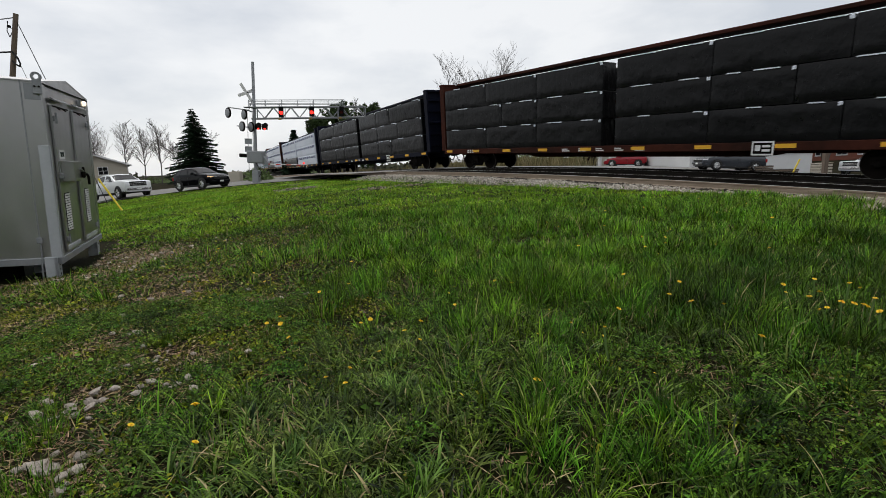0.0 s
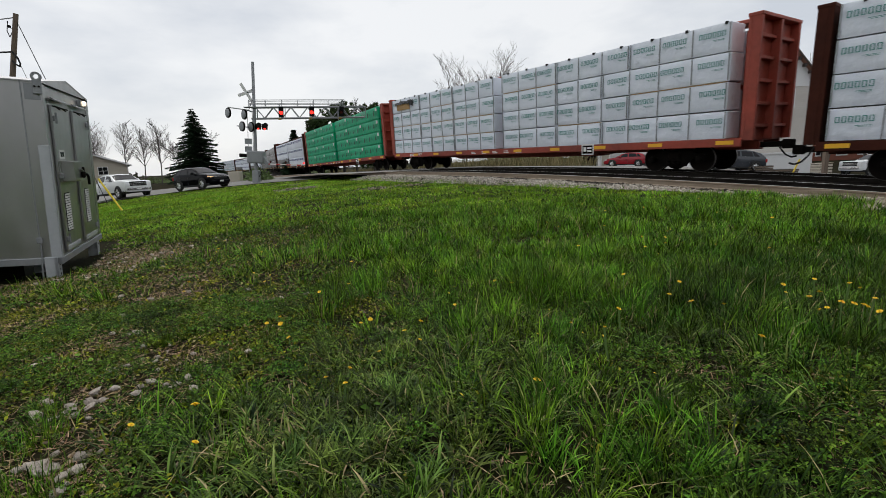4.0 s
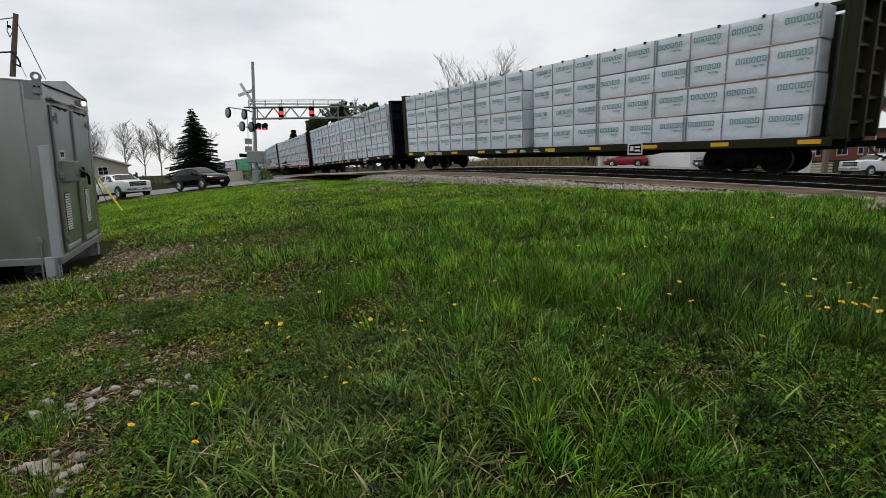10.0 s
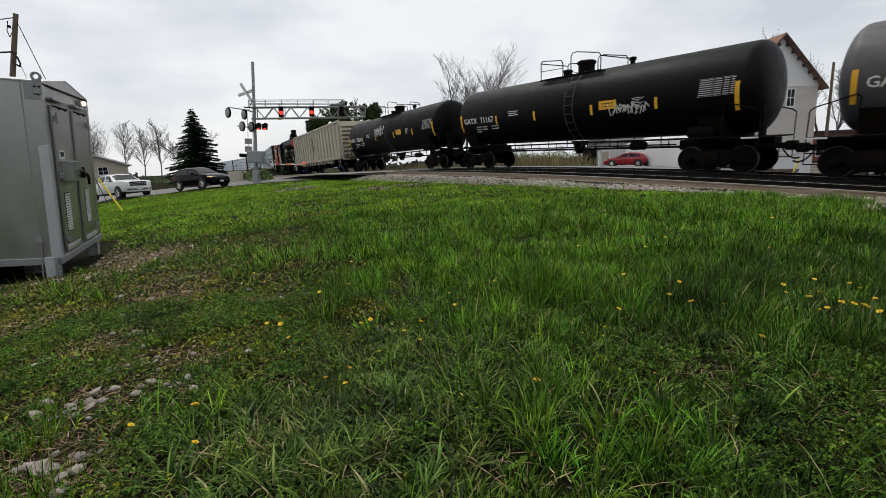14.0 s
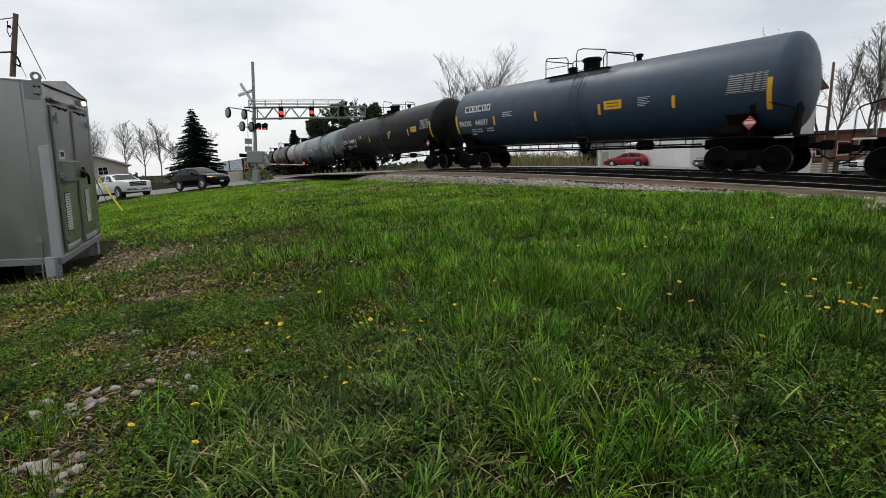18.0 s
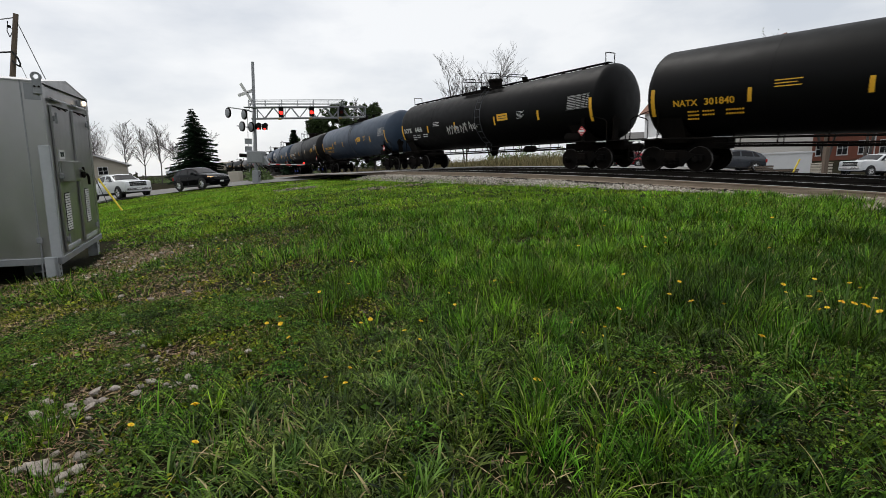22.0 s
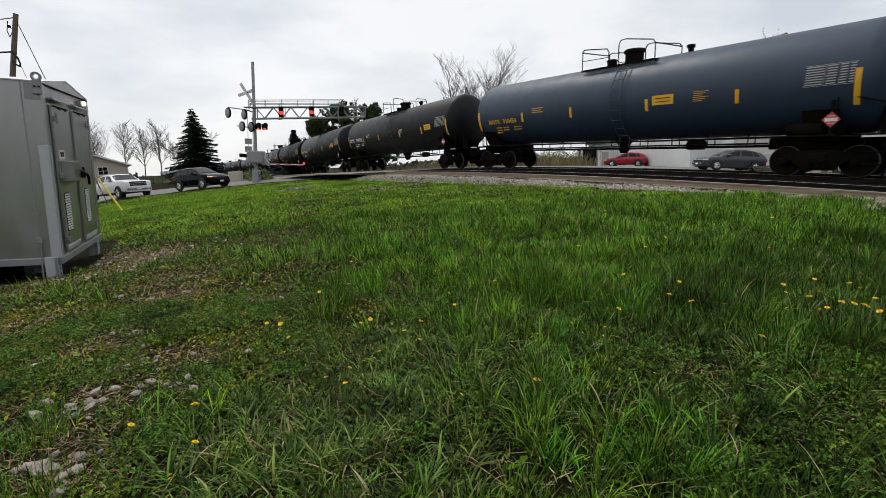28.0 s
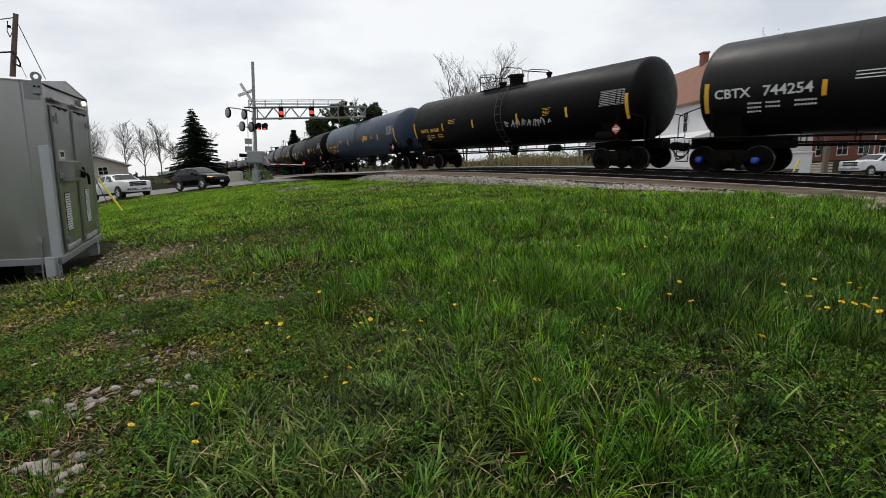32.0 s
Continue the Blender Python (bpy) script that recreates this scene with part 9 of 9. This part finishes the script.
for cx, cy, sp, n, big in ((-1.47, 1.70, 0.085, 15, 0.040), (-1.25, 1.30, 0.09, 12, 0.038), (-1.12, 1.22, 0.07, 6, 0.033), (-1.28, 1.80, 0.05, 3, 0.038), (-1.07, 1.78, 0.06, 5, 0.03), (-1.46, 2.14, 0.14, 8, 0.025), (-1.2, 2.1, 0.12, 7, 0.03), (-1.97, 2.5, 0.22, 8, 0.03), (-2.3, 3.5, 0.3, 7, 0.04), (-1.2, 3.2, 0.2, 5, 0.035), (-4.6, 6.9, 0.6, 40, 0.05), (-4.2, 5.6, 0.4, 20, 0.045)):
    for k in range(n):
        x, y = cx + rs.gauss(0, sp), cy + rs.gauss(0, sp * 0.8)
        s = big * rs.uniform(0.28, 0.72)
        ob = new("stone", STONES[rs.randrange(6)])
        ob.matrix_basis = pose(x, y, gz(x, y) + s * 0.5 + 0.012, rs.uniform(-15, 15), rs.uniform(-15, 15), rs.uniform(0, 360)) @ Matrix.Scale(s, 4)
        tagged(ob, "pale angular stone lying in the short grass", "stone", "stones in the grass")

# dandelions
M_PETAL = mat("dandelion_petals", (0.85, 0.60, 0.012), (0.80, 0.48, 0.008), rough=0.6, scale=80)
M_STEM = mat("dandelion_stem", (0.12, 0.20, 0.05), rough=0.6)
g = Geo()
rd = random.Random(3)
for ring, (r0, r1, z0, z1, n) in enumerate(((0.15, 1.0, 0.05, 0.22, 22), (0.1, 0.78, 0.10, 0.38, 18), (0.05, 0.5, 0.14, 0.5, 13), (0.0, 0.28, 0.18, 0.55, 8))):
    for i in range(n):
        a = 2 * math.pi * (i + 0.5 * ring) / n + rd.uniform(-0.08, 0.08)
        c, s, w = math.cos(a), math.sin(a), 0.11
        g.add([(r0 * c + w * 0.4 * s, r0 * s - w * 0.4 * c, z0), (r1 * c + w * s, r1 * s - w * c, z1), (r1 * c - w * s, r1 * s + w * c, z1), (r0 * c - w * 0.4 * s, r0 * s + w * 0.4 * c, z0)], [(0, 1, 2, 3)])
g.lathe([(-0.2, 0.0), (-0.15, 0.22), (0.08, 0.3), (0.1, 0.0)], 8, "z")
head_me = g.mesh("flower_head", M_PETAL, smooth=False)
stem_me = Geo().tube([(0.15, 0, -1.0), (0.05, 0, -0.5), (0, 0, 0)], 0.03, 5).mesh("stem", M_STEM)


def dandelion(x, y, up, s, rr):
    d = thing("dandelion", "yellow dandelion in flower standing in the grass", "flower", "dandelions in the meadow", m=pose(x, y, gz(x, y) - 0.01))
    part("flower_head", head_me, None, d, m=pose(0, 0, up, rr.uniform(-25, 25), rr.uniform(-25, 25), rr.uniform(0, 360)) @ Matrix.Scale(s, 4))
    part("stem", stem_me, None, d, m=pose(0, 0, up, 0, 0, rr.uniform(0, 360)) @ Matrix.Diagonal((up, up * 0.35, up, 1)))


DAND = [(-0.385, 1.70), (-0.42, 2.18), (-0.95, 2.35), (-0.93, 2.5), (-0.30, 1.92), (-0.47, 1.66), (-0.36, 1.50), (0.62, 1.73), (0.55, 1.95), (0.30, 1.47), (-1.02, 1.36), (-0.74, 1.22), (-0.86, 1.45), (0.78, 2.0),
        (0.33, 2.95), (0.42, 2.8), (1.85, 2.2), (1.95, 2.15), (1.72, 2.1), (1.9, 2.3), (1.78, 2.35), (2.05, 2.2), (1.62, 2.12), (1.6, 3.6), (1.9, 3.9), (2.1, 3.5), (1.35, 1.18), (1.15, 1.6), (1.66, 1.86), (1.70, 1.90), (1.74, 1.84), (1.78, 1.93), (1.82, 1.88), (1.69, 1.96), (1.76, 1.79), (1.86, 1.95), (1.63, 1.93), (1.80, 2.02), (-0.2, 2.1), (-0.12, 1.95), (0.05, 2.4)]
rr = random.Random(9)
for x, y in DAND:
    dandelion(x, y, rr.uniform(0.05, 0.12) + (0.05 if x > 0.5 else 0), rr.uniform(0.009, 0.014), rr)
for k in range(70):
    y = rr.uniform(2.0, 9.0)
    x = rr.uniform(-0.8, 0.75) * y
    dandelion(x, y, rr.uniform(0.05, 0.12) + (0.06 if x > 0.5 else 0), rr.uniform(0.010, 0.016), rr)
vx, vy = scatter(5200, 1.2, 20)
k = (wobble(vx, vy, 1.8, 21) + 0.5 * (1 - smooth(-4, 1, vx))) > 0.15
M_SPECK = mat("small_yellow_flowers", (0.78, 0.52, 0.02), (0.6, 0.45, 0.03), rough=0.7)
leaves("small_flowers", vx[k], vy[k], 0.0065, 0.09, M_SPECK, "tiny yellow flowers sprinkled in the turf")

# tall dry grass beyond the tracks
dx_, dl_ = RNG.uniform(6, 75, 14000), RNG.uniform(4.6, 13, 14000)
k = (dx_ > 6) & ~((dx_ > 3) & (dx_ < 18) & (dl_ < 6.5))
ex, ey, _ = rail_at(dx_[k], dl_[k] + 6)


def reeds(x, y):
    return blades("dry_grass", x, y, 1.3, 0.07, 2, M_DRY, "tall straw-coloured dry grass beyond the tracks", 0.1, 0.3)


reeds(ex, ey)

# thick turf of the same meadow close beside and behind
ox, oy = RNG.uniform(-9, 9, 130000), RNG.uniform(-9, 7, 130000)
os_, ol_ = line_coords(ox, oy)
k = (ol_ < -6.2) & ((np.abs(ox) > 1.12 * (oy + 0.25)) | (oy < 0.62)) & (ox ** 2 + oy ** 2 > 0.25)
k &= ~((ox < -4.6) & (oy > 4.0)) & (RNG.random(len(ox)) < 0.35 + 0.65 * lushness(ox, oy))
blades("grass", ox[k], oy[k], 0.10, 0.022, 2, M_TURF, "thick green turf of the meadow around")

motions()
